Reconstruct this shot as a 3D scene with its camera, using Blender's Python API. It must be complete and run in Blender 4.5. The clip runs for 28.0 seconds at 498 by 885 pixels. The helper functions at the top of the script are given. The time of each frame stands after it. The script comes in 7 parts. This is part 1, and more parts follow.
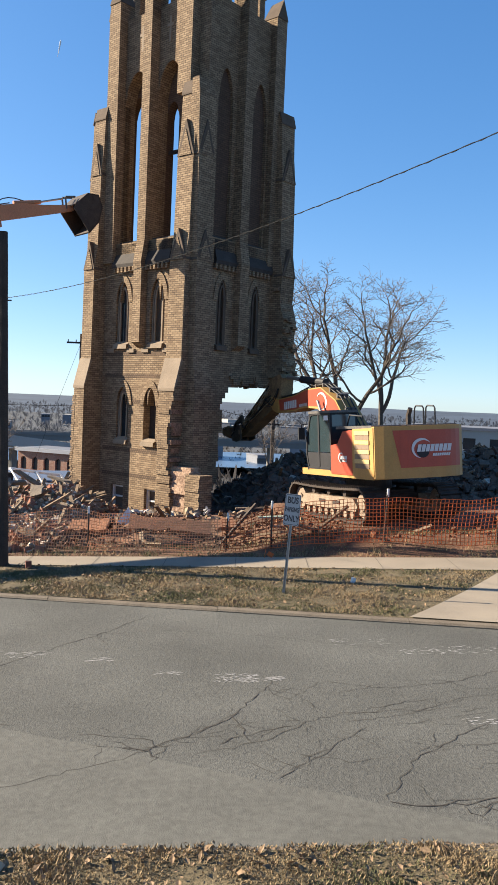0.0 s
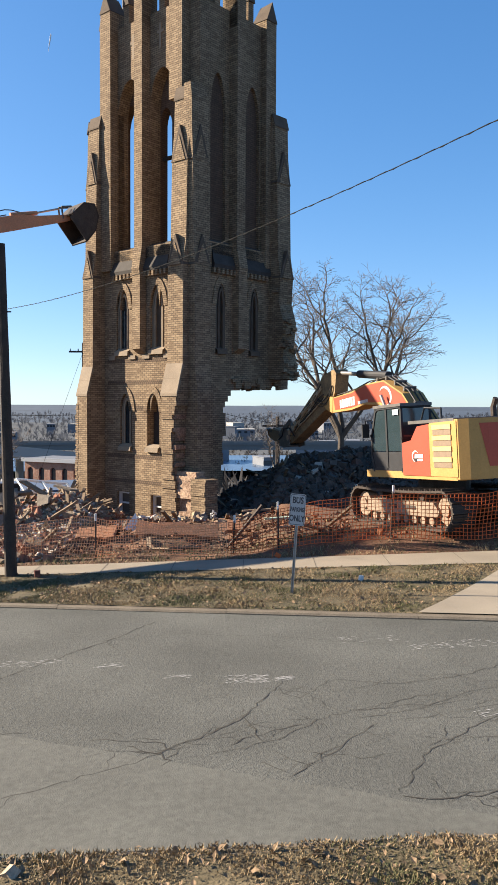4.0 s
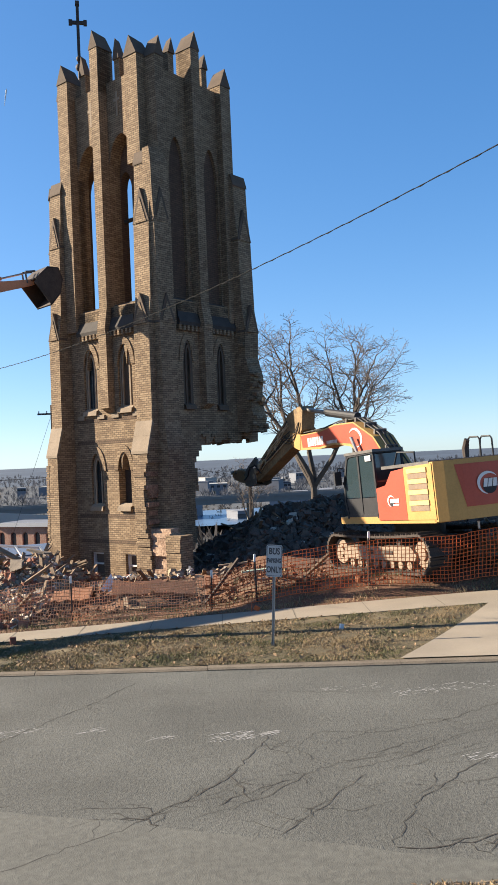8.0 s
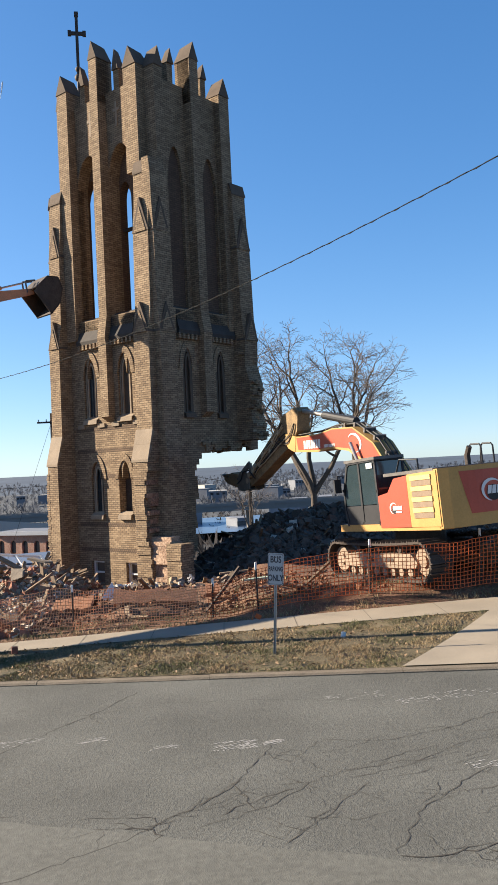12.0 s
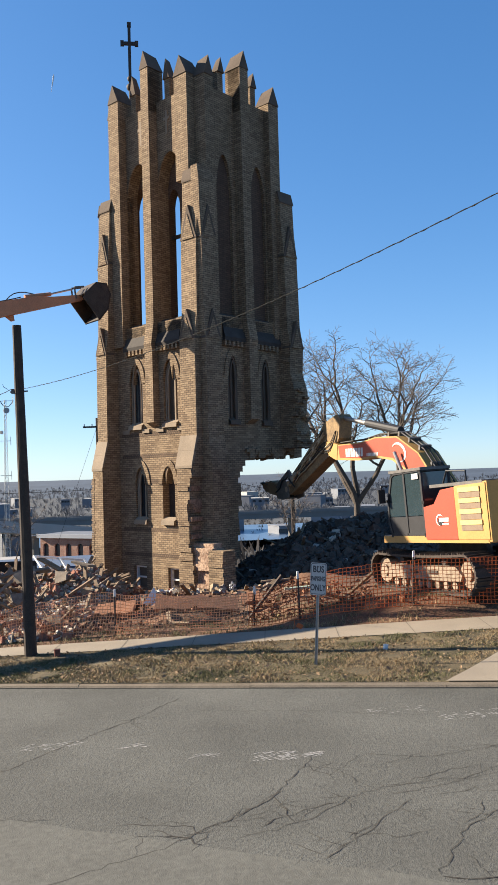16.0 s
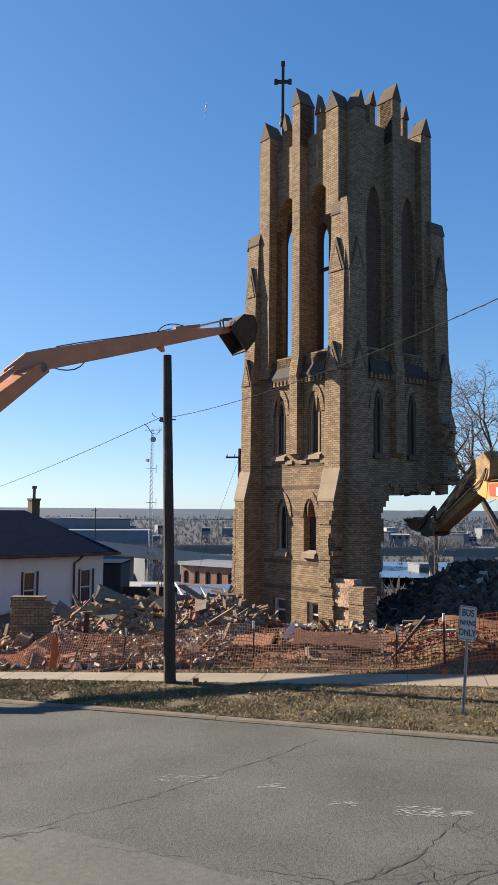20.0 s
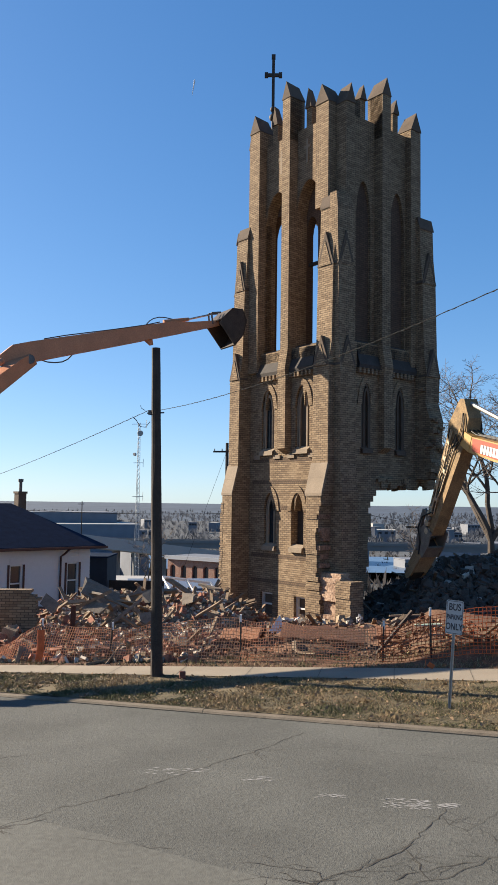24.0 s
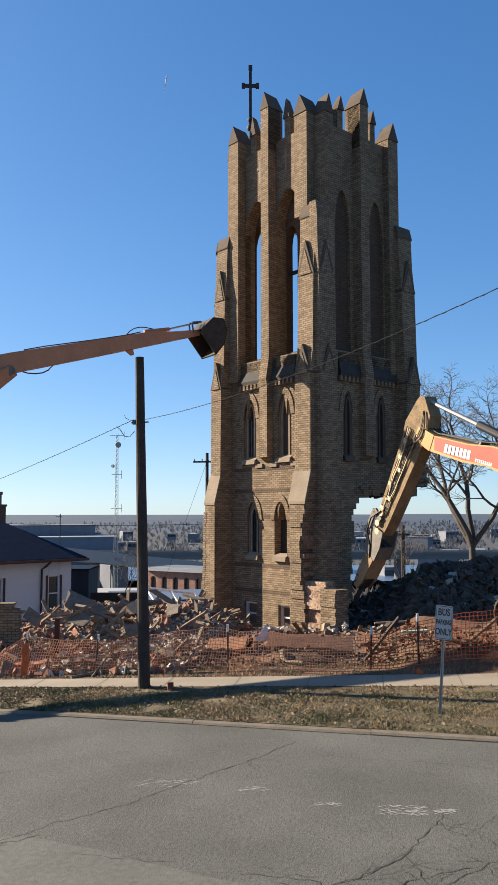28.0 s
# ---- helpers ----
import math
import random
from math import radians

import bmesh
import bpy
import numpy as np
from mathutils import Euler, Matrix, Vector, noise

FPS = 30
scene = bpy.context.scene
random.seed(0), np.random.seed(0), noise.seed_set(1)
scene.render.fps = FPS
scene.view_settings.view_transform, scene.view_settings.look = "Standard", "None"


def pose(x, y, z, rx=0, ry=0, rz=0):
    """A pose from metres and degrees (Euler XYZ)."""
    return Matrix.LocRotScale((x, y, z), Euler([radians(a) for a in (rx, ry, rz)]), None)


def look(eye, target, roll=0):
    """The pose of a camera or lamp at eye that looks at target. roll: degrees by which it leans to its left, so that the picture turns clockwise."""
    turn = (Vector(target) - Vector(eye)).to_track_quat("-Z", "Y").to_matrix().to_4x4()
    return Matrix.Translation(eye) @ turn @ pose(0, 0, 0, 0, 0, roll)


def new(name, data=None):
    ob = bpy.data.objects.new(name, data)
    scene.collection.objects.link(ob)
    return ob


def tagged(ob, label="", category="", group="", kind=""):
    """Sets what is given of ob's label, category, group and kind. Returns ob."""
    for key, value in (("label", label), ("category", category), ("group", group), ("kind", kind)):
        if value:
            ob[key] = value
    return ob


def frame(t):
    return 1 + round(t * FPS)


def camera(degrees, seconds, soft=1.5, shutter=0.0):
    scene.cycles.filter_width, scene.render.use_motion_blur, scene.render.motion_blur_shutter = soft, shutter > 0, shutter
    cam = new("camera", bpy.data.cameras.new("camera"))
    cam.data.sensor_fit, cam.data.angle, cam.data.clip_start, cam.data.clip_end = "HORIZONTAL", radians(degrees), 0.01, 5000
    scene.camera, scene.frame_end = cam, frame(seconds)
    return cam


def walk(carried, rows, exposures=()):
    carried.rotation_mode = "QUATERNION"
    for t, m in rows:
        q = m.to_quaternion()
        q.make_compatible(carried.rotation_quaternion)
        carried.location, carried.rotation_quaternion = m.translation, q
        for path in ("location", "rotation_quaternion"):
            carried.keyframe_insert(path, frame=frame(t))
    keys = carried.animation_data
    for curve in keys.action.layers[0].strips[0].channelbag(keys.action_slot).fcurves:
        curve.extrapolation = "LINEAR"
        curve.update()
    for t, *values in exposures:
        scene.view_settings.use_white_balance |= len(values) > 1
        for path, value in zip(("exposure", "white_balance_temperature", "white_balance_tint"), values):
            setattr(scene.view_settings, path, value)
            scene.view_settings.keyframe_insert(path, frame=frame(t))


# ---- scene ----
cam = camera(33.358, 28.0)

PATH = [
    (0.0, pose(0.034, -0.030, 3.508, 87.16, -2.43, 0.42)),
    (0.5, pose(0.028, -0.060, 3.541, 87.07, -1.24, 0.75)),
    (1.0, pose(0.026, -0.012, 3.530, 87.11, -1.28, 0.94)),
    (1.5, pose(0.027, -0.017, 3.537, 87.08, -1.00, 1.28)),
    (2.0, pose(0.029, -0.051, 3.542, 87.05, -0.58, 1.57)),
    (2.5, pose(0.063, -0.059, 3.518, 86.94, -0.54, 1.55)),
    (4.5, pose(0.092, -0.091, 3.489, 87.82, 0.05, 0.23)),
    (5.0, pose(0.099, -0.109, 3.484, 88.52, 0.73, -0.20)),
    (5.5, pose(0.098, -0.108, 3.490, 89.30, 1.43, -0.55)),
    (6.0, pose(0.102, -0.107, 3.484, 90.03, 1.90, -0.79)),
    (6.5, pose(0.107, -0.121, 3.490, 90.49, 2.31, -1.05)),
    (7.0, pose(0.105, -0.103, 3.477, 90.79, 2.48, -1.29)),
    (7.5, pose(0.099, -0.144, 3.507, 90.86, 2.52, -1.32)),
    (8.0, pose(0.083, -0.110, 3.479, 90.99, 2.49, -1.26)),
    (8.5, pose(0.100, -0.106, 3.478, 91.00, 2.54, -1.16)),
    (9.0, pose(0.111, -0.082, 3.467, 91.08, 2.67, -1.16)),
    (9.5, pose(0.125, -0.132, 3.493, 91.11, 3.03, -1.14)),
    (10.0, pose(0.136, -0.131, 3.487, 91.18, 3.56, -1.19)),
    (10.5, pose(0.111, -0.121, 3.483, 91.20, 3.68, -1.58)),
    (11.0, pose(0.084, -0.164, 3.519, 91.18, 3.51, -1.62)),
    (11.5, pose(0.069, -0.140, 3.499, 91.38, 3.13, -1.52)),
    (12.0, pose(0.052, -0.151, 3.505, 91.48, 2.75, -1.31)),
    (12.5, pose(0.072, -0.134, 3.501, 91.64, 2.40, -1.05)),
    (14.5, pose(0.067, -0.105, 3.479, 91.79, 1.86, -0.34)),
    (15.0, pose(0.069, -0.092, 3.479, 91.83, 1.78, -0.23)),
    (15.5, pose(0.069, -0.098, 3.493, 91.84, 1.81, -0.15)),
    (16.0, pose(0.027, -0.112, 3.519, 92.10, 1.66, 1.63)),
    (16.5, pose(0.015, -0.038, 3.518, 92.36, 1.40, 3.80)),
    (17.0, pose(-0.010, -0.010, 3.532, 92.85, 0.78, 3.68)),
    (17.5, pose(-0.009, 0.011, 3.539, 93.21, -0.35, 4.04)),
    (18.0, pose(-0.022, -0.023, 3.541, 93.88, -1.33, 6.19)),
    (18.5, pose(-0.058, 0.029, 3.522, 94.40, -0.73, 10.18)),
    (19.0, pose(-0.124, 0.268, 3.492, 94.55, -0.55, 11.14)),
    (19.5, pose(-0.107, 0.225, 3.506, 94.50, -0.46, 11.32)),
    (20.0, pose(-0.096, 0.157, 3.513, 94.47, -0.46, 11.17)),
    (20.5, pose(-0.093, 0.163, 3.505, 94.42, -0.36, 10.85)),
    (21.0, pose(-0.079, 0.142, 3.507, 94.24, -0.17, 10.51)),
    (21.5, pose(-0.098, 0.164, 3.515, 94.13, -0.18, 10.08)),
    (23.5, pose(-0.125, 0.167, 3.494, 94.08, -0.91, 10.01)),
    (24.0, pose(-0.127, 0.170, 3.491, 94.12, -0.78, 10.26)),
    (24.5, pose(-0.139, 0.167, 3.484, 94.22, -0.46, 10.69)),
    (25.0, pose(-0.134, 0.168, 3.483, 94.35, -0.27, 11.26)),
    (25.5, pose(-0.122, 0.145, 3.490, 94.55, -0.03, 11.72)),
    (26.0, pose(-0.109, 0.150, 3.500, 94.73, 0.16, 11.82)),
    (26.5, pose(-0.102, 0.148, 3.495, 94.85, 0.35, 10.07)),
    (27.0, pose(-0.102, 0.120, 3.492, 94.82, 0.28, 9.28)),
    (27.5, pose(-0.143, 0.151, 3.475, 94.81, -0.02, 8.89)),
    (28.0, pose(-0.288, 0.192, 3.454, 94.83, 0.07, 8.80)),
]

# the picture darkens a little as the camera turns towards the house
walk(cam, PATH, exposures=[(0.0, 1.68, 6780, 10), (9.0, 1.65, 6740, 10), (15.5, 1.61, 6740, 10), (18.2, 1.51, 6700, 10), (19.0, 1.32, 6700, 10), (19.8, 1.43, 6680, 10), (21.5, 1.49, 6680, 10), (24.0, 1.43, 6680, 10), (24.6, 1.36, 6680, 10), (26.0, 1.39, 6680, 10), (28.0, 1.44, 6680, 10)])

# ---- light: low winter sun from the side, clear sky ----
SUN_ELEV, SUN_AZ = radians(24), radians(165)   # azimuth of the sun, counter-clockwise from +x
sun_way = Vector((math.cos(SUN_ELEV) * math.cos(SUN_AZ), math.cos(SUN_ELEV) * math.sin(SUN_AZ), math.sin(SUN_ELEV)))
sun = new("sun", bpy.data.lights.new("sun", "SUN"))
sun.data.energy, sun.data.angle, sun.data.color = 5.0, radians(0.6), (1.0, 0.88, 0.72)
sun.matrix_world = look((0, 0, 40), Vector((0, 0, 40)) - sun_way)
world = bpy.data.worlds.new("sky")
world.use_nodes = True
scene.world = world
sky = world.node_tree.nodes.new("ShaderNodeTexSky")
sky.sky_type, sky.sun_disc = "NISHITA", False
sky.sun_elevation, sky.sun_rotation = SUN_ELEV, math.pi / 2 - SUN_AZ
sky.altitude, sky.air_density, sky.dust_density, sky.ozone_density = 300, 0.7, 0.35, 4.0
back = world.node_tree.nodes["Background"]
back.inputs[1].default_value = 0.112
deep = world.node_tree.nodes.new("ShaderNodeHueSaturation")
deep.inputs["Saturation"].default_value, deep.inputs["Hue"].default_value = 1.32, 0.505
even = world.node_tree.nodes.new("ShaderNodeGamma")
even.inputs["Gamma"].default_value = 0.83
world.node_tree.links.new(sky.outputs[0], even.inputs["Color"])
# thin haze: the brightest parts of the sky level off, c * gain / (1 + c / limit)
over, plus, gain = [world.node_tree.nodes.new("ShaderNodeVectorMath") for _ in range(3)]
over.operation, plus.operation, gain.operation = "DIVIDE", "ADD", "DIVIDE"
over.inputs[1].default_value, plus.inputs[1].default_value = (5.4, 6.9, 8.4), (1.0, 1.0, 1.0)
lift = world.node_tree.nodes.new("ShaderNodeVectorMath")
lift.operation = "SCALE"
lift.inputs["Scale"].default_value = 1.13
world.node_tree.links.new(even.outputs[0], over.inputs[0])
world.node_tree.links.new(over.outputs[0], plus.inputs[0])
world.node_tree.links.new(even.outputs[0], gain.inputs[0])
world.node_tree.links.new(plus.outputs[0], gain.inputs[1])
world.node_tree.links.new(gain.outputs[0], lift.inputs[0])
world.node_tree.links.new(lift.outputs[0], deep.inputs["Color"])
world.node_tree.links.new(deep.outputs[0], back.inputs[0])

# ---- small tools for meshes ----
def mat(name, color, rough=0.8, metal=0.0, var=0.25, scale=6.0, bump=0.0, fine=40.0, spec=0.3, tint=None, broad=None):
    """A surface with noise at two scales in its colour, its gloss and its relief."""
    m = bpy.data.materials.new(name)
    m.use_nodes = True
    nt = m.node_tree
    b = nt.nodes["Principled BSDF"]
    co = nt.nodes.new("ShaderNodeTexCoord")
    n1, n2 = nt.nodes.new("ShaderNodeTexNoise"), nt.nodes.new("ShaderNodeTexNoise")
    n1.inputs["Scale"].default_value, n1.inputs["Detail"].default_value = scale, 5
    n2.inputs["Scale"].default_value, n2.inputs["Detail"].default_value = fine, 3
    for n in (n1, n2):
        nt.links.new(co.outputs["Object"], n.inputs["Vector"])
    mix = nt.nodes.new("ShaderNodeMath")
    mix.operation = "ADD"
    nt.links.new(n1.outputs[0], mix.inputs[0])
    nt.links.new(n2.outputs[0], mix.inputs[1])
    ramp = nt.nodes.new("ShaderNodeMapRange")
    ramp.inputs[1].default_value, ramp.inputs[2].default_value = 0.65, 1.35
    nt.links.new(mix.outputs[0], ramp.inputs[0])
    c = nt.nodes.new("ShaderNodeMix")
    c.data_type = "RGBA"
    dark = tint or tuple(v * (1 - var) for v in color)
    light = tuple(min(1, v * (1 + var)) for v in color)
    c.inputs[6].default_value, c.inputs[7].default_value = (*dark, 1), (*light, 1)
    nt.links.new(ramp.outputs[0], c.inputs[0])
    col = c.outputs[2]
    if broad:       # wide patches, lighter and darker
        n3, rg, ml = nt.nodes.new("ShaderNodeTexNoise"), nt.nodes.new("ShaderNodeMapRange"), nt.nodes.new("ShaderNodeMix")
        n3.inputs["Scale"].default_value, n3.inputs["Detail"].default_value = broad[0], 6
        nt.links.new(co.outputs["Object"], n3.inputs["Vector"])
        rg.inputs[1].default_value, rg.inputs[2].default_value, rg.inputs[3].default_value, rg.inputs[4].default_value = 0.3, 0.7, 1 - broad[1], 1 + broad[1]
        nt.links.new(n3.outputs[0], rg.inputs[0])
        ml.data_type, ml.blend_type = "RGBA", "MULTIPLY"
        ml.inputs[0].default_value = 1.0
        nt.links.new(col, ml.inputs[6])
        nt.links.new(rg.outputs[0], ml.inputs[7])
        col = ml.outputs[2]
    nt.links.new(col, b.inputs["Base Color"])
    b.inputs["Roughness"].default_value, b.inputs["Metallic"].default_value = rough, metal
    b.inputs["Specular IOR Level"].default_value = spec
    if bump:
        bp = nt.nodes.new("ShaderNodeBump")
        bp.inputs["Strength"].default_value, bp.inputs["Distance"].default_value = bump, 0.02
        nt.links.new(mix.outputs[0], bp.inputs["Height"])
        nt.links.new(bp.outputs[0], b.inputs["Normal"])
    return m


def part(name, bm, material, parent=None, label="", smooth=False):
    """Links a bmesh as one mesh object, under a thing or a part of it."""
    me = bpy.data.meshes.new(name)
    bmesh.ops.recalc_face_normals(bm, faces=bm.faces)
    bm.to_mesh(me)
    bm.free()
    for p in me.polygons:
        p.use_smooth = smooth
    for one in material if isinstance(material, (list, tuple)) else [material]:
        me.materials.append(one)
    ob = new(name, me)
    ob.parent = parent
    if label:
        ob["label"] = label
    return ob


def thing(name, m=None, label="", category="", group="", kind=""):
    ob = new(name)
    if m is not None:
        ob.matrix_basis = m
    return tagged(ob, label, category, group, kind)


def prism(bm, pts, way, index=0):
    """A solid from a flat outline, pushed along way."""
    lo = [bm.verts.new(p) for p in pts]
    hi = [bm.verts.new(Vector(p) + Vector(way)) for p in pts]
    n = len(pts)
    made = [bm.faces.new(lo[::-1]), bm.faces.new(hi)]
    made += [bm.faces.new((lo[i], lo[(i + 1) % n], hi[(i + 1) % n], hi[i])) for i in range(n)]
    for f in made:
        f.material_index = index
    return made


def box(bm, x0, x1, y0, y1, z0, z1, m=None, index=0):
    pts = [(x0, y0, z0), (x1, y0, z0), (x1, y1, z0), (x0, y1, z0)]
    if m is not None:
        way = m.to_3x3() @ Vector((0, 0, z1 - z0))
        return prism(bm, [m @ Vector(p) for p in pts], way, index)
    return prism(bm, pts, (0, 0, z1 - z0), index)


def tube(bm, a, b, r0, r1=None, n=8, caps=True):
    """A round bar from a to b."""
    a, b = Vector(a), Vector(b)
    r1 = r0 if r1 is None else r1
    d = (b - a).normalized()
    u = d.orthogonal().normalized()
    w = d.cross(u)
    ring = [[bm.verts.new(p + r * (math.cos(k * math.tau / n) * u + math.sin(k * math.tau / n) * w)) for k in range(n)] for p, r in ((a, r0), (b, r1))]
    for k in range(n):
        bm.faces.new((ring[0][k], ring[0][(k + 1) % n], ring[1][(k + 1) % n], ring[1][k]))
    if caps:
        bm.faces.new(ring[0][::-1])
        bm.faces.new(ring[1])


def hose(bm, pts, r, n=6):
    """A bent round line through the points."""
    rings = []
    pts = [Vector(p) for p in pts]
    u = None
    for i, p in enumerate(pts):
        d = (pts[min(i + 1, len(pts) - 1)] - pts[max(i - 1, 0)]).normalized()
        u = d.orthogonal().normalized() if u is None else (u - d * u.dot(d)).normalized()
        w = d.cross(u)
        rings.append([bm.verts.new(p + r * (math.cos(k * math.tau / n) * u + math.sin(k * math.tau / n) * w)) for k in range(n)])
    for a, b in zip(rings, rings[1:]):
        for k in range(n):
            bm.faces.new((a[k], a[(k + 1) % n], b[(k + 1) % n], b[k]))
    bm.faces.new(rings[0][::-1])
    bm.faces.new(rings[-1])


def curve(a, b, sag, n=10, out=(0, 0, -1)):
    a, b, out = Vector(a), Vector(b), Vector(out)
    return [a.lerp(b, k / n) + out * sag * 4 * (k / n) * (1 - k / n) for k in range(n + 1)]


def soften(bm, width, seg=2, angle=35):
    edges = [e for e in bm.edges if len(e.link_faces) == 2 and e.calc_face_angle(0) > radians(angle)]
    bmesh.ops.bevel(bm, geom=edges, offset=width, segments=seg, affect="EDGES", profile=0.6)


def uv_metres(bm):
    """Lays brick courses along every upright face: across in metres, up in metres."""
    lay = bm.loops.layers.uv.verify()
    for f in bm.faces:
        n = f.normal
        for l in f.loops:
            p = l.vert.co
            if abs(n.z) > 0.75:
                l[lay].uv = (p.x, p.y)
            elif abs(n.x) > abs(n.y):
                l[lay].uv = (p.y, p.z)
            else:
                l[lay].uv = (p.x, p.z)


def lump(bm, c, size, seed, index=0, squash=1.0):
    """A broken piece: a hull of a few uneven corners round c."""
    rnd = random.Random(seed)
    pts = []
    for k in range(8):
        s = [(-1 if k & (1 << j) else 1) * rnd.uniform(0.55, 1.0) for j in range(3)]
        pts.append(Vector(s) * size)
    turn = Euler((rnd.uniform(0, 6.3), rnd.uniform(0, 6.3), rnd.uniform(0, 6.3))).to_matrix()
    v = [bm.verts.new(Vector(c) + turn @ Vector((p.x, p.y, p.z * squash))) for p in pts]
    for q in ((0, 1, 3, 2), (4, 6, 7, 5), (0, 4, 5, 1), (2, 3, 7, 6), (0, 2, 6, 4), (1, 5, 7, 3)):
        f = bm.faces.new([v[i] for i in q])
        f.material_index = index

# ---- materials ----
def brick_mat(name, light, mid, dark, mortar, course=0.0677, length=0.203):
    m = bpy.data.materials.new(name)
    m.use_nodes = True
    nt = m.node_tree
    b = nt.nodes["Principled BSDF"]
    uv = nt.nodes.new("ShaderNodeUVMap")
    br = nt.nodes.new("ShaderNodeTexBrick")
    br.inputs["Scale"].default_value = 1.0
    br.inputs["Brick Width"].default_value, br.inputs["Row Height"].default_value = length, course
    br.inputs["Mortar Size"].default_value, br.inputs["Mortar Smooth"].default_value = 0.0075, 0.1
    br.inputs["Bias"].default_value = -0.1
    br.inputs["Color1"].default_value, br.inputs["Color2"].default_value = (*light, 1), (*mid, 1)
    br.inputs["Mortar"].default_value = (*mortar, 1)
    nt.links.new(uv.outputs[0], br.inputs["Vector"])
    # single bricks burnt darker: a cell colour on the same bond
    sep = nt.nodes.new("ShaderNodeVectorMath")
    sep.operation = "MULTIPLY"
    sep.inputs[1].default_value = (1 / length, 1 / course, 1)
    nt.links.new(uv.outputs[0], sep.inputs[0])
    vor = nt.nodes.new("ShaderNodeTexWhiteNoise")
    fl = nt.nodes.new("ShaderNodeVectorMath")
    fl.operation = "FLOOR"
    nt.links.new(sep.outputs[0], fl.inputs[0])
    nt.links.new(fl.outputs[0], vor.inputs["Vector"])
    st = nt.nodes.new("ShaderNodeMapRange")
    st.inputs[1].default_value, st.inputs[2].default_value = 0.8, 1.0
    nt.links.new(vor.outputs["Value"], st.inputs[0])
    mx = nt.nodes.new("ShaderNodeMix")
    mx.data_type = "RGBA"
    mx.inputs[7].default_value = (*dark, 1)
    mx.inputs[0].default_value = 0.0
    nt.links.new(br.outputs["Color"], mx.inputs[6])
    # soot and water stains
    co = nt.nodes.new("ShaderNodeTexCoord")
    mp = nt.nodes.new("ShaderNodeMapping")
    mp.inputs["Scale"].default_value = (1.0, 1.0, 0.35)
    nz = nt.nodes.new("ShaderNodeTexNoise")
    nz.inputs["Scale"].default_value, nz.inputs["Detail"].default_value = 1.3, 6
    nt.links.new(co.outputs["Object"], mp.inputs[0])
    nt.links.new(mp.outputs[0], nz.inputs["Vector"])
    rg = nt.nodes.new("ShaderNodeMapRange")
    rg.inputs[1].default_value, rg.inputs[2].default_value, rg.inputs[3].default_value, rg.inputs[4].default_value = 0.3, 0.7, 0.82, 1.1
    nt.links.new(nz.outputs[0], rg.inputs[0])
    ml = nt.nodes.new("ShaderNodeMix")
    ml.data_type, ml.blend_type = "RGBA", "MULTIPLY"
    ml.inputs[0].default_value = 1.0
    nt.links.new(mx.outputs[2], ml.inputs[6])
    nt.links.new(rg.outputs[0], ml.inputs[7])
    nt.links.new(ml.outputs[2], b.inputs["Base Color"])
    b.inputs["Roughness"].default_value = 0.9
    b.inputs["Specular IOR Level"].default_value = 0.2
    bp = nt.nodes.new("ShaderNodeBump")
    bp.inputs["Strength"].default_value, bp.inputs["Distance"].default_value = 0.7, 0.012
    inv = nt.nodes.new("ShaderNodeMath")
    inv.operation = "SUBTRACT"
    inv.inputs[0].default_value = 1.0
    nt.links.new(br.outputs["Fac"], inv.inputs[1])
    nt.links.new(inv.outputs[0], bp.inputs["Height"])
    nt.links.new(bp.outputs[0], b.inputs["Normal"])
    return m


BRICK = brick_mat("buff_brick", (0.285, 0.206, 0.128), (0.158, 0.107, 0.066), (0.095, 0.066, 0.046), (0.072, 0.052, 0.038), 0.0735, 0.213)
BAND_BRICK = brick_mat("dark_band_brick", (0.15, 0.10, 0.065), (0.10, 0.068, 0.045), (0.08, 0.055, 0.04), (0.055, 0.042, 0.032), 0.0735, 0.107)
# darker brick for the belfry's inner leaf: recess shade put into the colour
SHADED_LEAF = brick_mat("backing_brick", (0.13, 0.083, 0.056), (0.095, 0.06, 0.042), (0.07, 0.045, 0.034), (0.06, 0.043, 0.033), 0.0735, 0.213)
RED_BRICK = brick_mat("red_brick", (0.40, 0.17, 0.105), (0.34, 0.14, 0.09), (0.23, 0.09, 0.06), (0.38, 0.31, 0.26))
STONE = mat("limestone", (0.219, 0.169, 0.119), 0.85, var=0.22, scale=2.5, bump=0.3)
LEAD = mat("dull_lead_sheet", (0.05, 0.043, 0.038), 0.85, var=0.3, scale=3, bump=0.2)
# dark stone; on the tower's unlit faces its tone paints in the shade
STONE_DARK = mat("weathered_shaded_stone", (0.092, 0.067, 0.048), 0.9, var=0.3, scale=2.0, bump=0.3)
MORTAR = mat("crumbling_mortar", (0.33, 0.235, 0.165), 0.95, var=0.45, scale=3.5, bump=0.9, fine=14, tint=(0.15, 0.085, 0.055))
TORN = mat("torn_backing_brick", (0.27, 0.165, 0.11), 0.95, var=0.5, scale=5, bump=0.9, fine=16, tint=(0.09, 0.055, 0.04))
ASPHALT = mat("asphalt", (0.093, 0.093, 0.083), 0.92, var=0.34, scale=26, bump=0.45, fine=75, broad=(0.5, 0.2), spec=0.2)
CONCRETE = mat("concrete", (0.245, 0.207, 0.156), 0.9, var=0.17, scale=1.2, bump=0.2, fine=60, broad=(0.35, 0.12))
GRASS = mat("dry_grass", (0.115, 0.088, 0.05), 0.95, var=0.45, scale=2.2, bump=0.8, fine=30, tint=(0.04, 0.036, 0.02), broad=(0.7, 0.35))
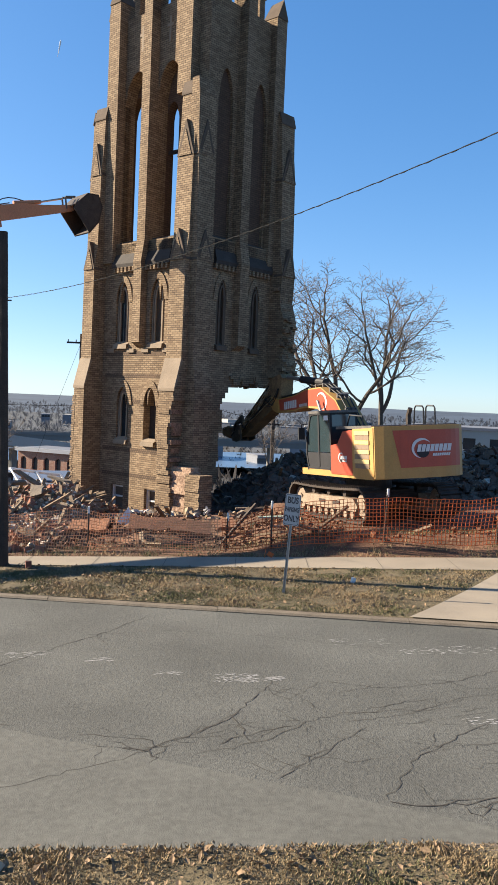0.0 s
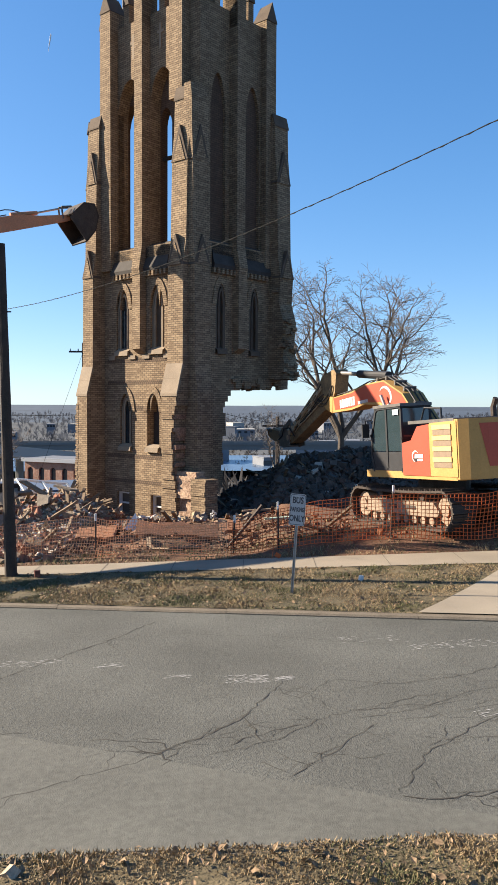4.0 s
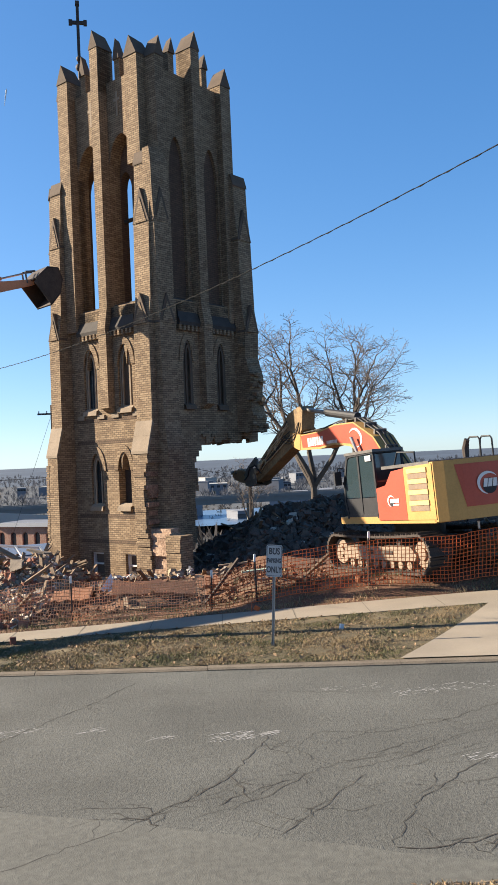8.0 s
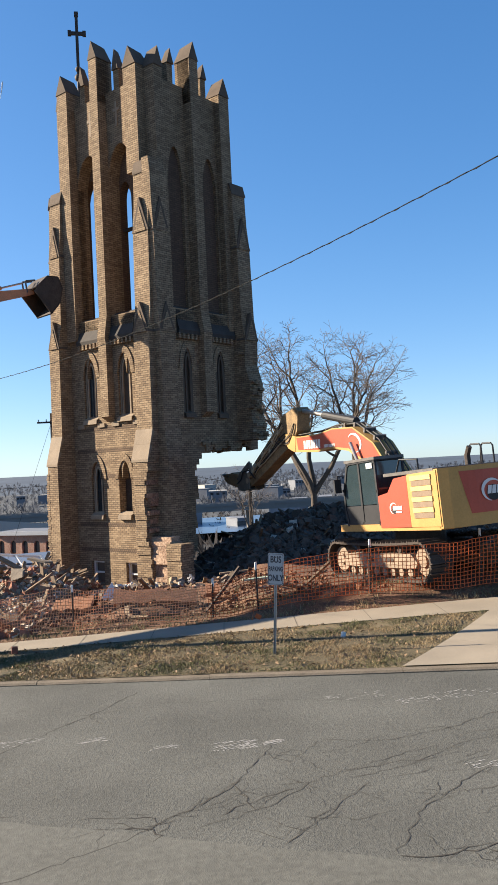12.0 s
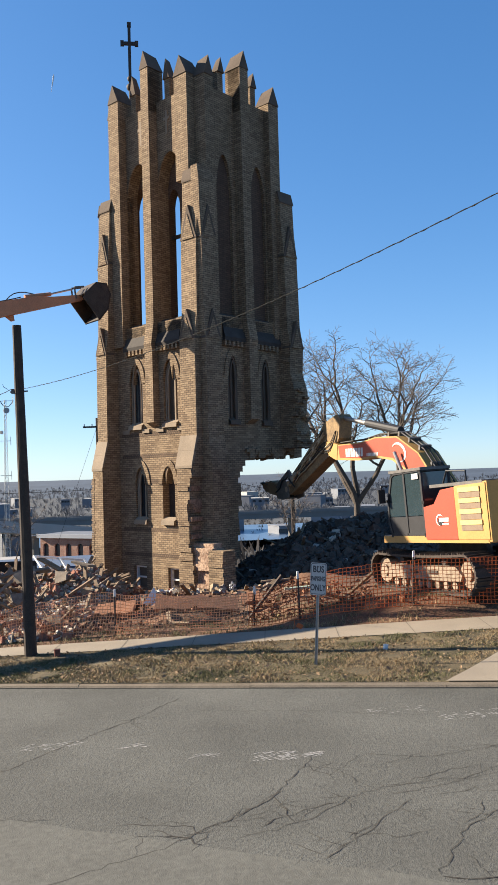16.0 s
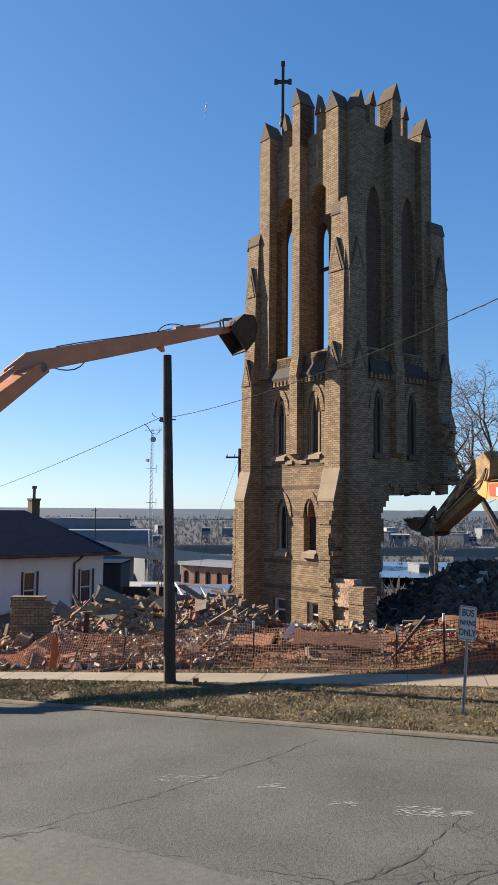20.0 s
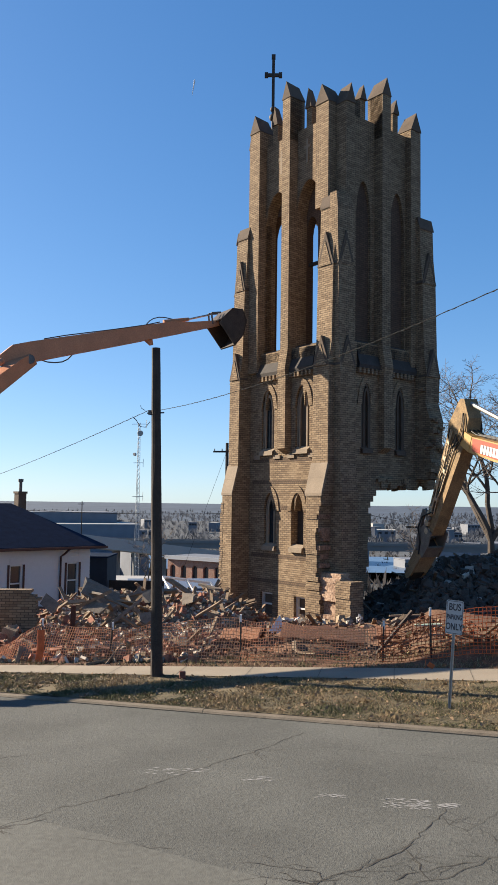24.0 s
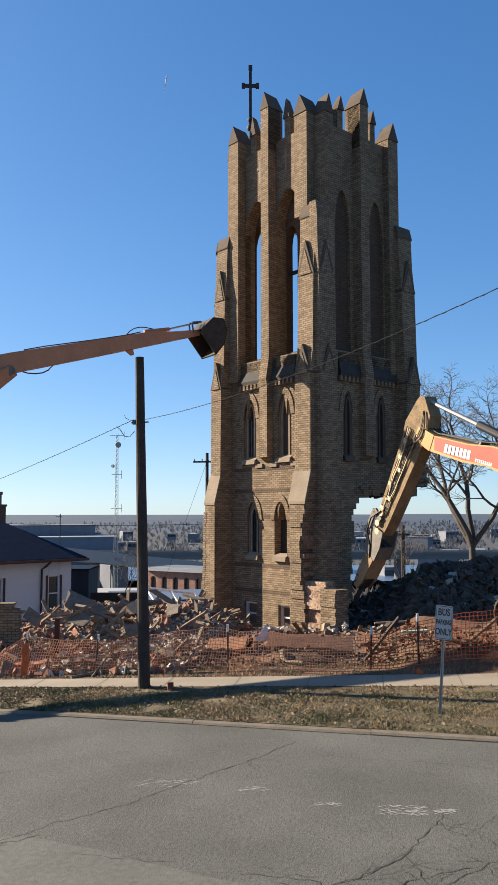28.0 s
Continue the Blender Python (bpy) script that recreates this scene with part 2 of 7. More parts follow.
DIRT = mat("clay_soil", (0.128, 0.066, 0.038), 0.95, broad=(0.5, 0.3), var=0.5, scale=1.0, bump=0.8, fine=18)
# bluish grey: some distance haze is put into this colour
VALLEY = mat("valley", (0.062, 0.067, 0.072), 0.95, var=0.5, scale=0.02, fine=0.2)
YELLOW = mat("yellow_paint", (0.40, 0.225, 0.066), 0.55, var=0.14, scale=2, fine=25, spec=0.4)
WORN_YELLOW = mat("worn_dusty_yellow", (0.235, 0.155, 0.075), 0.8, var=0.3, scale=3, fine=20, tint=(0.105, 0.072, 0.042))
RED = mat("orange_red_paint", (0.37, 0.062, 0.032), 0.45, var=0.12, scale=2, fine=25, spec=0.4)
ORANGE = mat("orange_paint", (0.45, 0.19, 0.095), 0.55, var=0.2, scale=2, fine=25)
BLACK = mat("black_paint", (0.02, 0.02, 0.022), 0.55, var=0.3)
STEEL = mat("dull_steel", (0.123, 0.115, 0.108), 0.55, 0.6, var=0.3, scale=5)
RUSTY = mat("worn_dark_steel", (0.054, 0.042, 0.035), 0.7, 0.3, var=0.4, scale=4, bump=0.3)
TRACK = mat("muddy_track", (0.254, 0.193, 0.139), 0.9, 0.0, var=0.35, scale=5, bump=0.5)
CHROME = mat("chrome_rod", (0.36, 0.34, 0.31), 0.38, 0.8, var=0.15, scale=8)
RUBBER = mat("black_hose", (0.02, 0.02, 0.02), 0.6, var=0.2)
GLASSY = mat("dark_glass", (0.025, 0.04, 0.045), 0.08, 0.0, var=0.1, spec=0.8)
WHITE = mat("white_paint", (0.578, 0.578, 0.562), 0.6, var=0.08)
POLE_WOOD = mat("creosoted_wood", (0.045, 0.033, 0.026), 0.85, var=0.4, scale=6, bump=0.4)
BARK = mat("bark", (0.085, 0.069, 0.056), 0.95, var=0.35, scale=6, bump=0.5)
SIDING = mat("white_siding", (0.56, 0.56, 0.57), 0.7, var=0.05)
SHINGLE = mat("dark_shingles", (0.012, 0.022, 0.043), 1.0, var=0.3, scale=3, fine=30, spec=0.04)
# lighter copy of the netting's orange, with sun glints put into the colour
SUNLIT_ORANGE = mat("sunlit_orange_plastic", (0.654, 0.285, 0.131), 0.45, var=0.3, scale=4, spec=0.4)
MESH_ORANGE = mat("orange_plastic", (0.477, 0.100, 0.027), 0.6, var=0.25, scale=4)
GALV = mat("galvanised_steel", (0.347, 0.354, 0.354), 0.45, 0.7, var=0.15, scale=8)
SIGN_WHITE = mat("sign_white", (0.400, 0.393, 0.385), 0.5, var=0.06, scale=8)
SIGN_INK = mat("sign_ink", (0.058, 0.054, 0.058), 0.6, var=0.2)
WINDOW_DARK = mat("window_pane", (0.03, 0.035, 0.04), 0.12, var=0.2, spec=0.7)

# ---- the ground ----
def far_kerb(x):
    return 13.56 - 0.273 * x


def walk_front(x):
    return 17.05 - 0.085 * x


def walk_back(x):
    return 18.2 - 0.05 * x


def near_kerb(x):
    return 6.45 + 0.02 * x - 0.24


def step(a, b, v):
    t = min(1, max(0, (v - a) / (b - a)))
    return t * t * (3 - 2 * t)


def ground(x, y):
    """Height of the earth."""
    z = 0.05 * max(-22, min(22, x))
    if y > far_kerb(x):
        z += 0.06
    if y < near_kerb(x):
        z += 0.10 + 0.12 * step(0, 4, near_kerb(x) - y)
    dirt = step(walk_back(x) + 0.2, walk_back(x) + 2.2, y)
    if dirt > 0:
        n = noise.noise((x * 0.45, y * 0.45, 0)) * 0.22 + noise.noise((x * 1.3, y * 1.3, 5)) * 0.12 + noise.noise((x * 3.1, y * 3.1, 9)) * 0.05
        z += dirt * n * (1 - step(60, 90, y))
        z -= 0.42 * step(24.2, 27.2, y) * (1 - step(32, 35, y)) * (1 - step(-0.6, 1.0, x))
        # levelled where the machine works
        near = (1 - step(3.0, 5.4, math.hypot(x - 4.4, (y - 21.8) * 0.8))) * step(walk_back(x) + 0.1, walk_back(x) + 1.2, y)
        z += near * (0.55 + 0.055 * (x - 4.84) - 0.045 * (y - 20.83) - z)
    z -= 2.6 * step(31, 46, y) + 21 * step(44, 190, y)
    if y > 60:
        z += 18 * step(1500, 2800, math.hypot(x, y)) + noise.noise((x * 0.0016, y * 0.0016, 2)) * 4 * step(1300, 2200, math.hypot(x, y))
    return z


def sheet(name, xs, ys_of, material, lift=0.0, kind="structure", label="", category=""):
    bm = bmesh.new()
    rows = []
    for x in xs:
        rows.append([bm.verts.new((x, y, ground(x, y) + lift)) for y in ys_of(x)])
    for a, b in zip(rows, rows[1:]):
        for k in range(len(a) - 1):
            bm.faces.new((a[k], b[k], b[k + 1], a[k + 1]))
    return tagged(part(name, bm, material, smooth=True), label, category, kind=kind)


def span(a, b, n):
    return [a + (b - a) * k / n for k in range(n + 1)]


WIDE = [-3200, -1800, -900, -450, -220, -110, -60] + span(-40, 40, 100) + [60, 110, 220, 450, 900, 1800, 3200]
E2 = 0.003
earth = sheet("ground", WIDE, lambda x: [-600, -120, -30, -12] + span(-8, 22, 40) + span(22.6, 34, 26) + span(35, 80, 30) + [90, 105, 125, 150, 190, 260, 400, 600, 900, 1200, 1500, 1750, 2000, 2250, 2500, 2800, 3300, 4200],
      VALLEY, -0.3, label="open ground falling to a wide river valley", category="ground")
# the far slopes' blue tone is haze mixed into the colour
HILLS = mat("hazed_hills", (0.052, 0.072, 0.1), 0.95, var=0.28, scale=0.006, fine=0.06, tint=(0.034, 0.048, 0.07))
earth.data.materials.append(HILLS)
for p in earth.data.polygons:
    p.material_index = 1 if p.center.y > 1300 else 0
NARROW = span(-45, 45, 180)
sheet("road", NARROW, lambda x: span(near_kerb(x), far_kerb(x) - 0.001, 14), ASPHALT, label="grey cracked asphalt street", category="road")
sheet("grass_verge", NARROW, lambda x: span(far_kerb(x) + 0.15, walk_front(x), 8), GRASS, 0.0, label="strip of dry winter grass beside the street", category="grass")
sheet("pavement", NARROW, lambda x: span(walk_front(x) + E2, walk_back(x), 4), CONCRETE, 0.012, label="pale concrete footpath", category="pavement")
sheet("near_lawn", NARROW, lambda x: span(-8, near_kerb(x) - 0.1, 24), GRASS, 0.0, label="lawn of dry brown grass", category="grass")
sheet("demolition_ground", span(-30, 24, 170), lambda x: span(walk_back(x) + 0.01, 36, 70), DIRT, 0.0, label="bare red-brown soil of the demolition site", category="ground")

# ---- kerbs, drive, cracks and litter of the street ----
def band(name, rows, material, label="", category="", kind="structure", thick=0.0):
    """A strip between two lines of points, with a face towards the street where thick is given."""
    bm = bmesh.new()
    vs = [[bm.verts.new(p) for p in r] for r in rows]
    for a, b in zip(vs, vs[1:]):
        for k in range(len(a) - 1):
            bm.faces.new((a[k], b[k], b[k + 1], a[k + 1]))
    return tagged(part(name, bm, material), label, category, kind=kind)


def kerb(name, line, way, label, low=False):
    """A real step: gutter edge, upright face and rounded top, in blocks between joints."""
    holder = thing(name, None, label, "kerb", kind="structure")
    x = -43.15 if low else -44.0
    rnd, wide = random.Random(5), 0.155
    while x < 44:
        x1 = x + 3.05
        bm = bmesh.new()
        n = 6
        rings = []
        dz = rnd.uniform(-0.01, 0.012) - (0.045 if low else 0)
        for i in range(n + 1):
            u = x + 0.003 + (x1 - x - 0.006) * i / n
            y = line(u)
            z = 0.05 * max(-22, min(22, u))
            rings.append([bm.verts.new((u, y + way * a, z + b)) for a, b in ((0.0, -0.12), (0.0, 0.06 + dz), (0.03, 0.09 + dz), (wide, 0.1 + dz), (wide, -0.12))])
        for p, q in zip(rings, rings[1:]):
            for k in range(4):
                bm.faces.new((p[k], q[k], q[k + 1], p[k + 1]))
        bm.faces.new(rings[0])
        bm.faces.new(rings[-1][::-1])
        part("kerb_stone", bm, KERB, holder)
        x = x1
    return holder


KERB = mat("worn_kerb", (0.14, 0.115, 0.085), 0.9, var=0.3, scale=2.5, bump=0.4)
kerb("far_kerb", far_kerb, 1, "worn concrete kerb along the verge", True)
kerb("near_kerb", near_kerb, -1, "worn concrete kerb along the lawn")


# concrete apron on the near side of the road, its edge running slantwise
APRON = mat("apron_concrete", (0.101, 0.1, 0.087), 0.9, var=0.26, scale=14, bump=0.3, fine=80, broad=(0.6, 0.14))


def apron_edge(x):
    wave = 0.05 * noise.noise((x * 1.7, 0, 4)) + 0.025 * noise.noise((x * 6, 0, 7))
    return (7.61 - 0.45 * x if x > -4 else 9.41 + (-4 - x) * 0.1) + wave


band("road_apron", [[(x, near_kerb(x) + 0.001 + (apron_edge(x) - near_kerb(x)) * k / 5, ground(x, near_kerb(x) + 0.3) + 0.003) for k in range(6)] for x in span(-14, 2.55, 160)], APRON, "pale concrete apron beside the lawn", "road")

# drive that crosses the verge
bm = bmesh.new()
lo, n = [], 14
rows = []
for i in range(n + 1):
    f = i / n
    xa, xb = 2.62 + 2.55 * f, 9.0 + 1.3 * f
    row = []
    for k in range(7):
        x = xa + (xb - xa) * k / 6
        y = far_kerb(x) + 0.155 * (1 - f) + (walk_front(x) + 0.02 - far_kerb(x)) * f
        row.append(bm.verts.new((x, y, 0.05 * x + 0.06 + 0.018)))
    rows.append(row)
for a, b in zip(rows, rows[1:]):
    for k in range(6):
        bm.faces.new((a[k], a[k + 1], b[k + 1], b[k]))
tagged(part("driveway", bm, CONCRETE), "pale concrete drive crossing the verge", "driveway", kind="structure")

# slab joints of the footpath
JOINT = mat("joint_shadow", (0.131, 0.112, 0.085), 0.95, var=0.3)
for i in range(22):
    x = -20 + i * 1.52
    bm = bmesh.new()
    a, b = walk_front(x) + 0.02, walk_back(x) - 0.02
    w = 0.007
    bm.faces.new([bm.verts.new((u, y, ground(u, y) + 0.0165)) for u, y in ((x - w, a), (x + w, a), (x + w, b), (x - w, b))])
    tagged(part("pavement_joint", bm, JOINT), kind="structure")

# cracks: wandering dark grooves, laid by eye along the worn wheel lines
CRACK = mat("tar_crack", (0.046, 0.041, 0.034), 0.95, var=0.4)


def crack(path, width, seed, forks=2):
    rnd = random.Random(seed)
    bm = bmesh.new()

    def run(pts, w):
        fine = []
        for a, b in zip(pts, pts[1:]):
            a, b = Vector(a), Vector(b)
            n = max(2, int((b - a).length / 0.09))
            for i in range(n):
                d = (b - a).normalized()
                side = Vector((-d.y, d.x))
                fine.append(a.lerp(b, i / n) + side * rnd.gauss(0, 0.02))
        fine.append(Vector(pts[-1]))
        edge = []
        for i, p in enumerate(fine):
            d = (fine[min(i + 1, len(fine) - 1)] - fine[max(i - 1, 0)]).normalized()
            side = Vector((-d.y, d.x)) * w * rnd.uniform(0.35, 1.2) * (0.3 if i in (0, len(fine) - 1) else 1)
            edge.append([bm.verts.new((*(p + side * s), ground(p.x, p.y) + 0.0045)) for s in (-1, 1)])
        for a, b in zip(edge, edge[1:]):
            bm.faces.new((a[0], b[0], b[1], a[1]))
        return fine

    width *= 0.42
    line = run(path, width)
    for _ in range(forks):
        p = rnd.choice(line[2:-2])
        a = rnd.uniform(0, math.tau)
        q = p + Vector((math.cos(a), math.sin(a))) * rnd.uniform(0.15, 0.5)
        run([tuple(p), tuple(p.lerp(q, 0.5) + Vector((rnd.uniform(-.06, .06), rnd.uniform(-.06, .06)))), tuple(q)], width * 0.6)
    return tagged(part("road_crack", bm, CRACK), "dark crack in the road surface", "crack", "road cracks", "structure")


CRACKS = [([(0.42, 10.25), (0.12, 9.55), (-0.1, 9.05), (-0.4, 8.62), (-0.85, 8.25), (-1.05, 8.02), (-1.6, 7.7), (-2.3, 7.25)], 0.014, 3),
          ([(-1.15, 8.25), (-0.9, 8.12), (-0.75, 7.98), (-0.85, 7.86)], 0.02, 3), ([(-1.5, 8.3), (-1.05, 8.2), (-0.6, 8.3)], 0.012, 2),
          ([(1.35, 8.75), (1.0, 8.25), (0.62, 7.75), (0.38, 7.5)], 0.014, 1), ([(0.1, 9.1), (0.0, 8.8), (0.12, 8.6)], 0.013, 2),
          ([(2.9, 9.0), (2.3, 8.5), (1.75, 7.95), (1.6, 7.6), (1.35, 7.1)], 0.013, 3), ([(1.36, 7.06), (1.8, 7.0), (2.2, 7.1), (2.8, 7.35)], 0.022, 3),
          ([(1.65, 7.45), (1.72, 7.2), (1.75, 7.02)], 0.012, 0), ([(1.75, 6.95), (1.95, 7.1), (2.2, 7.14)], 0.015, 1), ([(2.1, 6.8), (2.25, 7.0), (2.5, 7.2)], 0.014, 1),
          ([(-0.4, 8.1), (0.3, 8.4), (0.9, 9.0), (1.5, 9.3), (2.3, 9.6)], 0.011, 3), ([(1.0, 10.2), (1.7, 9.95), (2.5, 10.1), (3.4, 10.6), (4.2, 10.9)], 0.011, 2),
          ([(1.2, 8.9), (1.9, 9.1), (2.6, 9.6), (3.3, 9.8)], 0.011, 2), ([(-4.75, 9.1), (-4.45, 9.45), (-4.1, 9.9), (-3.4, 10.6), (-2.9, 11.4), (-2.0, 12.6), (-1.6, 13.4)], 0.018, 3),
          ([(-5.2, 8.95), (-4.7, 9.2), (-4.4, 9.25)], 0.02, 1), ([(-3.6, 9.0), (-2.9, 8.9), (-2.4, 8.85)], 0.01, 1), ([(0.6, 8.05), (1.2, 7.9), (1.5, 8.0)], 0.01, 1),
          ([(2.05, 8.6), (2.0, 8.3), (1.75, 8.05)], 0.011, 1), ([(0.5, 7.7), (0.9, 8.2)], 0.009, 0), ([(-2.4, 12.3), (-1.2, 12.6), (0.4, 12.2), (2.0, 11.6)], 0.008, 1),
          ([(-4.95, 9.0), (-4.76, 9.11), (-4.52, 9.24), (-4.34, 9.36), (-4.16, 9.53)], 0.03, 2), ([(-0.84, 8.31), (-0.52, 8.52), (-0.34, 8.75), (-0.1, 8.96), (0.05, 9.22)], 0.016, 3),
          ([(-0.19, 8.28), (-0.06, 8.45), (0.13, 8.58), (0.37, 8.7), (0.62, 8.79)], 0.016, 3), ([(0.14, 8.33), (0.08, 8.57), (0.04, 8.83), (-0.09, 9.11)], 0.015, 2),
          ([(-6.1, 11.66), (-5.73, 11.84), (-5.31, 12.13)], 0.013, 1), ([(-1.7, 8.58), (-1.29, 8.53), (-0.89, 8.41), (-0.83, 8.24)], 0.014, 2)]
# crazed patch near the gutter: a net of fine cracks
rnd = random.Random(71)
for i in range(46):
    x, y = rnd.uniform(0.2, 4.2), rnd.uniform(7.6, 10.2)
    a, l = rnd.choice((0.55, 0.75, 2.3, 2.6, 0.3)) + rnd.uniform(-0.25, 0.25), rnd.uniform(0.3, 0.9)
    dx, dy = math.cos(a) * l / 2, math.sin(a) * l / 2
    if y - dy > apron_edge(x - dx) + 0.1 and y + dy > apron_edge(x + dx) + 0.1:
        CRACKS.append(([(x - dx, y - dy), (x + rnd.uniform(-.08, .08), y + rnd.uniform(-.08, .08)), (x + dx, y + dy)], 0.0075, 1))
for i, (path, w, forks) in enumerate(CRACKS):
    crack(path, w, 40 + i, forks)

# scraped white patches: short parallel scratches of chalky dust
CHALK = mat("scraped_white", (0.34, 0.33, 0.31), 0.9, var=0.25)
rnd = random.Random(8)
for x, y, w, d, n in ((-0.05, 10.35, 0.26, 0.16, 26), (0.42, 10.3, 0.12, 0.09, 12), (-3.1, 11.35, 0.4, 0.15, 12), (2.9, 11.5, 0.7, 0.2, 26), (2.75, 8.9, 0.3, 0.1, 14), (-0.95, 10.55, 0.15, 0.06, 6), (-1.95, 11.15, 0.2, 0.08, 6), (1.7, 11.9, 0.4, 0.15, 8), (4.6, 11.2, 0.8, 0.2, 16)):
    bm = bmesh.new()
    for i in range(n * 3):
        cx, cy = x + rnd.uniform(-w, w), y + rnd.uniform(-d, d)
        l, t = rnd.uniform(0.015, 0.09), rnd.uniform(0.003, 0.009)
        a = 0.5 + rnd.uniform(-0.15, 0.15)
        u, v = Vector((math.cos(a), math.sin(a))) * l, Vector((-math.sin(a), math.cos(a))) * t
        z = ground(cx, cy) + 0.0035
        bm.faces.new([bm.verts.new((cx + p.x, cy + p.y, z)) for p in (u, v, -u, -v)])
    tagged(part("road_scrape", bm, CHALK), "white scrape marks on the asphalt", "mark", "road scrapes", "structure")

# grass blades, fallen leaves
BLADE = mat("straw_blades", (0.26, 0.19, 0.105), 0.9, var=0.35, scale=30)
BLADE_GREEN = mat("green_blades", (0.105, 0.102, 0.046), 0.9, var=0.35, scale=30)
LEAF = mat("dead_leaves", (0.2, 0.135, 0.08), 0.9, var=0.5, scale=20)


def blades(name, n, place, tall, seed, label):
    rnd = random.Random(seed)
    vs, fs, ids = [], [], []
    for i in range(n):
        x, y = place(rnd)
        z = ground(x, y) - 0.004
        g = 1.5 * noise.noise((x * 0.8, y * 0.8, 3)) + rnd.uniform(-0.4, 0.4)
        h = tall * rnd.uniform(0.3, 1.0) * (0.75 + 1.1 * noise.noise((x * 1.9, y * 1.9, 8)))
        a = rnd.uniform(0, math.tau)
        w = rnd.uniform(0.004, 0.010)
        lean = rnd.uniform(0.2, 1.1) * h
        b = rnd.uniform(0, math.tau)
        k = len(vs)
        vs += [(x - w * math.cos(a), y - w * math.sin(a), z), (x + w * math.cos(a), y + w * math.sin(a), z), (x + lean * math.cos(b), y + lean * math.sin(b), z + h)]
        fs.append((k, k + 1, k + 2))
        ids.append(1 if g > (0.02 if tall > 0.05 else 0.42) else 0)
    me = bpy.data.meshes.new(name)
    me.from_pydata(vs, [], fs)
    me.materials.append(BLADE)
    me.materials.append(BLADE_GREEN)
    for p, i in zip(me.polygons, ids):
        p.material_index = i
    return tagged(new(name, me), label, "grass", kind="stuff")


def verge_spot(rnd):
    x = rnd.uniform(-12, 7)
    f = rnd.random()
    if x > 2.6 + 2.55 * f - 0.03:
        x = rnd.uniform(-9, 2.4)
    return x, far_kerb(x) + 0.16 + (walk_front(x) - far_kerb(x) - 0.16) * f


def lawn_spot(rnd):
    x = rnd.uniform(-3.2, 3.2)
    return x, near_kerb(x) - 0.02 + 0.1 * noise.noise((x * 3, 1, 1)) - rnd.random() * 1.7


def soil_spot(rnd):
    x = rnd.uniform(-10, 9)
    return x, walk_back(x) + 0.02 + abs(rnd.gauss(0, 0.35))


blades("verge_grass", 95000, verge_spot, 0.06, 1, "short dry winter grass blades")
blades("lawn_grass", 52000, lawn_spot, 0.045, 2, "brown dry lawn blades")
blades("weeds", 5000, soil_spot, 0.14, 3, "straggling dry weeds along the footpath")


def leaf_litter(name, n, place, seed):
    rnd = random.Random(seed)
    bm = bmesh.new()
    for i in range(n):
        x, y = place(rnd)
        z = ground(x, y) + 0.025
        s = rnd.choice((0.012, 0.018, 0.025, 0.04)) * rnd.uniform(0.8, 1.3)
        t = Euler((rnd.uniform(-0.8, 0.8), rnd.uniform(-0.8, 0.8), rnd.uniform(0, 6.3))).to_matrix()
        bm.faces.new([bm.verts.new(Vector((x, y, z)) + t @ Vector(p)) for p in ((-s, 0, 0), (0, -s * 0.6, s * 0.2), (s, 0, 0), (0, s * 0.6, s * 0.25))])
    return tagged(part(name, bm, LEAF), "fallen brown leaves", "leaves", kind="stuff")


leaf_litter("leaf_litter", 3200, verge_spot, 4)
leaf_litter("leaf_litter", 1300, lawn_spot, 6)

# small litter
bm = bmesh.new()
prism(bm, [(-0.04, -0.03, 0), (0.035, -0.035, 0), (0.04, 0.03, 0), (-0.03, 0.035, 0)], (0.015, 0.01, 0.11))
litter = part("paper_cup", bm, WHITE)
litter.matrix_basis = pose(2.02, 15.55, ground(2.02, 15.55) - 0.01, 0, 8, 30)
tagged(litter, "crumpled white paper cup on the verge", "litter")
bm = bmesh.new()
lump(bm, (0, 0, 0.03), 0.055, 5)
rock = part("pale_rock", bm, mat("pale_sandstone", (0.34, 0.27, 0.19), 0.9, var=0.3, scale=12, bump=0.5))
rock.matrix_basis = pose(-1.72, 5.86, ground(-1.72, 5.86) - 0.015)
tagged(rock, "pale stone lying in the lawn", "stone")
bm = bmesh.new()
box(bm, -0.06, 0.06, -0.05, 0.05, 0, 0.14)
soften(bm, 0.008)
ob = part("red_brick_end", bm, mat("red_fired_clay", (0.2, 0.07, 0.045), 0.9, var=0.3, scale=9, bump=0.4))
ob.matrix_basis = pose(-4.55, 17.15, ground(-4.55, 17.15) + 0.01, 0, 0, 20)
tagged(ob, "broken red brick beside the footpath", "brick")

# ---- the church tower ----
TC = pose(-2.72, 31.85, 0, 0, 0, -41)
HALF = (2.8, 2.3)       # half width of the broad and of the narrow faces
TH, BW = 0.5, 0.75


def face_m(k):
    """From a face's own space (across, outwards, up) to the tower's."""
    return Matrix.Rotation(k * math.pi / 2, 4, "Z") @ Matrix.Translation((0, -HALF[1 - k % 2], 0)) @ Matrix.Diagonal((1, -1, 1, 1))


def arch(u0, u1, zs, za, n=6):
    """The curve of a pointed arch from one springing to the other."""
    mid, pts = (u0 + u1) / 2, []
    for k in range(2 * n + 1):
        t = abs(1 - k / n)
        h = (1 - t ** 1.9) ** 0.62
        pts.append((mid + (u1 - u0) / 2 * (k / n - 1), zs + (za - zs) * h))
    return pts


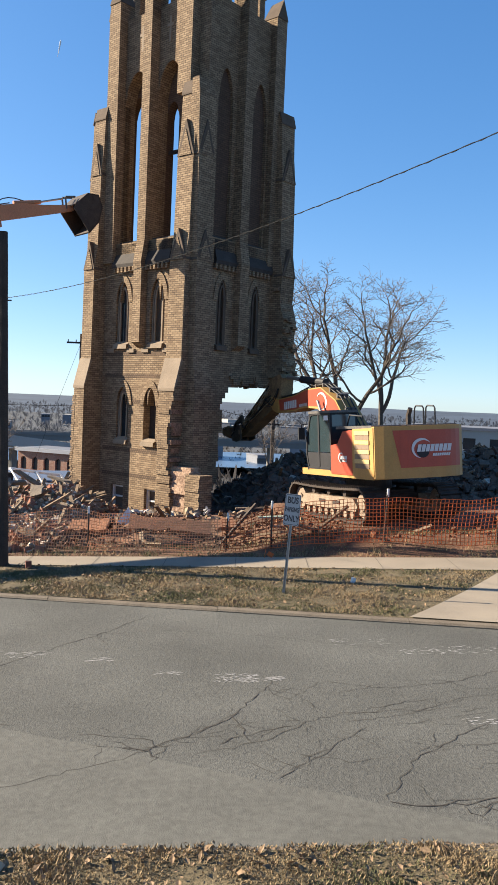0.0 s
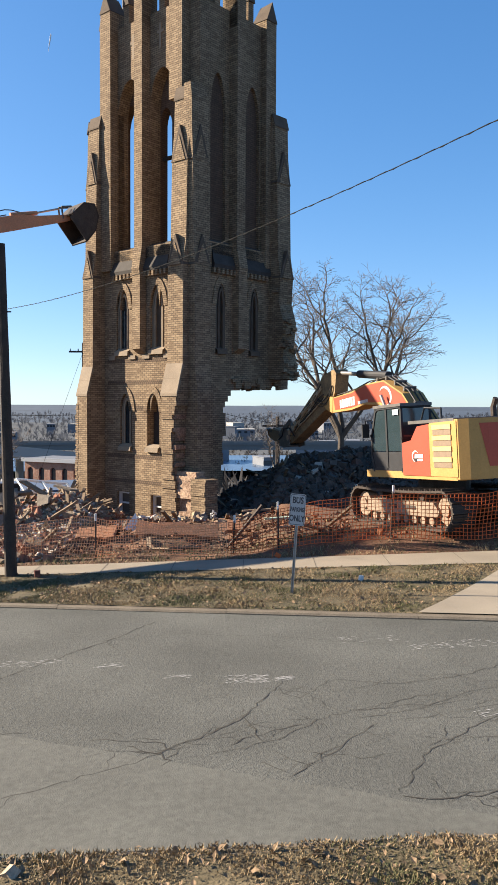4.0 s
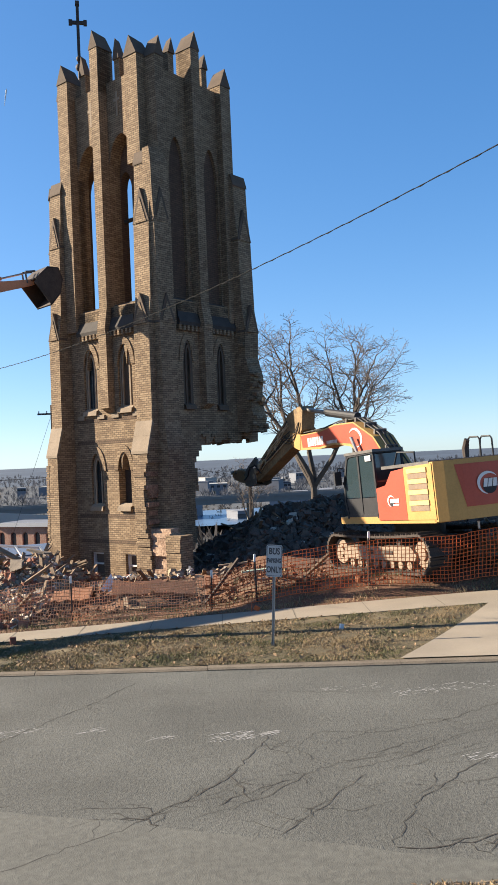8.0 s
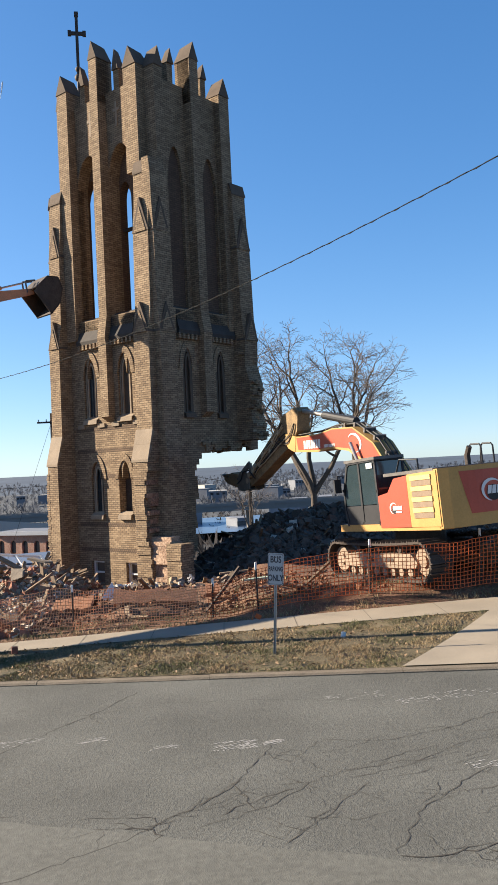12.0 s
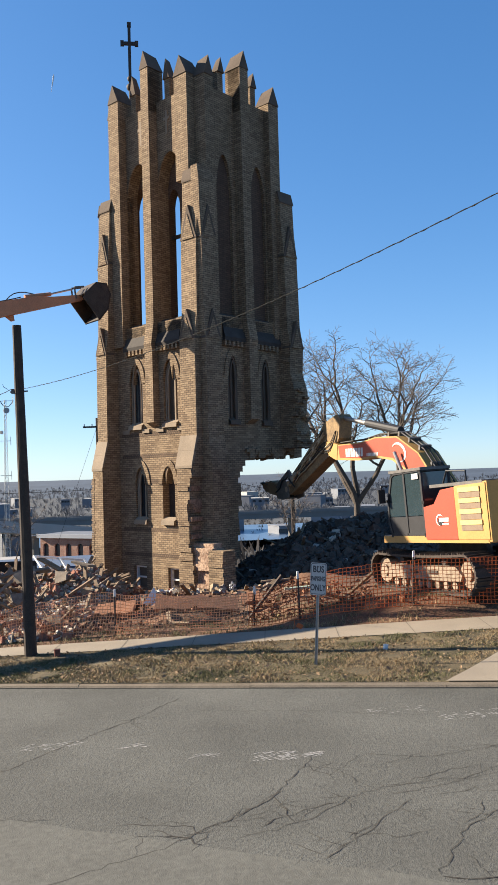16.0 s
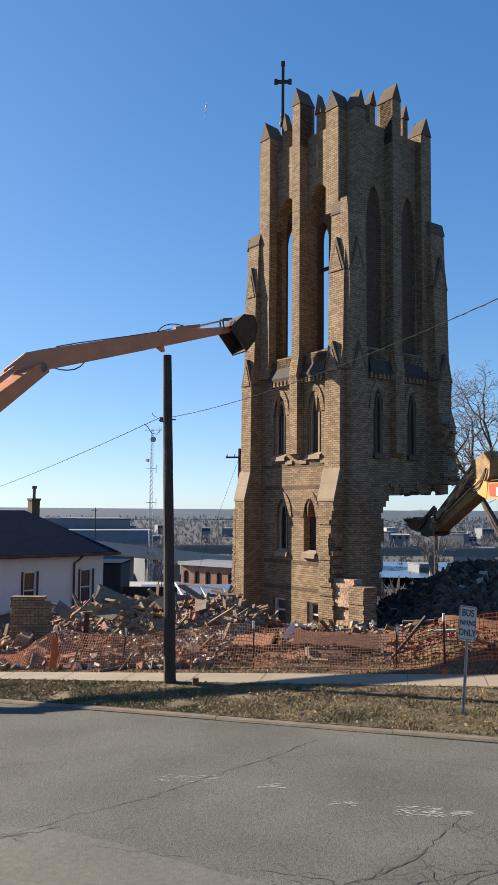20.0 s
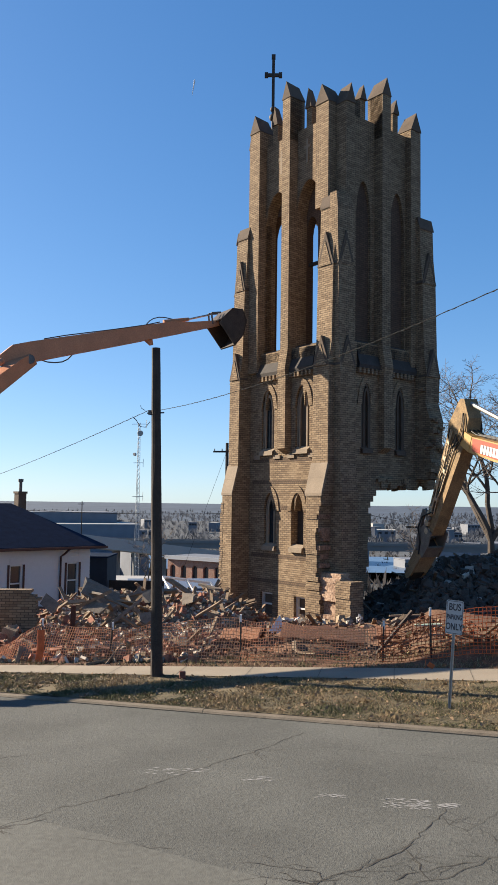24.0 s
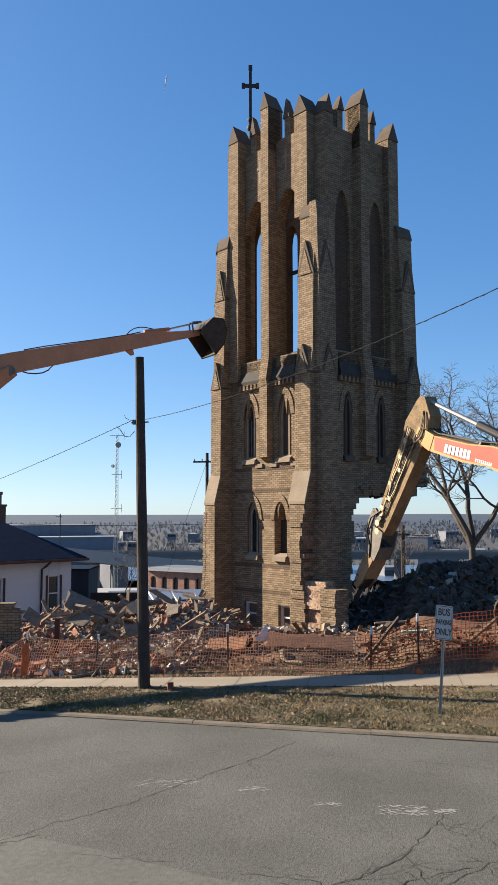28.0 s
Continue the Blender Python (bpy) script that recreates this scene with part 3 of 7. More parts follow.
def wall_with_openings(bm, m, u0, u1, z0, z1, openings, v0=-TH, v1=0.0, ends=None):
    """A wall from z0 to z1. openings: (u0, u1, sill, springing, apex)."""
    def slab(pts):
        prism(bm, [m @ Vector((u, v0, z)) for u, z in pts], m.to_3x3() @ Vector((0, v1 - v0, 0)))
    cuts = sorted({u0, u1, *[o[0] for o in openings], *[o[1] for o in openings]})
    if ends:
        cuts = sorted({*cuts, -ends[0], ends[0]})
    full = z1
    for a, b in zip(cuts, cuts[1:]):
        z1 = ends[1] if ends and abs(a + b) / 2 > ends[0] else full
        here = sorted([o for o in openings if o[0] <= a + 1e-6 and o[1] >= b - 1e-6], key=lambda o: o[2])
        low = z0
        for o in here:
            if o[2] > low:
                slab([(a, low), (b, low), (b, o[2]), (a, o[2])])
            curve_pts = arch(a, b, o[3], o[4]) if o[4] > o[3] else [(a, o[3]), (b, o[3])]
            top = o[4] + 0.12
            for p, q in zip(curve_pts, curve_pts[1:]):
                slab([p, q, (q[0], top), (p[0], top)])
            low = top
        if z1 > low:
            slab([(a, low), (b, low), (b, z1), (a, z1)])


ALL_BAYS = ((-1.0, 0.9), (-1.05, 0.7))     # centres of the bays
LOW_BAYS = (-0.82, 0.68)
PIERS = ((-0.12, 0.3), (-0.44, 0.0), (-0.2, 0.2), (-0.2, 0.2))


BELFRY = (((-1.5, -0.12), (0.29, 1.58)), (-1.0, 0.8))


def bays(k):
    return ALL_BAYS[k % 2]


def openings(k):
    half = 0.36 if k in (0, 3) else 0.24
    rows = [(c - half, c + half, 5.4, 6.95, 7.7) for c in bays(k)]
    if k == 2:      # the far corner of the belfry is knocked out
        rows += [(1.7, 2.6, 9.15, 15.3, 15.45)]
    elif k == 3:
        rows += [(-1.75, -0.95, 9.15, 15.3, 15.45), (-0.25, 1.25, 9.15, 15.3, 15.45)]
    else:
        low = (14.2, 13.75)[k]
        rows += [(c - 0.38, c + 0.38, 9.15, low, low + 1.25) for c in BELFRY[1]] if k else [(a, b, 9.15, low, low + 1.1) for a, b in BELFRY[0]]
    if k in (0, 3):
        rows += [(c - 0.33, c + 0.33, 1.9, 3.2, 3.85) for c in (LOW_BAYS if k == 0 else bays(k))]
    if k == 0:
        rows += [(c - 0.36, c + 0.36, -0.6, 0.2, 0.2) for c in bays(k)]
    return rows


tower = thing("church_tower", TC, "tall buff-brick church tower with a hole broken through its base", "tower")


def brick_part(name, bm, label="", material=None):
    bm.normal_update()
    bmesh.ops.recalc_face_normals(bm, faces=bm.faces)
    uv_metres(bm)
    return part(name, bm, material or BRICK, tower, label)


def ragged_slabs(bm, m, u0, u1, z0, z1, edge, seed, dz=0.2034, v0=-TH, v1=0.0):
    """Brickwork broken off along edge(z): rows of three courses, each ending where bricks fell out."""
    rnd = random.Random(seed)
    z = z0
    while z < z1 - 1e-4:
        top = min(z1, z + dz)
        e = edge((z + top) / 2) + rnd.uniform(-0.12, 0.12)
        if e > u0:
            prism(bm, [m @ Vector(p) for p in ((u0, v0, z), (e, v0, z), (e, v0, top), (u0, v0, top))], m.to_3x3() @ Vector((0, v1 - v0, 0)))
        z = top


ZB, ZT, ZH = -0.7, 17.3, 4.35
ZS, SET = 9.1, 0.2      # the belfry stage stands back by SET above ZS


def stage_m(k):
    """A face's space at the belfry stage."""
    return face_m(k) @ Matrix.Translation((0, -SET, 0))


for k in range(4):
    m, bm = face_m(k), bmesh.new()
    half = HALF[0] if k % 2 == 0 else HALF[1] - TH
    holes = openings(k)
    up = stage_m(k)
    wall_with_openings(bm, m, -half, half, ZH if k in (1, 2) else ZB, ZS, [o for o in holes if o[2] < 9])
    rim = half if k % 2 else half - SET
    wall_with_openings(bm, up, -rim + (SET if k % 2 else 0), rim - (SET if k % 2 else 0), ZS, ZT, [o for o in holes if o[2] > 9], ends=(rim - 0.45, 14.1) if k % 2 == 0 else None)
    if k == 1:   # the broken face: only the near end still stands below
        ragged_slabs(bm, m, -half, half, ZB, ZH, lambda z: -0.85 + (0.35 * max(0, z - 3.2)) - 0.2 * max(0, 1.6 - z) + (0.9 * max(0, z - 3.85) / 0.45), 4)
    if k == 2:   # the back face: a stump at the far end
        ragged_slabs(bm, face_m(2) @ Matrix.Diagonal((-1, 1, 1, 1)), -half, half, ZB, ZH, lambda z: -1.35 + 0.5 * max(0, z - 3.0), 5)
    brick_part("wall", bm)
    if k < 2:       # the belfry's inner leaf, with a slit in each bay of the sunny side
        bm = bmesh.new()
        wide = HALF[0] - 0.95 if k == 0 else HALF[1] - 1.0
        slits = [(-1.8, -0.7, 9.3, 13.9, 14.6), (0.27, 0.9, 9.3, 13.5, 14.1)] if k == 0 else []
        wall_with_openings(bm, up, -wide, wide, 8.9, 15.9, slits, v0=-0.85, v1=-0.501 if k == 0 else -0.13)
        brick_part("inner_leaf", bm, "inner brick leaf of the belfry, darkened for its shade", SHADED_LEAF)
        for a, b, *rest in slits[1:]:
            bm = bmesh.new()
            box(bm, a, b, -0.72, -0.62, 12.3, 12.42, up)
            part("louvre_bar", bm, RUSTY, tower)

# ragged underside where the base was knocked out: single bricks hang from it
bm = bmesh.new()
rnd = random.Random(11)
for i in range(170):
    k = 1 if i % 3 else 2
    m = face_m(k)
    u = rnd.uniform(-0.4, 2.6) if k == 1 else rnd.uniform(-2.6, 1.6)
    drop = rnd.random() ** 2 * 0.3
    a, b = rnd.uniform(0.08, 0.2), rnd.uniform(0.05, 0.12)
    w = rnd.uniform(-0.42, 0.0)
    q = m @ Matrix.Translation((u, w, ZH - drop)) @ Euler((0, rnd.uniform(-0.25, 0.25), 0)).to_matrix().to_4x4()
    box(bm, -a, a, -b, b, -0.05, drop + 0.06, q)
brick_part("broken_edge", bm, "ragged broken brick edge")


def saddle(parent, m, u0, u1, v0, v1, z0, z1):
    """A pinnacle: a steep little roof of stone, its gable to the front, a brick block behind it."""
    c = (u0 + u1) / 2
    bm = bmesh.new()
    prism(bm, [m @ Vector(p) for p in ((u0, v0, z0), (u1, v0, z0), (c, v0, z1))], m.to_3x3() @ Vector((0, v1 - v0, 0)))
    for v in bm.verts:      # the back end leans in
        if (m.inverted() @ v.co).y < v1 + 0.01 and (m.inverted() @ v.co).z > z0 + 0.1:
            v.co += m.to_3x3() @ Vector((0, 0.12, -0.06))
    part("pinnacle", bm, STONE_DARK, parent)
    bm = bmesh.new()
    box(bm, u0 + 0.03, u1 - 0.03, v1 + 0.02, v0 - 0.06, z0 - 1.6, z0, m)
    bm.normal_update()
    uv_metres(bm)
    part("pinnacle_block", bm, BRICK, parent)


def buttress(k, side, broken=False, cut=False):
    """One of the stepped buttresses that stand in pairs at each corner."""
    m = face_m(k)
    s_ = HALF[k % 2]
    u0, u1 = (s_ - BW, s_) if side > 0 else (-s_, -s_ + BW)
    if (k, side) == (0, -1):
        u0 += 0.16
    if (k, side) == (1, -1):
        u0, u1 = u0 - 0.3, u1 - 0.3
    z0 = ZH + 0.05 if broken else ZB
    prof = [(0.85, z0), (0.85, 3.86), (0.58, 4.84), (0.56, 8.25), (0.43, 9.0), (0.37, 11.8), (0.28, 12.6), (0.24, 13.75), (0.12, 14.2)]
    if (k, side) == (1, -1):        # a shallow one, close to the corner
        prof = [(v * 0.5, z) for v, z in prof]
    if broken:
        prof = [(0.72, 4.42), (0.8, 4.9), (0.62, 5.6), (0.72, 6.5), (0.5, 7.2)] + prof[3:]
    if (k, side) == (0, 1):     # its lower part has lost its facing
        rnd = random.Random(81)
        z = ZB
        while z < 3.84:
            top = min(3.84, z + 0.147)
            loss = 0.04 + 0.2 * step(3.7, 2.4, z) * step(0.7, 1.2, z) + rnd.uniform(-0.06, 0.08)
            torn, core = bmesh.new(), bmesh.new()
            box(torn, u0, u1 - max(0.0, loss), -0.02, 0.85 - max(0, rnd.uniform(-0.1, 0.05)), z, top, m)
            box(core, u0 + 0.02, u1 - 0.08 - rnd.uniform(0, 0.26), -0.01, 0.74 + rnd.uniform(-0.12, 0.06), z, top, m)
            brick_part("torn_course", torn)
            brick_part("core_course", core, "", TORN)
            if z < 1.2:
                bm = bmesh.new()
                box(bm, u1 - 0.25, u1 + 0.72 + rnd.uniform(-0.06, 0.06), 0.2, 0.74 + rnd.uniform(-0.08, 0.06) - 0.25 * step(0.9, 1.2, z), z, top, m)
                brick_part("mortar_core", bm, "pale crumbling mortar core", MORTAR)
            if z < 1.05:
                bm = bmesh.new()
                box(bm, u1 + 0.68, u1 + 1.36 - rnd.uniform(0, 0.05), 0.25, 0.86 + rnd.uniform(-0.03, 0.02), z, top - (0.05 if z > 0.9 else 0), m)
                brick_part("stump_course", bm)
            z = top
        prof = [(0.85, 3.84)] + prof[1:]
    if cut:     # knocked off below the belfry
        prof = prof[:3] + [(0.45, 8.3), (0.2, 8.5)]
    bm = bmesh.new()
    prism(bm, [m @ Vector((u0, v, z)) for v, z in [(-0.25, prof[0][1])] + prof + [(-0.25, prof[-1][1])]], m.to_3x3() @ Vector((u1 - u0, 0, 0)))
    # the slim top shaft stands back from the corner
    PEAK = {(0, -1): 18.55, (0, 1): 18.36, (1, -1): 18.28, (1, 1): 18.2}.get((k, side), 18.4)
    if not cut:
        a0, a1 = {(0, -1): (-2.07, -1.5), (0, 1): (1.66, 2.3), (1, -1): (-2.09, -1.66), (1, 1): (1.25, 1.8)}.get((k, side), (u0 + 0.1, u1 - 0.45) if side > 0 else (u0 + 0.45, u1 - 0.1))
        foot = 13.9 if (k, side) == (0, 1) else 8.4
        front = 0.16 if k == 0 else 0.012 if (k, side) == (1, -1) else 0.08
        prism(bm, [m @ Vector((a0, v, z)) for v, z in ((-0.5, foot), (front, foot), (front, PEAK - 0.7), (-0.5, PEAK - 0.7))], m.to_3x3() @ Vector((a1 - a0, 0, 0)))
    ob = brick_part("buttress", bm)
    if cut:
        return
    thin = 0.5 if (k, side) == (1, -1) else 1.0
    copings = [((0.88 * thin, 3.83), (0.6 * thin, 4.87), 0.09 * thin)] if not broken else []
    if thin < 1:
        copings = []
    else:
        copings += [((0.27 * thin, 13.78), (0.16 * thin, 14.2), 0.06)]
    for (v0, za), (v1, zb), t in copings:
        n = 2 if zb - za > 0.8 else 1
        for i in range(n):
            f0, f1 = i / n, (i + 0.97) / n
            lo = (v0 + (v1 - v0) * f0, za + (zb - za) * f0)
            hi = (v0 + (v1 - v0) * f1, za + (zb - za) * f1)
            bm = bmesh.new()
            prism(bm, [m @ Vector((u0 - 0.03, v, z)) for v, z in (lo, (lo[0], lo[1] - t), (hi[0] - t, hi[1] - t), hi)], m.to_3x3() @ Vector((u1 - u0 + 0.06, 0, 0)))
            # copings on the unlit faces: shade put into the darker stone
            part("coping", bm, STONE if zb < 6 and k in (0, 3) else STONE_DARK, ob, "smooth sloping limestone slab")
    mid = (u0 + u1) / 2
    for za, zb, v in ((8.15, 9.2, 0.6 * thin), (11.65, 12.85, 0.41 * thin)):
        bm = bmesh.new()
        w = (u1 - u0) / 2 + 0.03
        outer = [(-w, za), (0, zb), (w, za)]
        prism(bm, [m @ Vector((mid + u, v - 0.42, z)) for u, z in outer], m.to_3x3() @ Vector((0, 0.4, 0)))
        g = part("gablet", bm, STONE_DARK, ob, "pointed stone gablet")
        bm = bmesh.new()
        prism(bm, [m @ Vector((mid + u * 0.72, v - 0.03, za + (z - za) * 0.72)) for u, z in outer], m.to_3x3() @ Vector((0, 0.03, 0)))
        bm.normal_update()
        uv_metres(bm)
        part("gablet_face", bm, BRICK, ob)
    saddle(ob, m, a0 - 0.02, a1 + 0.02, front + 0.03, -0.6, PEAK - 0.7, PEAK)


for k in range(4):
    for side in (-1, 1):
        buttress(k, side, broken=(k, side) in ((1, 1), (2, -1)), cut=(k, side) in ((3, -1), (2, 1)))


def pier(k):
    """The middle pier of a face, from the sills up to its pinnacle."""
    m, bm = face_m(k), bmesh.new()
    wv = m.to_3x3()
    p0, p1 = PIERS[k]
    crest = (19.2, 18.95, 19.0, 19.0)[k]
    prism(bm, [m @ Vector((p0, v, z)) for v, z in (((-0.3, 15.5), (0.2, 15.6)) if k == 3 else ((-0.3, 5.1), (0.3, 5.45), (0.3, 8.05), (0.34, 8.3), (0.2, 9.1))) + ((0.2, crest - 0.66), (-0.4, crest - 0.66), (-0.4, 16.0), (-0.3, 16.0))], wv @ Vector((p1 - p0, 0, 0)))
    ob = brick_part("pier", bm)
    saddle(ob, m, p0 - 0.03, p1 + 0.03, 0.22, -0.55, crest - 0.66, crest)
    for u in bays(k):      # smaller ones over the bays
        saddle(ob, m, u - 0.17, u + 0.17, -0.15, -0.5, 18.0, (18.75, 18.55)[k % 2])
    # corbelled string course with its weathered sill, bay by bay
    edge = (1.56, 1.5)[k % 2]
    for a, b in ((-edge, p0), (p1, edge)):
        c, wb = (a + b) / 2, (b - a) / 2
        bm = bmesh.new()
        prism(bm, [m @ Vector((c - wb, v, z)) for v, z in ((0.0, 8.2), (0.12, 8.2), (0.15, 8.33), (-0.2, 9.2), (-0.6, 9.25), (-0.6, 9.1), (0.0, 9.05))], wv @ Vector((2 * wb, 0, 0)))
        part("belfry_sill", bm, LEAD, ob, "dark weathered sloping sill")
        for i in range(6):
            bm = bmesh.new()
            box(bm, c - 0.58 + i * 0.21, c - 0.48 + i * 0.21, 0.0, 0.17, 8.02, 8.2, m)
            bm.normal_update()
            uv_metres(bm)
            part("corbel", bm, BRICK, ob)
    return ob


DULL_PANE = mat("dusty_boarded_pane", (0.105, 0.077, 0.055), 0.85, var=0.2, scale=3)


def lancet(k, c, z0, zs, za, half, hood=True, blind=True):
    """A pointed window: sill stones, hood of bricks on end, frame and pane."""
    m = face_m(k)
    wv = m.to_3x3()
    dv = 0.12 if k in (0, 3) else 0.2      # shallow, most of all on the shaded sides
    win = new("window_opening")
    win.parent = tower
    win["label"] = "pointed lancet window with a stone sill"
    bm = bmesh.new()
    box(bm, c - half - 0.02, c + half + 0.02, -0.2, 0.1, z0 - 0.16, z0, m)
    prism(bm, [m @ Vector((c - half - 0.02, v, z)) for v, z in ((0.1, z0 - 0.16), (0.12, z0 - 0.16), (0.1, z0 - 0.02), (-0.1, z0 + 0.12), (-0.1, z0))], wv @ Vector((2 * half + 0.04, 0, 0)))
    # sill darkened by colour where the face lies in shade
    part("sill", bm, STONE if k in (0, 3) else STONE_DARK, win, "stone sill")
    if hood and k in (0, 3):
        for s in (-1, 1):
            bm = bmesh.new()
            box(bm, c + s * (half + 0.2) - 0.19, c + s * (half + 0.2) + 0.19, -0.02, 0.06, z0 - 0.3, z0 - 0.16, m)
            part("sill_stone", bm, STONE, win, "pale stone block")
    bm = bmesh.new()
    a, b = arch(c - half, c + half, zs, za), arch(c - half - 0.2, c + half + 0.2, zs, za + 0.26)
    ring = [[bm.verts.new(m @ Vector((p[0], v, p[1]))) for p, v in ((i_, -0.01), (i_, 0.035), (o_, 0.035), (o_, -0.01))] for i_, o_ in zip(a, b)]
    for p, q in zip(ring, ring[1:]):
        for i in range(4):
            bm.faces.new((p[i], q[i], q[(i + 1) % 4], p[(i + 1) % 4]))
    bm.faces.new(ring[0])
    bm.faces.new(ring[-1][::-1])
    bm.normal_update()
    uv_metres(bm)
    part("arch_hood", bm, BRICK, win)
    if blind:
        for frac, v0, v1, col in ((1.0, -0.27, -0.2, STONE), (0.62, -0.22, -0.17, STONE)):
            bm = bmesh.new()
            o = arch(c - half * frac, c + half * frac, zs, zs + (za - zs) * (0.4 + 0.6 * frac))
            i_ = arch(c - half * frac + 0.07, c + half * frac - 0.07, zs, zs + (za - zs) * (0.4 + 0.6 * frac) - 0.1)
            o = [(c - half * frac, z0)] + o + [(c + half * frac, z0)]
            i_ = [(c - half * frac + 0.07, z0)] + i_ + [(c + half * frac - 0.07, z0)]
            for n in range(len(o) - 1):
                prism(bm, [m @ Vector((u, v0 + dv, z)) for u, z in (o[n], o[n + 1], i_[n + 1], i_[n])], wv @ Vector((0, v1 - v0, 0)))
            # shaded faces take the darker stone, their shade given as colour
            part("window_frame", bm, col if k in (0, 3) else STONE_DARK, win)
        bm = bmesh.new()
        prism(bm, [m @ Vector((u, -0.34 + dv, z)) for u, z in [(c - half, z0)] + arch(c - half, c + half, zs, za) + [(c + half, z0)]], wv @ Vector((0, 0.03, 0)))
        part("pane", bm, WINDOW_DARK if k == 3 or (k == 0 and c < 0) else DULL_PANE, win)
    elif k == 0:     # half closed by a board added to block the sun
        bm = bmesh.new()
        box(bm, c - half, c + 0.1, -0.34, -0.31, z0, zs + 0.25, m)
        part("board", bm, POLE_WOOD, win)


for k in range(4):
    pier(k)
    for c in bays(k):
        lancet(k, c, 5.4, 6.95, 7.7, 0.36 if k in (0, 3) else 0.24)
    for c in LOW_BAYS if k == 0 else bays(k) if k == 3 else ():
        # unseen face 3: panes added so no sun passes through the base
        lancet(k, c, 1.9, 3.2, 3.85, 0.33, hood=False, blind=(k == 3 or c < 0))

for c in bays(0):                    # cellar windows
    m = face_m(0)
    win = new("cellar_window")
    win.parent = tower
    bm = bmesh.new()
    for a in ((-0.36, -0.29, -0.6, 0.2), (0.29, 0.36, -0.6, 0.2), (-0.29, 0.29, 0.13, 0.2), (-0.29, 0.29, -0.25, -0.2)):
        box(bm, c + a[0], c + a[1], -0.22, -0.12, a[2], a[3], m)
    part("window_frame", bm, WHITE, win, "worn white wooden frame")
    bm = bmesh.new()
    box(bm, c - 0.36, c + 0.36, -0.25, -0.221, -0.6, 0.2, m)
    part("pane", bm, DULL_PANE, win)

# loose bricks along the torn edges at the foot
m0 = face_m(0)
rnd = random.Random(3)
bm = bmesh.new()
for i in range(46):
    z = 3.4 - i * 0.085
    u = -HALF[0] + 0.16 - rnd.uniform(0.0, 0.1) * (1.4 - z / 3.5)
    box(bm, u - 0.06, u + 0.1, 0.2 + rnd.uniform(0, 0.5), 0.86, z, z + 0.07, m0)
brick_part("brick_teeth", bm, "broken bricks along the torn edge")
# courses of dark headers run round the sunny face
for z0, z1, cuts in ((4.98, 5.13, ((-1.88, 2.04),)), (4.18, 4.32, ((-1.88, 2.04),)), (1.48, 1.62, ((-1.88, 2.04),)), (0.55, 0.69, ((-1.88, 1.7),)), (3.25, 3.39, ((-0.3, 0.2), (1.16, 2.04)))):
    for a, b in cuts:
        bm = bmesh.new()
        box(bm, a, b, -0.02, 0.005, z0, z1, m0)
        brick_part("band_course", bm, "", BAND_BRICK)
CROSS = ((-0.05, 15.95), (0.05, 15.95), (0.05, 16.5), (0.17, 16.5), (0.17, 16.6), (0.05, 16.6), (0.05, 16.85), (-0.05, 16.85), (-0.05, 16.6), (-0.17, 16.6), (-0.17, 16.5), (-0.05, 16.5))
for c in (-0.6, 0.85):
    bm = bmesh.new()
    prism(bm, [stage_m(0) @ Vector((c + u, -0.01, z)) for u, z in CROSS], m0.to_3x3() @ Vector((0, 0.04, 0)))
    part("stone_cross", bm, STONE, tower, "pale cross let into the brickwork")
# bricks standing out along the torn far corner
rnd = random.Random(29)
m1 = face_m(1)
for i in range(60):
    z = 4.4 + 3.4 * rnd.random() ** 1.3
    out = rnd.uniform(0.5, 0.86) if z < 6.6 else rnd.uniform(0.4, 0.62)
    u = HALF[1] - rnd.uniform(0.05, 0.8)
    q = m1 @ Matrix.Translation((u, out, z)) @ Euler((rnd.uniform(-0.15, 0.15), rnd.uniform(-0.2, 0.2), rnd.uniform(-0.4, 0.4))).to_matrix().to_4x4()
    bm = bmesh.new()
    box(bm, -0.1, 0.1, -0.16, 0.05, -0.035, rnd.choice((0.035, 0.11)), q)
    brick_part("torn_brick", bm)

# the cross with its knop
cross = thing("roof_cross", TC @ pose(-2.65, -0.85, 17.95), "dark metal cross on a post at the tower's top", "cross")
bm = bmesh.new()
tube(bm, (0, 0, -0.5), (0, 0, 1.3), 0.09, 0.06)
box(bm, -0.06, 0.06, -0.06, 0.06, 1.3, 4.0, pose(0, 0, 0, 0, 0, 50))
part("post", bm, RUSTY, cross)
bm = bmesh.new()
bmesh.ops.create_uvsphere(bm, u_segments=12, v_segments=8, radius=0.16, matrix=Matrix.Translation((0, 0, 1.35)))
bmesh.ops.create_uvsphere(bm, u_segments=12, v_segments=8, radius=0.12, matrix=Matrix.Translation((0, 0, 1.7)))
part("knop", bm, RUSTY, cross, smooth=True)
q = pose(0, 0, 0, 0, 0, 38 + 12)
bm = bmesh.new()
box(bm, -0.3, 0.3, -0.055, 0.055, 3.1, 3.22, q)
for x in (-0.29, 0.29):
    box(bm, x - 0.07, x + 0.07, -0.065, 0.065, 3.06, 3.26, q)
part("cross_bar", bm, RUSTY, cross)
bm = bmesh.new()
box(bm, -0.08, 0.08, -0.08, 0.08, 3.86, 4.02, q)
part("finial", bm, RUSTY, cross)
bm = bmesh.new()
box(bm, -0.24, 0.24, -0.24, 0.24, -1.9, -0.2)
lo = [bm.verts.new(p) for p in ((-0.26, -0.26, -0.2), (0.26, -0.26, -0.2), (0.26, 0.26, -0.2), (-0.26, 0.26, -0.2))]
hi = bm.verts.new((0, 0, 0.6))
bm.faces.new(lo[::-1])
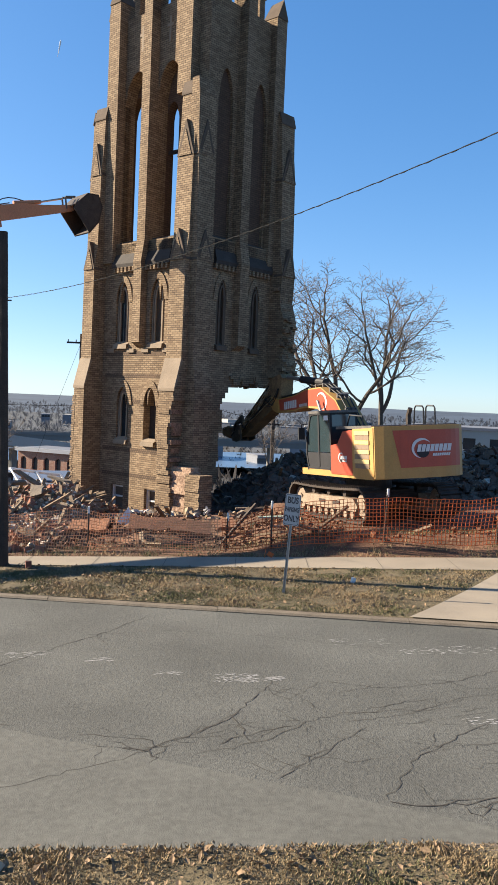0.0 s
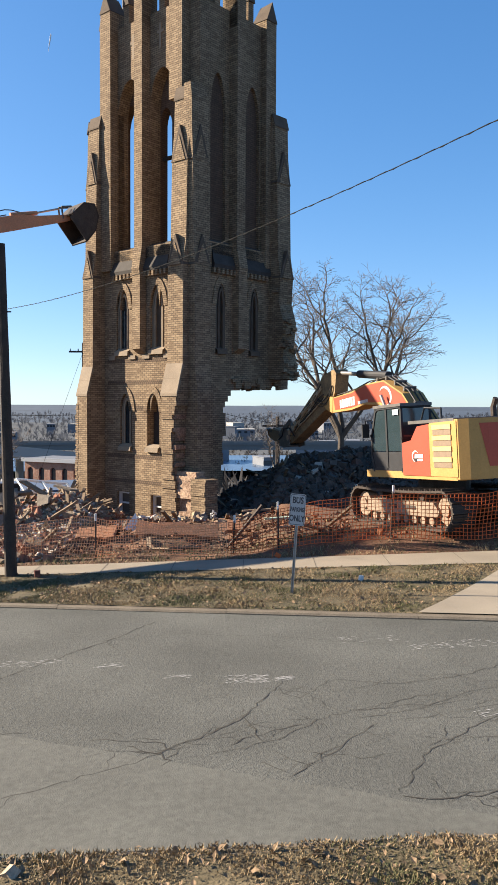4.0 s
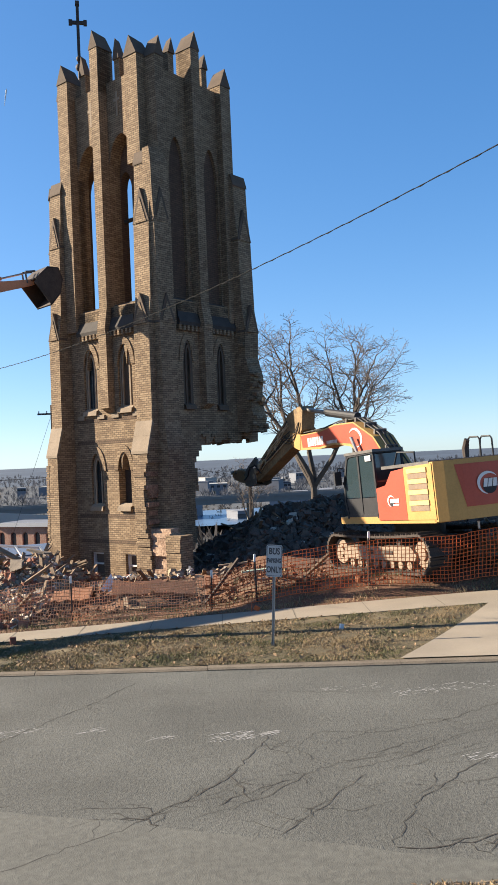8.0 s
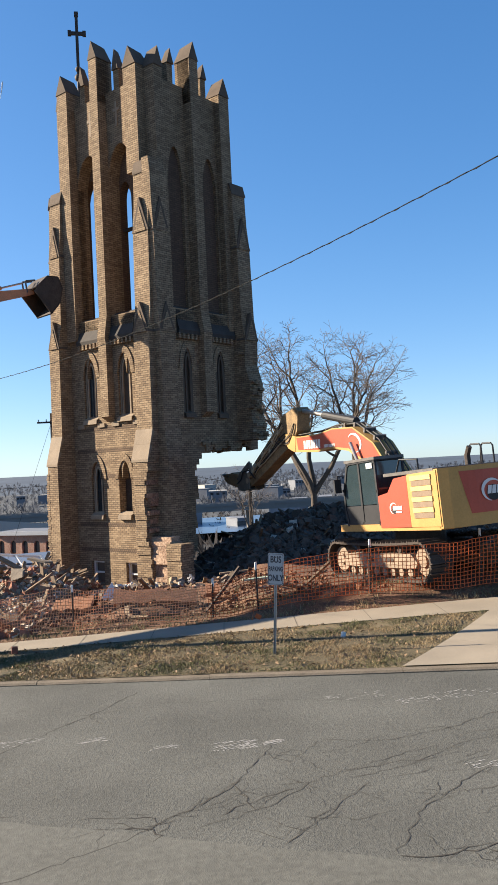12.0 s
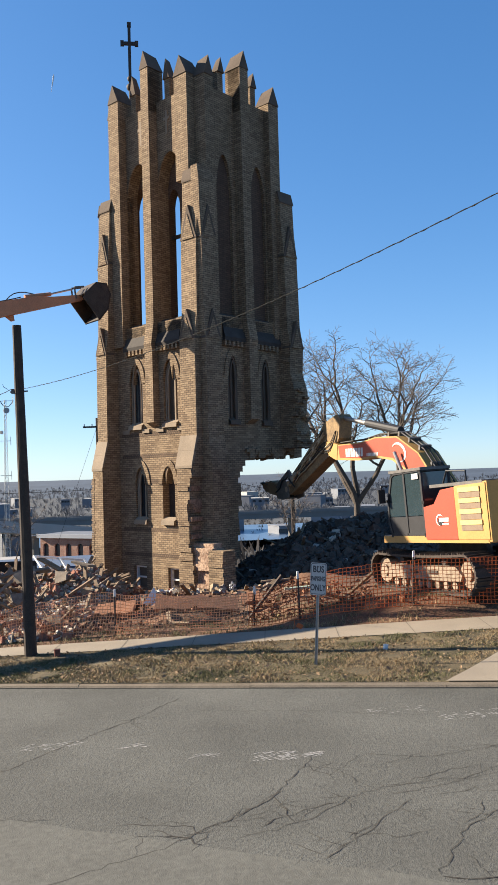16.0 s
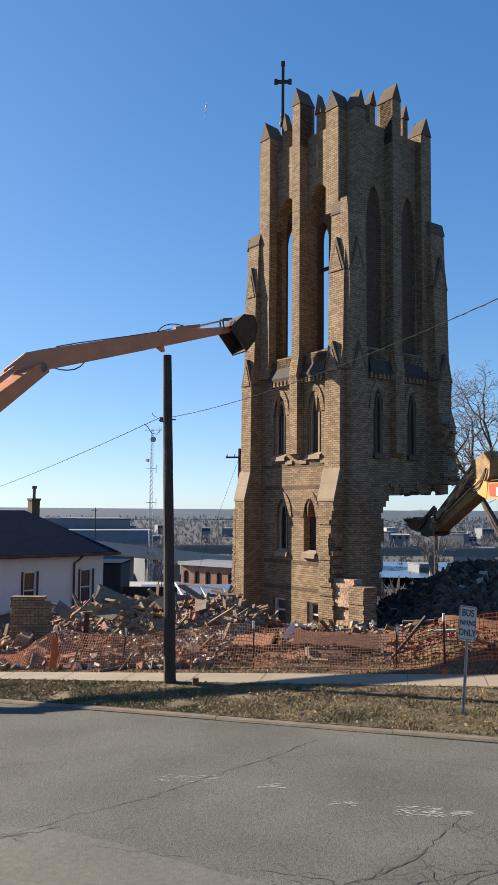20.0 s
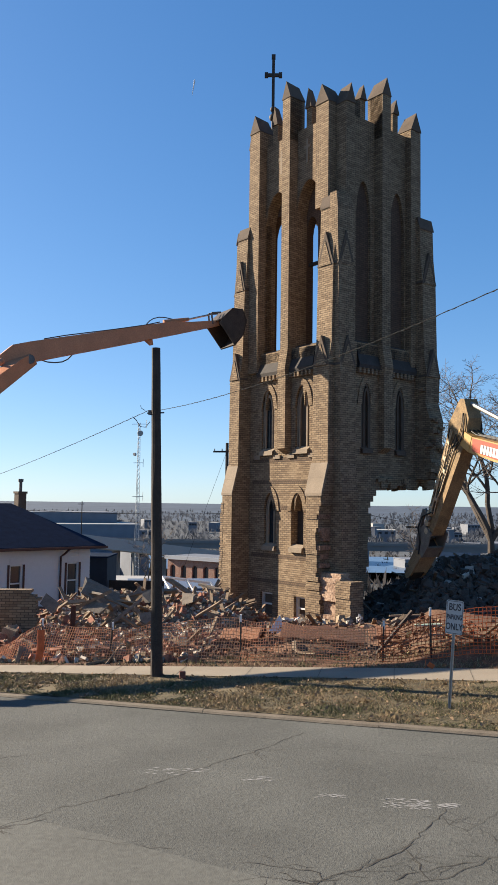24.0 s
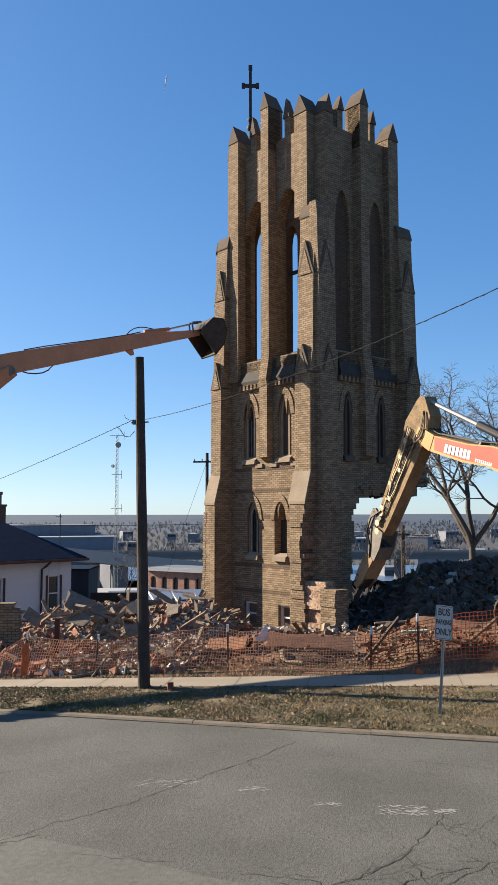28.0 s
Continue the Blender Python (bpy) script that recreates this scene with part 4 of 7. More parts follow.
for i in range(4):
    bm.faces.new((lo[i], lo[(i + 1) % 4], hi))
part("base", bm, STONE_DARK, cross)

# ---- the excavator with its hydraulic breaker ----
K = 0.893
LB, LS, LT = 6.31, 3.644, 3.0
FOOT = Vector((0.207, 0, 1.873))
DECK, CABIN, PLAIN = (0.0, 0.002, 1.118), (-0.305, 0.15, 1.0), (0.0, 0.0, 1.0)
fit_to = list(PLAIN)        # shift along, lift and stretch of the piece in hand


def kp(x, y, z):
    return Vector((x + fit_to[0], y, fit_to[1] + fit_to[2] * z)) * K


def kbox(bm, x0, x1, y0, y1, z0, z1, index=0):
    a, b = kp(x0, y0, z0), kp(x1, y1, z1)
    return box(bm, a.x, b.x, a.y, b.y, a.z, b.z, None, index)


def kprism(bm, pts, y0, y1):
    """A side outline (x, z) from y0 to y1."""
    return prism(bm, [kp(x, y0, z) for x, z in pts], (0, (y1 - y0) * K, 0))


excavator = thing("excavator", pose(4.844, 20.83, 0.618, -2.585, -3.144, 0), "yellow and red tracked excavator with a hydraulic breaker", "excavator")


def track(parent, y):
    """One crawler: frame, rollers, idler, sprocket and a belt of shoes."""
    fr = bmesh.new()
    kprism(fr, [(-1.7, 0.34), (1.7, 0.34), (1.8, 0.5), (1.55, 0.7), (-1.55, 0.72), (-1.8, 0.5)], y - 0.24, y + 0.24)
    soften(fr, 0.03)
    frame_ob = part("track_frame", fr, TRACK, parent, "mud-caked track frame")
    for x in (-1.0, 0.0, 1.0):      # carrier rollers and slots in the frame
        bm = bmesh.new()
        tube(bm, (x * K, (y - 0.2) * K, 0.84 * K), (x * K, (y + 0.2) * K, 0.84 * K), 0.1 * K, n=10)
        part("carrier_roller", bm, RUSTY, frame_ob)
    for x in (-0.55, 0.35):
        for e in (-1, 1):
            bm = bmesh.new()
            kbox(bm, x - 0.2, x + 0.2, y + e * 0.246 - 0.01, y + e * 0.246 + 0.01, 0.5, 0.6)
            soften(bm, 0.03)
            part("frame_slot", bm, RUSTY, frame_ob, "dark oval slot")
    for x in [-1.4 + 0.4 * i for i in range(8)]:
        bm = bmesh.new()
        tube(bm, (x * K, (y - 0.2) * K, 0.22 * K), (x * K, (y + 0.2) * K, 0.22 * K), 0.11 * K, n=12)
        part("roller", bm, TRACK, frame_ob)
    for name, x in (("idler", 2.0), ("sprocket", -2.0)):
        bm = bmesh.new()
        tube(bm, (x * K, (y - 0.15) * K, 0.53 * K), (x * K, (y + 0.15) * K, 0.53 * K), 0.36 * K, n=18)
        tube(bm, (x * K, (y - 0.2) * K, 0.53 * K), (x * K, (y + 0.2) * K, 0.53 * K), 0.16 * K, n=12)
        if name == "sprocket":
            for i in range(11):
                a = i * math.tau / 11
                kb = pose(x * K, y * K, 0.53 * K, 0, -math.degrees(a), 0)
                box(bm, 0.34 * K, 0.43 * K, -0.05, 0.05, -0.05, 0.05, kb)
        part(name, bm, TRACK, frame_ob)
    # shoes round the belt
    r, half = 0.5, 2.0
    total = 4 * half + math.tau * r
    n = 46
    shoe = None
    for i in range(n):
        d = total * i / n
        if d < 2 * half:
            x, z, a = -half + d, 0.53 + r, 0
        elif d < 2 * half + math.pi * r:
            t = (d - 2 * half) / r
            x, z, a = half + r * math.sin(t), 0.53 + r * math.cos(t), t
        elif d < 4 * half + math.pi * r:
            x, z, a = half - (d - 2 * half - math.pi * r), 0.53 - r, math.pi
        else:
            t = (d - 4 * half - math.pi * r) / r + math.pi
            x, z, a = -half + r * math.sin(t), 0.53 + r * math.cos(t), t
        sag = -0.05 * (1 - (x / half) ** 2) if z > 1 else 0
        if shoe is None:
            bm = bmesh.new()
            box(bm, -0.105, 0.105, -0.32, 0.32, -0.035, 0.02)
            box(bm, -0.1, -0.07, -0.32, 0.32, 0.02, 0.06)
            box(bm, 0.03, 0.05, -0.32, 0.32, 0.02, 0.045)
            box(bm, -0.09, 0.09, -0.12, 0.12, -0.08, -0.02)
            shoe = part("track_shoe", bm, RUSTY, frame_ob)
            ob = shoe
        else:
            ob = new("track_shoe", shoe.data)
            ob.parent = frame_ob
        ob.matrix_basis = pose(x * K, y * K, (z + sag) * K, 0, math.degrees(a), 0)
    return frame_ob


UNDER = pose(0, 0, -0.062, 0, 0, 113.7)
lower = bmesh.new()
kbox(lower, -1.1, 1.1, -0.95, 0.95, 0.5, 0.85)
for x in (-0.9, 0.9):
    kbox(lower, x - 0.3, x + 0.3, -1.3, 1.3, 0.45, 0.75)
tube(lower, (0, 0, 0.85 * K), (0, 0, 1.36 * K), 0.72 * K, n=24)
lower_ob = part("undercarriage", lower, RUSTY, excavator)
lower_ob.matrix_basis = UNDER
for y in (-1.28, 1.28):
    f = track(excavator, y)
    f.matrix_basis = UNDER

# the upper body that slews
fit_to[:] = DECK
deck = bmesh.new()
kbox(deck, -2.9, 1.9, -1.45, 1.45, 1.12, 1.3)
soften(deck, 0.02)
body = part("turntable_deck", deck, YELLOW, excavator, "yellow deck frame")

bm = bmesh.new()      # engine hood side, left of the machine, with its rounded rear edge
kprism(bm, [(-2.95, 1.2), (-1.68, 1.2), (-1.68, 2.38), (-1.75, 2.42), (-2.95, 2.44)], 0.55, 1.47)
soften(bm, 0.05)
part("engine_cover", bm, YELLOW, body)
bm = bmesh.new()
kprism(bm, [(-1.7, 1.2), (-0.3, 1.2), (-0.3, 1.98), (-0.78, 2.04), (-1.12, 2.36), (-1.7, 2.4)], 0.5, 1.475)
soften(bm, 0.03)
part("side_panel", bm, RED, body, "orange-red side panel behind the cab")
bm = bmesh.new()      # right-hand side boxes
kprism(bm, [(-2.95, 1.2), (1.5, 1.2), (1.5, 1.75), (0.9, 1.85), (-0.2, 2.3), (-2.95, 2.42)], -1.45, -0.5)
soften(bm, 0.04)
part("side_box", bm, YELLOW, body)
bm = bmesh.new()
kbox(bm, -2.9, -0.6, -0.6, 0.65, 1.2, 2.44)
soften(bm, 0.03)
part("engine_hood", bm, BLACK, body)
bm = bmesh.new()
kbox(bm, -2.8, -0.6, -1.42, 1.43, 2.425, 2.5)
soften(bm, 0.02)
part("hood_top", bm, STEEL, body)
PALE_LOUVRE = mat("pale_dusty_paint", (0.52, 0.37, 0.16), 0.8, var=0.15, scale=6)
VENT = mat("dusty_grille", (0.2, 0.145, 0.1), 0.8, var=0.2)
for i in range(4):    # louvres: dusty recesses between broad pale slats
    bm = bmesh.new()
    z = 1.4 + i * 0.245
    kbox(bm, -2.72, -1.9, 1.465, 1.484, z, z + 0.125)
    v = part("vent_recess", bm, VENT, body, "dusty grille recess")
    bm = bmesh.new()
    kprism(bm, [(-2.74, z + 0.13), (-1.88, z + 0.13), (-1.88, z + 0.235), (-2.74, z + 0.235)], 1.465, 1.5)
    part("louvre", bm, PALE_LOUVRE, body, "pale dusty louvre")
# counterweight: curved rear, yellow with a red panel
NCW = 14
prof = []
for i in range(NCW + 1):
    y = -1.45 + 2.9 * i / NCW
    prof.append((-3.42 + 0.42 * abs(y / 1.45) ** 3.2, y))
bm = bmesh.new()
outline = [kp(x, y, 1.15) for x, y in prof] + [kp(-2.85, 1.45, 1.15), kp(-2.85, -1.45, 1.15)]
prism(bm, outline, (0, 0, 1.32 * fit_to[2] * K))
soften(bm, 0.11, 3, 50)
cw = part("counterweight", bm, YELLOW, body, "yellow counterweight with a red panel")
bm = bmesh.new()
for (xa, ya), (xb, yb) in zip(prof, prof[1:]):
    if ya < -1.3 or yb > 0.85:
        continue
    ta, tb = (ya + 1.3) / 2.15, (yb + 1.3) / 2.15
    lo_a, lo_b = 1.42, 1.42
    quad = [kp(xa - 0.006, ya, lo_a), kp(xb - 0.006, yb, lo_b), kp(xb - 0.006, yb, 2.36), kp(xa - 0.006, ya, 2.36)]
    bm.faces.new([bm.verts.new(p) for p in quad])
xe, ye = prof[12]
xd, yd = prof[11]
bm.faces.new([bm.verts.new(p) for p in (kp(xd - 0.006, yd, 1.42), kp(xe - 0.008, ye, 2.36), kp(xd - 0.006, yd, 2.36))])
bmesh.ops.remove_doubles(bm, verts=bm.verts, dist=0.004)
bmesh.ops.solidify(bm, geom=bm.faces[:], thickness=0.004)
part("rear_panel", bm, RED, body, "orange-red panel on the counterweight")


def emblem(parent, m, size, words, second):
    """A swoosh ring, a dark disc and two bars where a maker's lettering stands."""
    bm = bmesh.new()
    ring = []
    for i in range(25):
        a = radians(35 + i * 9.5)
        w = 0.015 + 0.1 * math.sin(math.pi * i / 24)
        ring.append((Vector((math.cos(a) * 0.42, math.sin(a) * 0.36)), Vector((math.cos(a) * (0.42 - w), math.sin(a) * (0.36 - w)))))
    for (p, q), (r, s) in zip(ring, ring[1:]):
        bm.faces.new([bm.verts.new(m @ Vector((v.x * size, v.y * size, 0.004))) for v in (p, r, s, q)])
    part("emblem_ring", bm, WHITE, parent, "white swoosh")
    bm = bmesh.new()
    bm.faces.new([bm.verts.new(m @ Vector((math.cos(i * math.tau / 20) * 0.27 * size + 0.06 * size, math.sin(i * math.tau / 20) * 0.25 * size - 0.1 * size, 0.003))) for i in range(20)])
    part("emblem_disc", bm, BLACK, parent)
    for x0, x1, y0, y1, lean in ((words[0], words[1], -0.13, 0.13, 0.06), (second[0], second[1], -0.3, -0.2, 0.03)):
        bm = bmesh.new()
        n = 8 if x1 - x0 > 0.7 else 6
        wd = (x1 - x0) / n
        for i in range(n):
            a = x0 + i * wd
            bm.faces.new([bm.verts.new(m @ Vector((p[0] * size, p[1] * size, 0.006))) for p in ((a, y0), (a + wd * 0.82, y0), (a + wd * 0.82 + lean, y1), (a + lean, y1))])
        part("lettering", bm, WHITE, parent, "white painted bars")


emblem(cw, Matrix.Translation(kp(-3.44, 0.2, 1.9)) @ Matrix(((0, 0, -1, 0), (-1, 0, 0, 0), (0, 1, 0, 0), (0, 0, 0, 1))), 0.78 * K, (-0.2, 1.25), (0.45, 1.2))
emblem(body, Matrix.Translation(kp(-1.0, 1.48, 1.66)) @ Matrix(((-1, 0, 0, 0), (0, 0, 1, 0), (0, 1, 0, 0), (0, 0, 0, 1))), 0.42 * K, (-0.1, 0.9), (0.2, 0.9))

# cab
fit_to[:] = CABIN
cab_bars = []


def cab_bar(shape):
    """One bar of the cab's frame."""
    bm = bmesh.new()
    shape(bm)
    cab_bars.append(part("cab_bar", bm, BLACK, body))


side = [(0.02, 1.3), (1.72, 1.3), (1.86, 1.75), (1.82, 2.3), (1.55, 3.02), (1.4, 3.1), (0.12, 3.12), (0.02, 3.0)]
FR = 0.075
for y0, y1 in ((0.5, 0.56), (1.4, 1.46)):
    n = len(side)
    for i in range(n):
        a, b = Vector(side[i]), Vector(side[(i + 1) % n])
        d = (b - a).normalized()
        nrm = Vector((-d.y, d.x)) * FR
        cab_bar(lambda bm: kprism(bm, [tuple(a), tuple(b), tuple(b + nrm), tuple(a + nrm)], y0, y1))
    cab_bar(lambda bm: kbox(bm, 0.85, 0.93, y0, y1, 1.3, 3.08))
for x, z in ((1.72, 1.3), (1.84, 2.3), (1.5, 3.05), (0.1, 3.08), (0.05, 1.3), (0.05, 2.2)):
    cab_bar(lambda bm: kbox(bm, x - 0.05, x + 0.05, 0.5, 1.46, z - 0.04, z + 0.04))
bm = bmesh.new()
kbox(bm, 0.0, 1.6, 0.48, 1.48, 3.08, 3.16)
soften(bm, 0.03)
part("cab_roof", bm, STEEL, body)
bm = bmesh.new()
kprism(bm, [(0.06, 1.3), (1.68, 1.3), (1.8, 1.75), (1.76, 2.3), (1.5, 3.0), (0.06, 3.05)], 0.52, 0.54)
part("far_window", bm, GLASSY, body)
bm = bmesh.new()
kprism(bm, [(0.1, 1.85), (1.78, 1.85), (1.76, 2.3), (1.5, 3.0), (0.1, 3.05)], 1.415, 1.435)
part("door_glass", bm, GLASSY, body, "dark tinted door glass")
bm = bmesh.new()
kprism(bm, [(0.1, 1.3), (1.68, 1.3), (1.8, 1.83), (0.1, 1.83)], 1.41, 1.44)
part("door_panel", bm, BLACK, body)
bm = bmesh.new()
kbox(bm, 0.04, 0.06, 0.56, 1.4, 2.2, 3.02)
part("rear_window", bm, GLASSY, body, "blue-black rear window")
bm = bmesh.new()
kbox(bm, 0.02, 0.07, 0.52, 1.44, 1.3, 2.2)
part("rear_panel", bm, BLACK, body)
bm = bmesh.new()
kbox(bm, 0.35, 0.75, 0.8, 1.2, 1.4, 1.85)
kbox(bm, 0.3, 0.42, 0.8, 1.2, 1.8, 2.5)
part("seat", bm, BLACK, body)
bm = bmesh.new()
kbox(bm, 1.84, 1.9, 1.5, 1.72, 2.25, 2.65)
hose(bm, [kp(1.75, 1.44, 2.75), kp(1.85, 1.6, 2.75), kp(1.87, 1.62, 2.5)], 0.02)
part("mirror", bm, BLACK, body)
bm = bmesh.new()
kbox(bm, 0.15, 0.45, 1.46, 1.475, 2.85, 3.0)
part("door_notice", bm, WHITE, body, "white notice on the cab door")
fit_to[:] = DECK
for pts in ([(-1.9, 1.2, 2.5), (-1.9, 1.2, 2.75), (-1.1, 1.2, 2.8), (-0.9, 1.2, 2.5)], [(-2.1, -0.75, 2.5), (-2.1, -0.75, 2.92), (-2.04, -0.75, 2.98), (-1.7, -0.75, 3.0), (-1.62, -0.75, 2.94), (-1.55, -0.75, 2.5)], [(-2.1, -1.15, 2.5), (-2.1, -1.15, 2.92), (-2.04, -1.15, 2.98), (-1.7, -1.15, 3.0), (-1.62, -1.15, 2.94), (-1.55, -1.15, 2.5)]):
    bm = bmesh.new()
    hose(bm, [kp(*p) for p in pts], 0.022)
    part("handrail", bm, BLACK, body)
bm = bmesh.new()
tube(bm, kp(-2.3, -0.1, 2.45), kp(-2.3, -0.1, 2.75), 0.07)
tube(bm, kp(-2.3, -0.1, 2.73), kp(-2.42, -0.1, 2.92), 0.065)
part("exhaust", bm, RUSTY, body)

# boom: a bent box, its foot at the origin, along +x to the stick's pin
def loft(bm, stations, half):
    """A box section through stations (x, z low, z high), half: half width at each."""
    rings = []
    for (xl, zl, xh, zh), w in zip(stations, half):
        rings.append([bm.verts.new(p) for p in ((xl, -w, zl), (xl, w, zl), (xh, w, zh), (xh, -w, zh))])
    bm.faces.new(rings[0][::-1])
    bm.faces.new(rings[-1])
    for a, b in zip(rings, rings[1:]):
        for i in range(4):
            bm.faces.new((a[i], a[(i + 1) % 4], b[(i + 1) % 4], b[i]))


bm = bmesh.new()
loft(bm, [(-0.15, -0.25, -0.22, 0.2), (0.9, 0.1, 0.45, 0.65), (2.2, 0.6, 1.7, 1.48), (3.1, 0.76, 3.0, 1.72), (4.2, 0.54, 4.25, 1.34), (5.2, 0.1, 5.25, 0.84), (6.8, -0.38, 6.85, 0.26), (7.2, -0.4, 7.25, 0.15)], [0.34, 0.34, 0.34, 0.33, 0.32, 0.32, 0.3, 0.28])
soften(bm, 0.03, 2, 40)
boom = part("boom", bm, YELLOW, excavator, "yellow boom with an orange-red side panel")
bm = bmesh.new()
loft(bm, [(0.6, 0.14, 0.65, 0.68), (2.2, 0.7, 1.75, 1.44), (3.1, 0.86, 3.0, 1.67), (4.2, 0.62, 4.25, 1.29), (5.2, 0.19, 5.25, 0.79), (6.55, -0.2, 6.75, 0.26)], [0.345, 0.345, 0.335, 0.325, 0.325, 0.309])
part("boom_panel", bm, RED, boom, "orange-red painted panel")
bm = bmesh.new()
loft(bm, [(6.75, -0.36, 6.8, 0.3), (7.3, -0.36, 7.35, 0.25), (7.65, -0.2, 7.65, 0.18)], [0.315, 0.315, 0.3])
soften(bm, 0.02)
part("boom_tip", bm, YELLOW, boom, "yellow boom tip")
for y in (-0.15, 0.0, 0.15):
    bm = bmesh.new()
    hose(bm, [(-0.2, y, 0.3), (0.45, y, 0.78), (1.7, y, 1.6), (3.0, y, 1.84), (4.25, y, 1.46), (5.25, y, 0.96), (6.8, y, 0.38), (7.4, y, 0.34)], 0.026)
    part("hydraulic_line", bm, RUBBER, boom)
for x, z in ((1.2, 1.14), (1.9, 1.55), (2.5, 1.66), (3.1, 1.72), (3.7, 1.54), (4.9, 1.0)):
    bm = bmesh.new()
    box(bm, x - 0.04, x + 0.04, -0.2, 0.2, z - 0.05, z + 0.14)
    part("line_clamp", bm, STEEL, boom)
for y in (-0.5, 0.5):
    bm = bmesh.new()
    tube(bm, (0.75, y, -0.9), (2.15, y, 0.55), 0.11, n=12)
    part("boom_cylinder", bm, BLACK, boom)
    bm = bmesh.new()
    tube(bm, (2.1, y, 0.5), (2.75, y, 1.2), 0.06, n=10)
    part("cylinder_rod", bm, CHROME, boom)
for s in (1, -1):
    q = Matrix.Translation((5.55, s * 0.327, 0.33)) @ Matrix.Rotation(radians(19), 4, "Y") @ Matrix(((-s, 0, 0, 0), (0, 0, s, 0), (0, 1, 0, 0), (0, 0, 0, 1)))
    bm = bmesh.new()
    for i in range(7):
        a = -0.62 + i * 0.18
        bm.faces.new([bm.verts.new(q @ Vector((x, y, 0.006))) for x, y in ((a, -0.17), (a + 0.14, -0.17), (a + 0.18, 0.17), (a + 0.04, 0.17))])
    part("lettering", bm, WHITE, boom, "white painted bars")
    bm = bmesh.new()
    for i in range(9):
        a = -1.55 + i * 0.085 if s < 0 else 0.85 + i * 0.085
        bm.faces.new([bm.verts.new(q @ Vector((x, y - 0.12, 0.006))) for x, y in ((a, -0.06), (a + 0.06, -0.06), (a + 0.08, 0.06), (a + 0.02, 0.06))])
    part("lettering", bm, WHITE, boom, "small white painted bars")
    q2 = Matrix.Translation((2.75, s * 0.347, 1.18)) @ Matrix(((-s, 0, 0, 0), (0, 0, s, 0), (0, 1, 0, 0), (0, 0, 0, 1)))
    bm = bmesh.new()
    ring = []
    for i in range(19):
        a = radians(-70 + i * 13)
        w = 0.02 + 0.09 * math.sin(math.pi * i / 18)
        ring.append((q2 @ Vector((math.cos(a) * 0.42, math.sin(a) * 0.36, 0.006)), q2 @ Vector((math.cos(a) * (0.42 - w), math.sin(a) * (0.36 - w), 0.006))))
    for (p, r), (p2, r2) in zip(ring, ring[1:]):
        bm.faces.new([bm.verts.new(v) for v in (p, p2, r2, r)])
    part("emblem_ring", bm, WHITE, boom, "white swoosh")

DUST_PIPE = mat("dusty_pipe", (0.45, 0.36, 0.24), 0.6, 0.3, var=0.3, scale=6)
BRACKET = mat("dusty_bracket", (0.17, 0.15, 0.125), 0.7, 0.2, var=0.3, scale=5)
# stick: pin at the origin, along +x to the tool's pin; its horn stands up behind the pin
bm = bmesh.new()
outline = [(-1.12, 0.6), (-1.02, 0.8), (-0.85, 0.86), (0.05, 1.0), (0.6, 0.84), (3.2, 0.56), (4.05, 0.42), (4.3, 0.12), (4.15, -0.1), (3.7, -0.16), (0.5, -0.2), (0.0, -0.22), (-0.7, 0.02)]
prism(bm, [(x, -0.24, z) for x, z in outline], (0, 0.48, 0))
soften(bm, 0.025)
stick = part("stick", bm, WORN_YELLOW, excavator, "worn dusty yellow stick")
bm = bmesh.new()
tube(bm, (0, -0.33, 0), (0, 0.33, 0), 0.16, n=14)
part("pivot_pin", bm, WORN_YELLOW, stick)
rnd = random.Random(15)
for i in range(10):
    y = (0.27 + 0.02 * (i // 2 % 3)) * (1 if i % 2 else -1)
    dip, reach_x = rnd.uniform(0.2, 0.42), rnd.uniform(0.5, 1.0)
    bm = bmesh.new()
    hose(bm, [Vector((-0.6, y, 0.12)).lerp(Vector((reach_x, y, 0.22)), f / 10) + Vector((0, 0.05 * math.sin(f * 0.314) * (1 if y > 0 else -1), -dip * 4 * (f / 10) * (1 - f / 10))) for f in range(11)], 0.012)
    part("stick_hose", bm, RUBBER, stick)
for y in (-0.255, 0.255):      # steel pipes clipped along the stick
    for z in (0.16, 0.24):
        bm = bmesh.new()
        hose(bm, [(0.9, y, z + 0.05), (1.6, y, z), (2.5, y, z - 0.08)], 0.014)
        part("steel_pipe", bm, DUST_PIPE, stick)
    for x in (1.1, 1.8, 2.4):
        bm = bmesh.new()
        box(bm, x - 0.04, x + 0.04, y - 0.02, y + 0.02, 0.06, 0.32)
        part("pipe_clip", bm, WORN_YELLOW, stick)
for i in range(9):      # hoses strung down the flank to the tool
    y = 0.265 if i % 3 else -0.265
    z = 0.42 - 0.055 * i
    pts = [(0.1 + 0.3 * k, y + (0.02 + 0.025 * rnd.random()) * (1 if y > 0 else -1), z + (0.12 if i < 5 else 0.02) - 0.045 * k * (1 - i / 9) + rnd.uniform(-0.03, 0.03)) for k in range(10)]
    bm = bmesh.new()
    hose(bm, pts, 0.016 if i % 2 else 0.02)
    part("tool_hose", bm, RUBBER if i % 2 else DUST_PIPE, stick)
for x, z in ((0.5, 0.36), (1.0, 0.3), (1.35, 0.1), (1.9, 0.26), (2.3, 0.06), (2.7, 0.2)):
    bm = bmesh.new()
    box(bm, x - 0.06, x + 0.06, 0.24, 0.31, z - 0.07, z + 0.07)
    soften(bm, 0.015)
    part("hose_fitting", bm, DUST_PIPE, stick, "dusty pipe fitting")
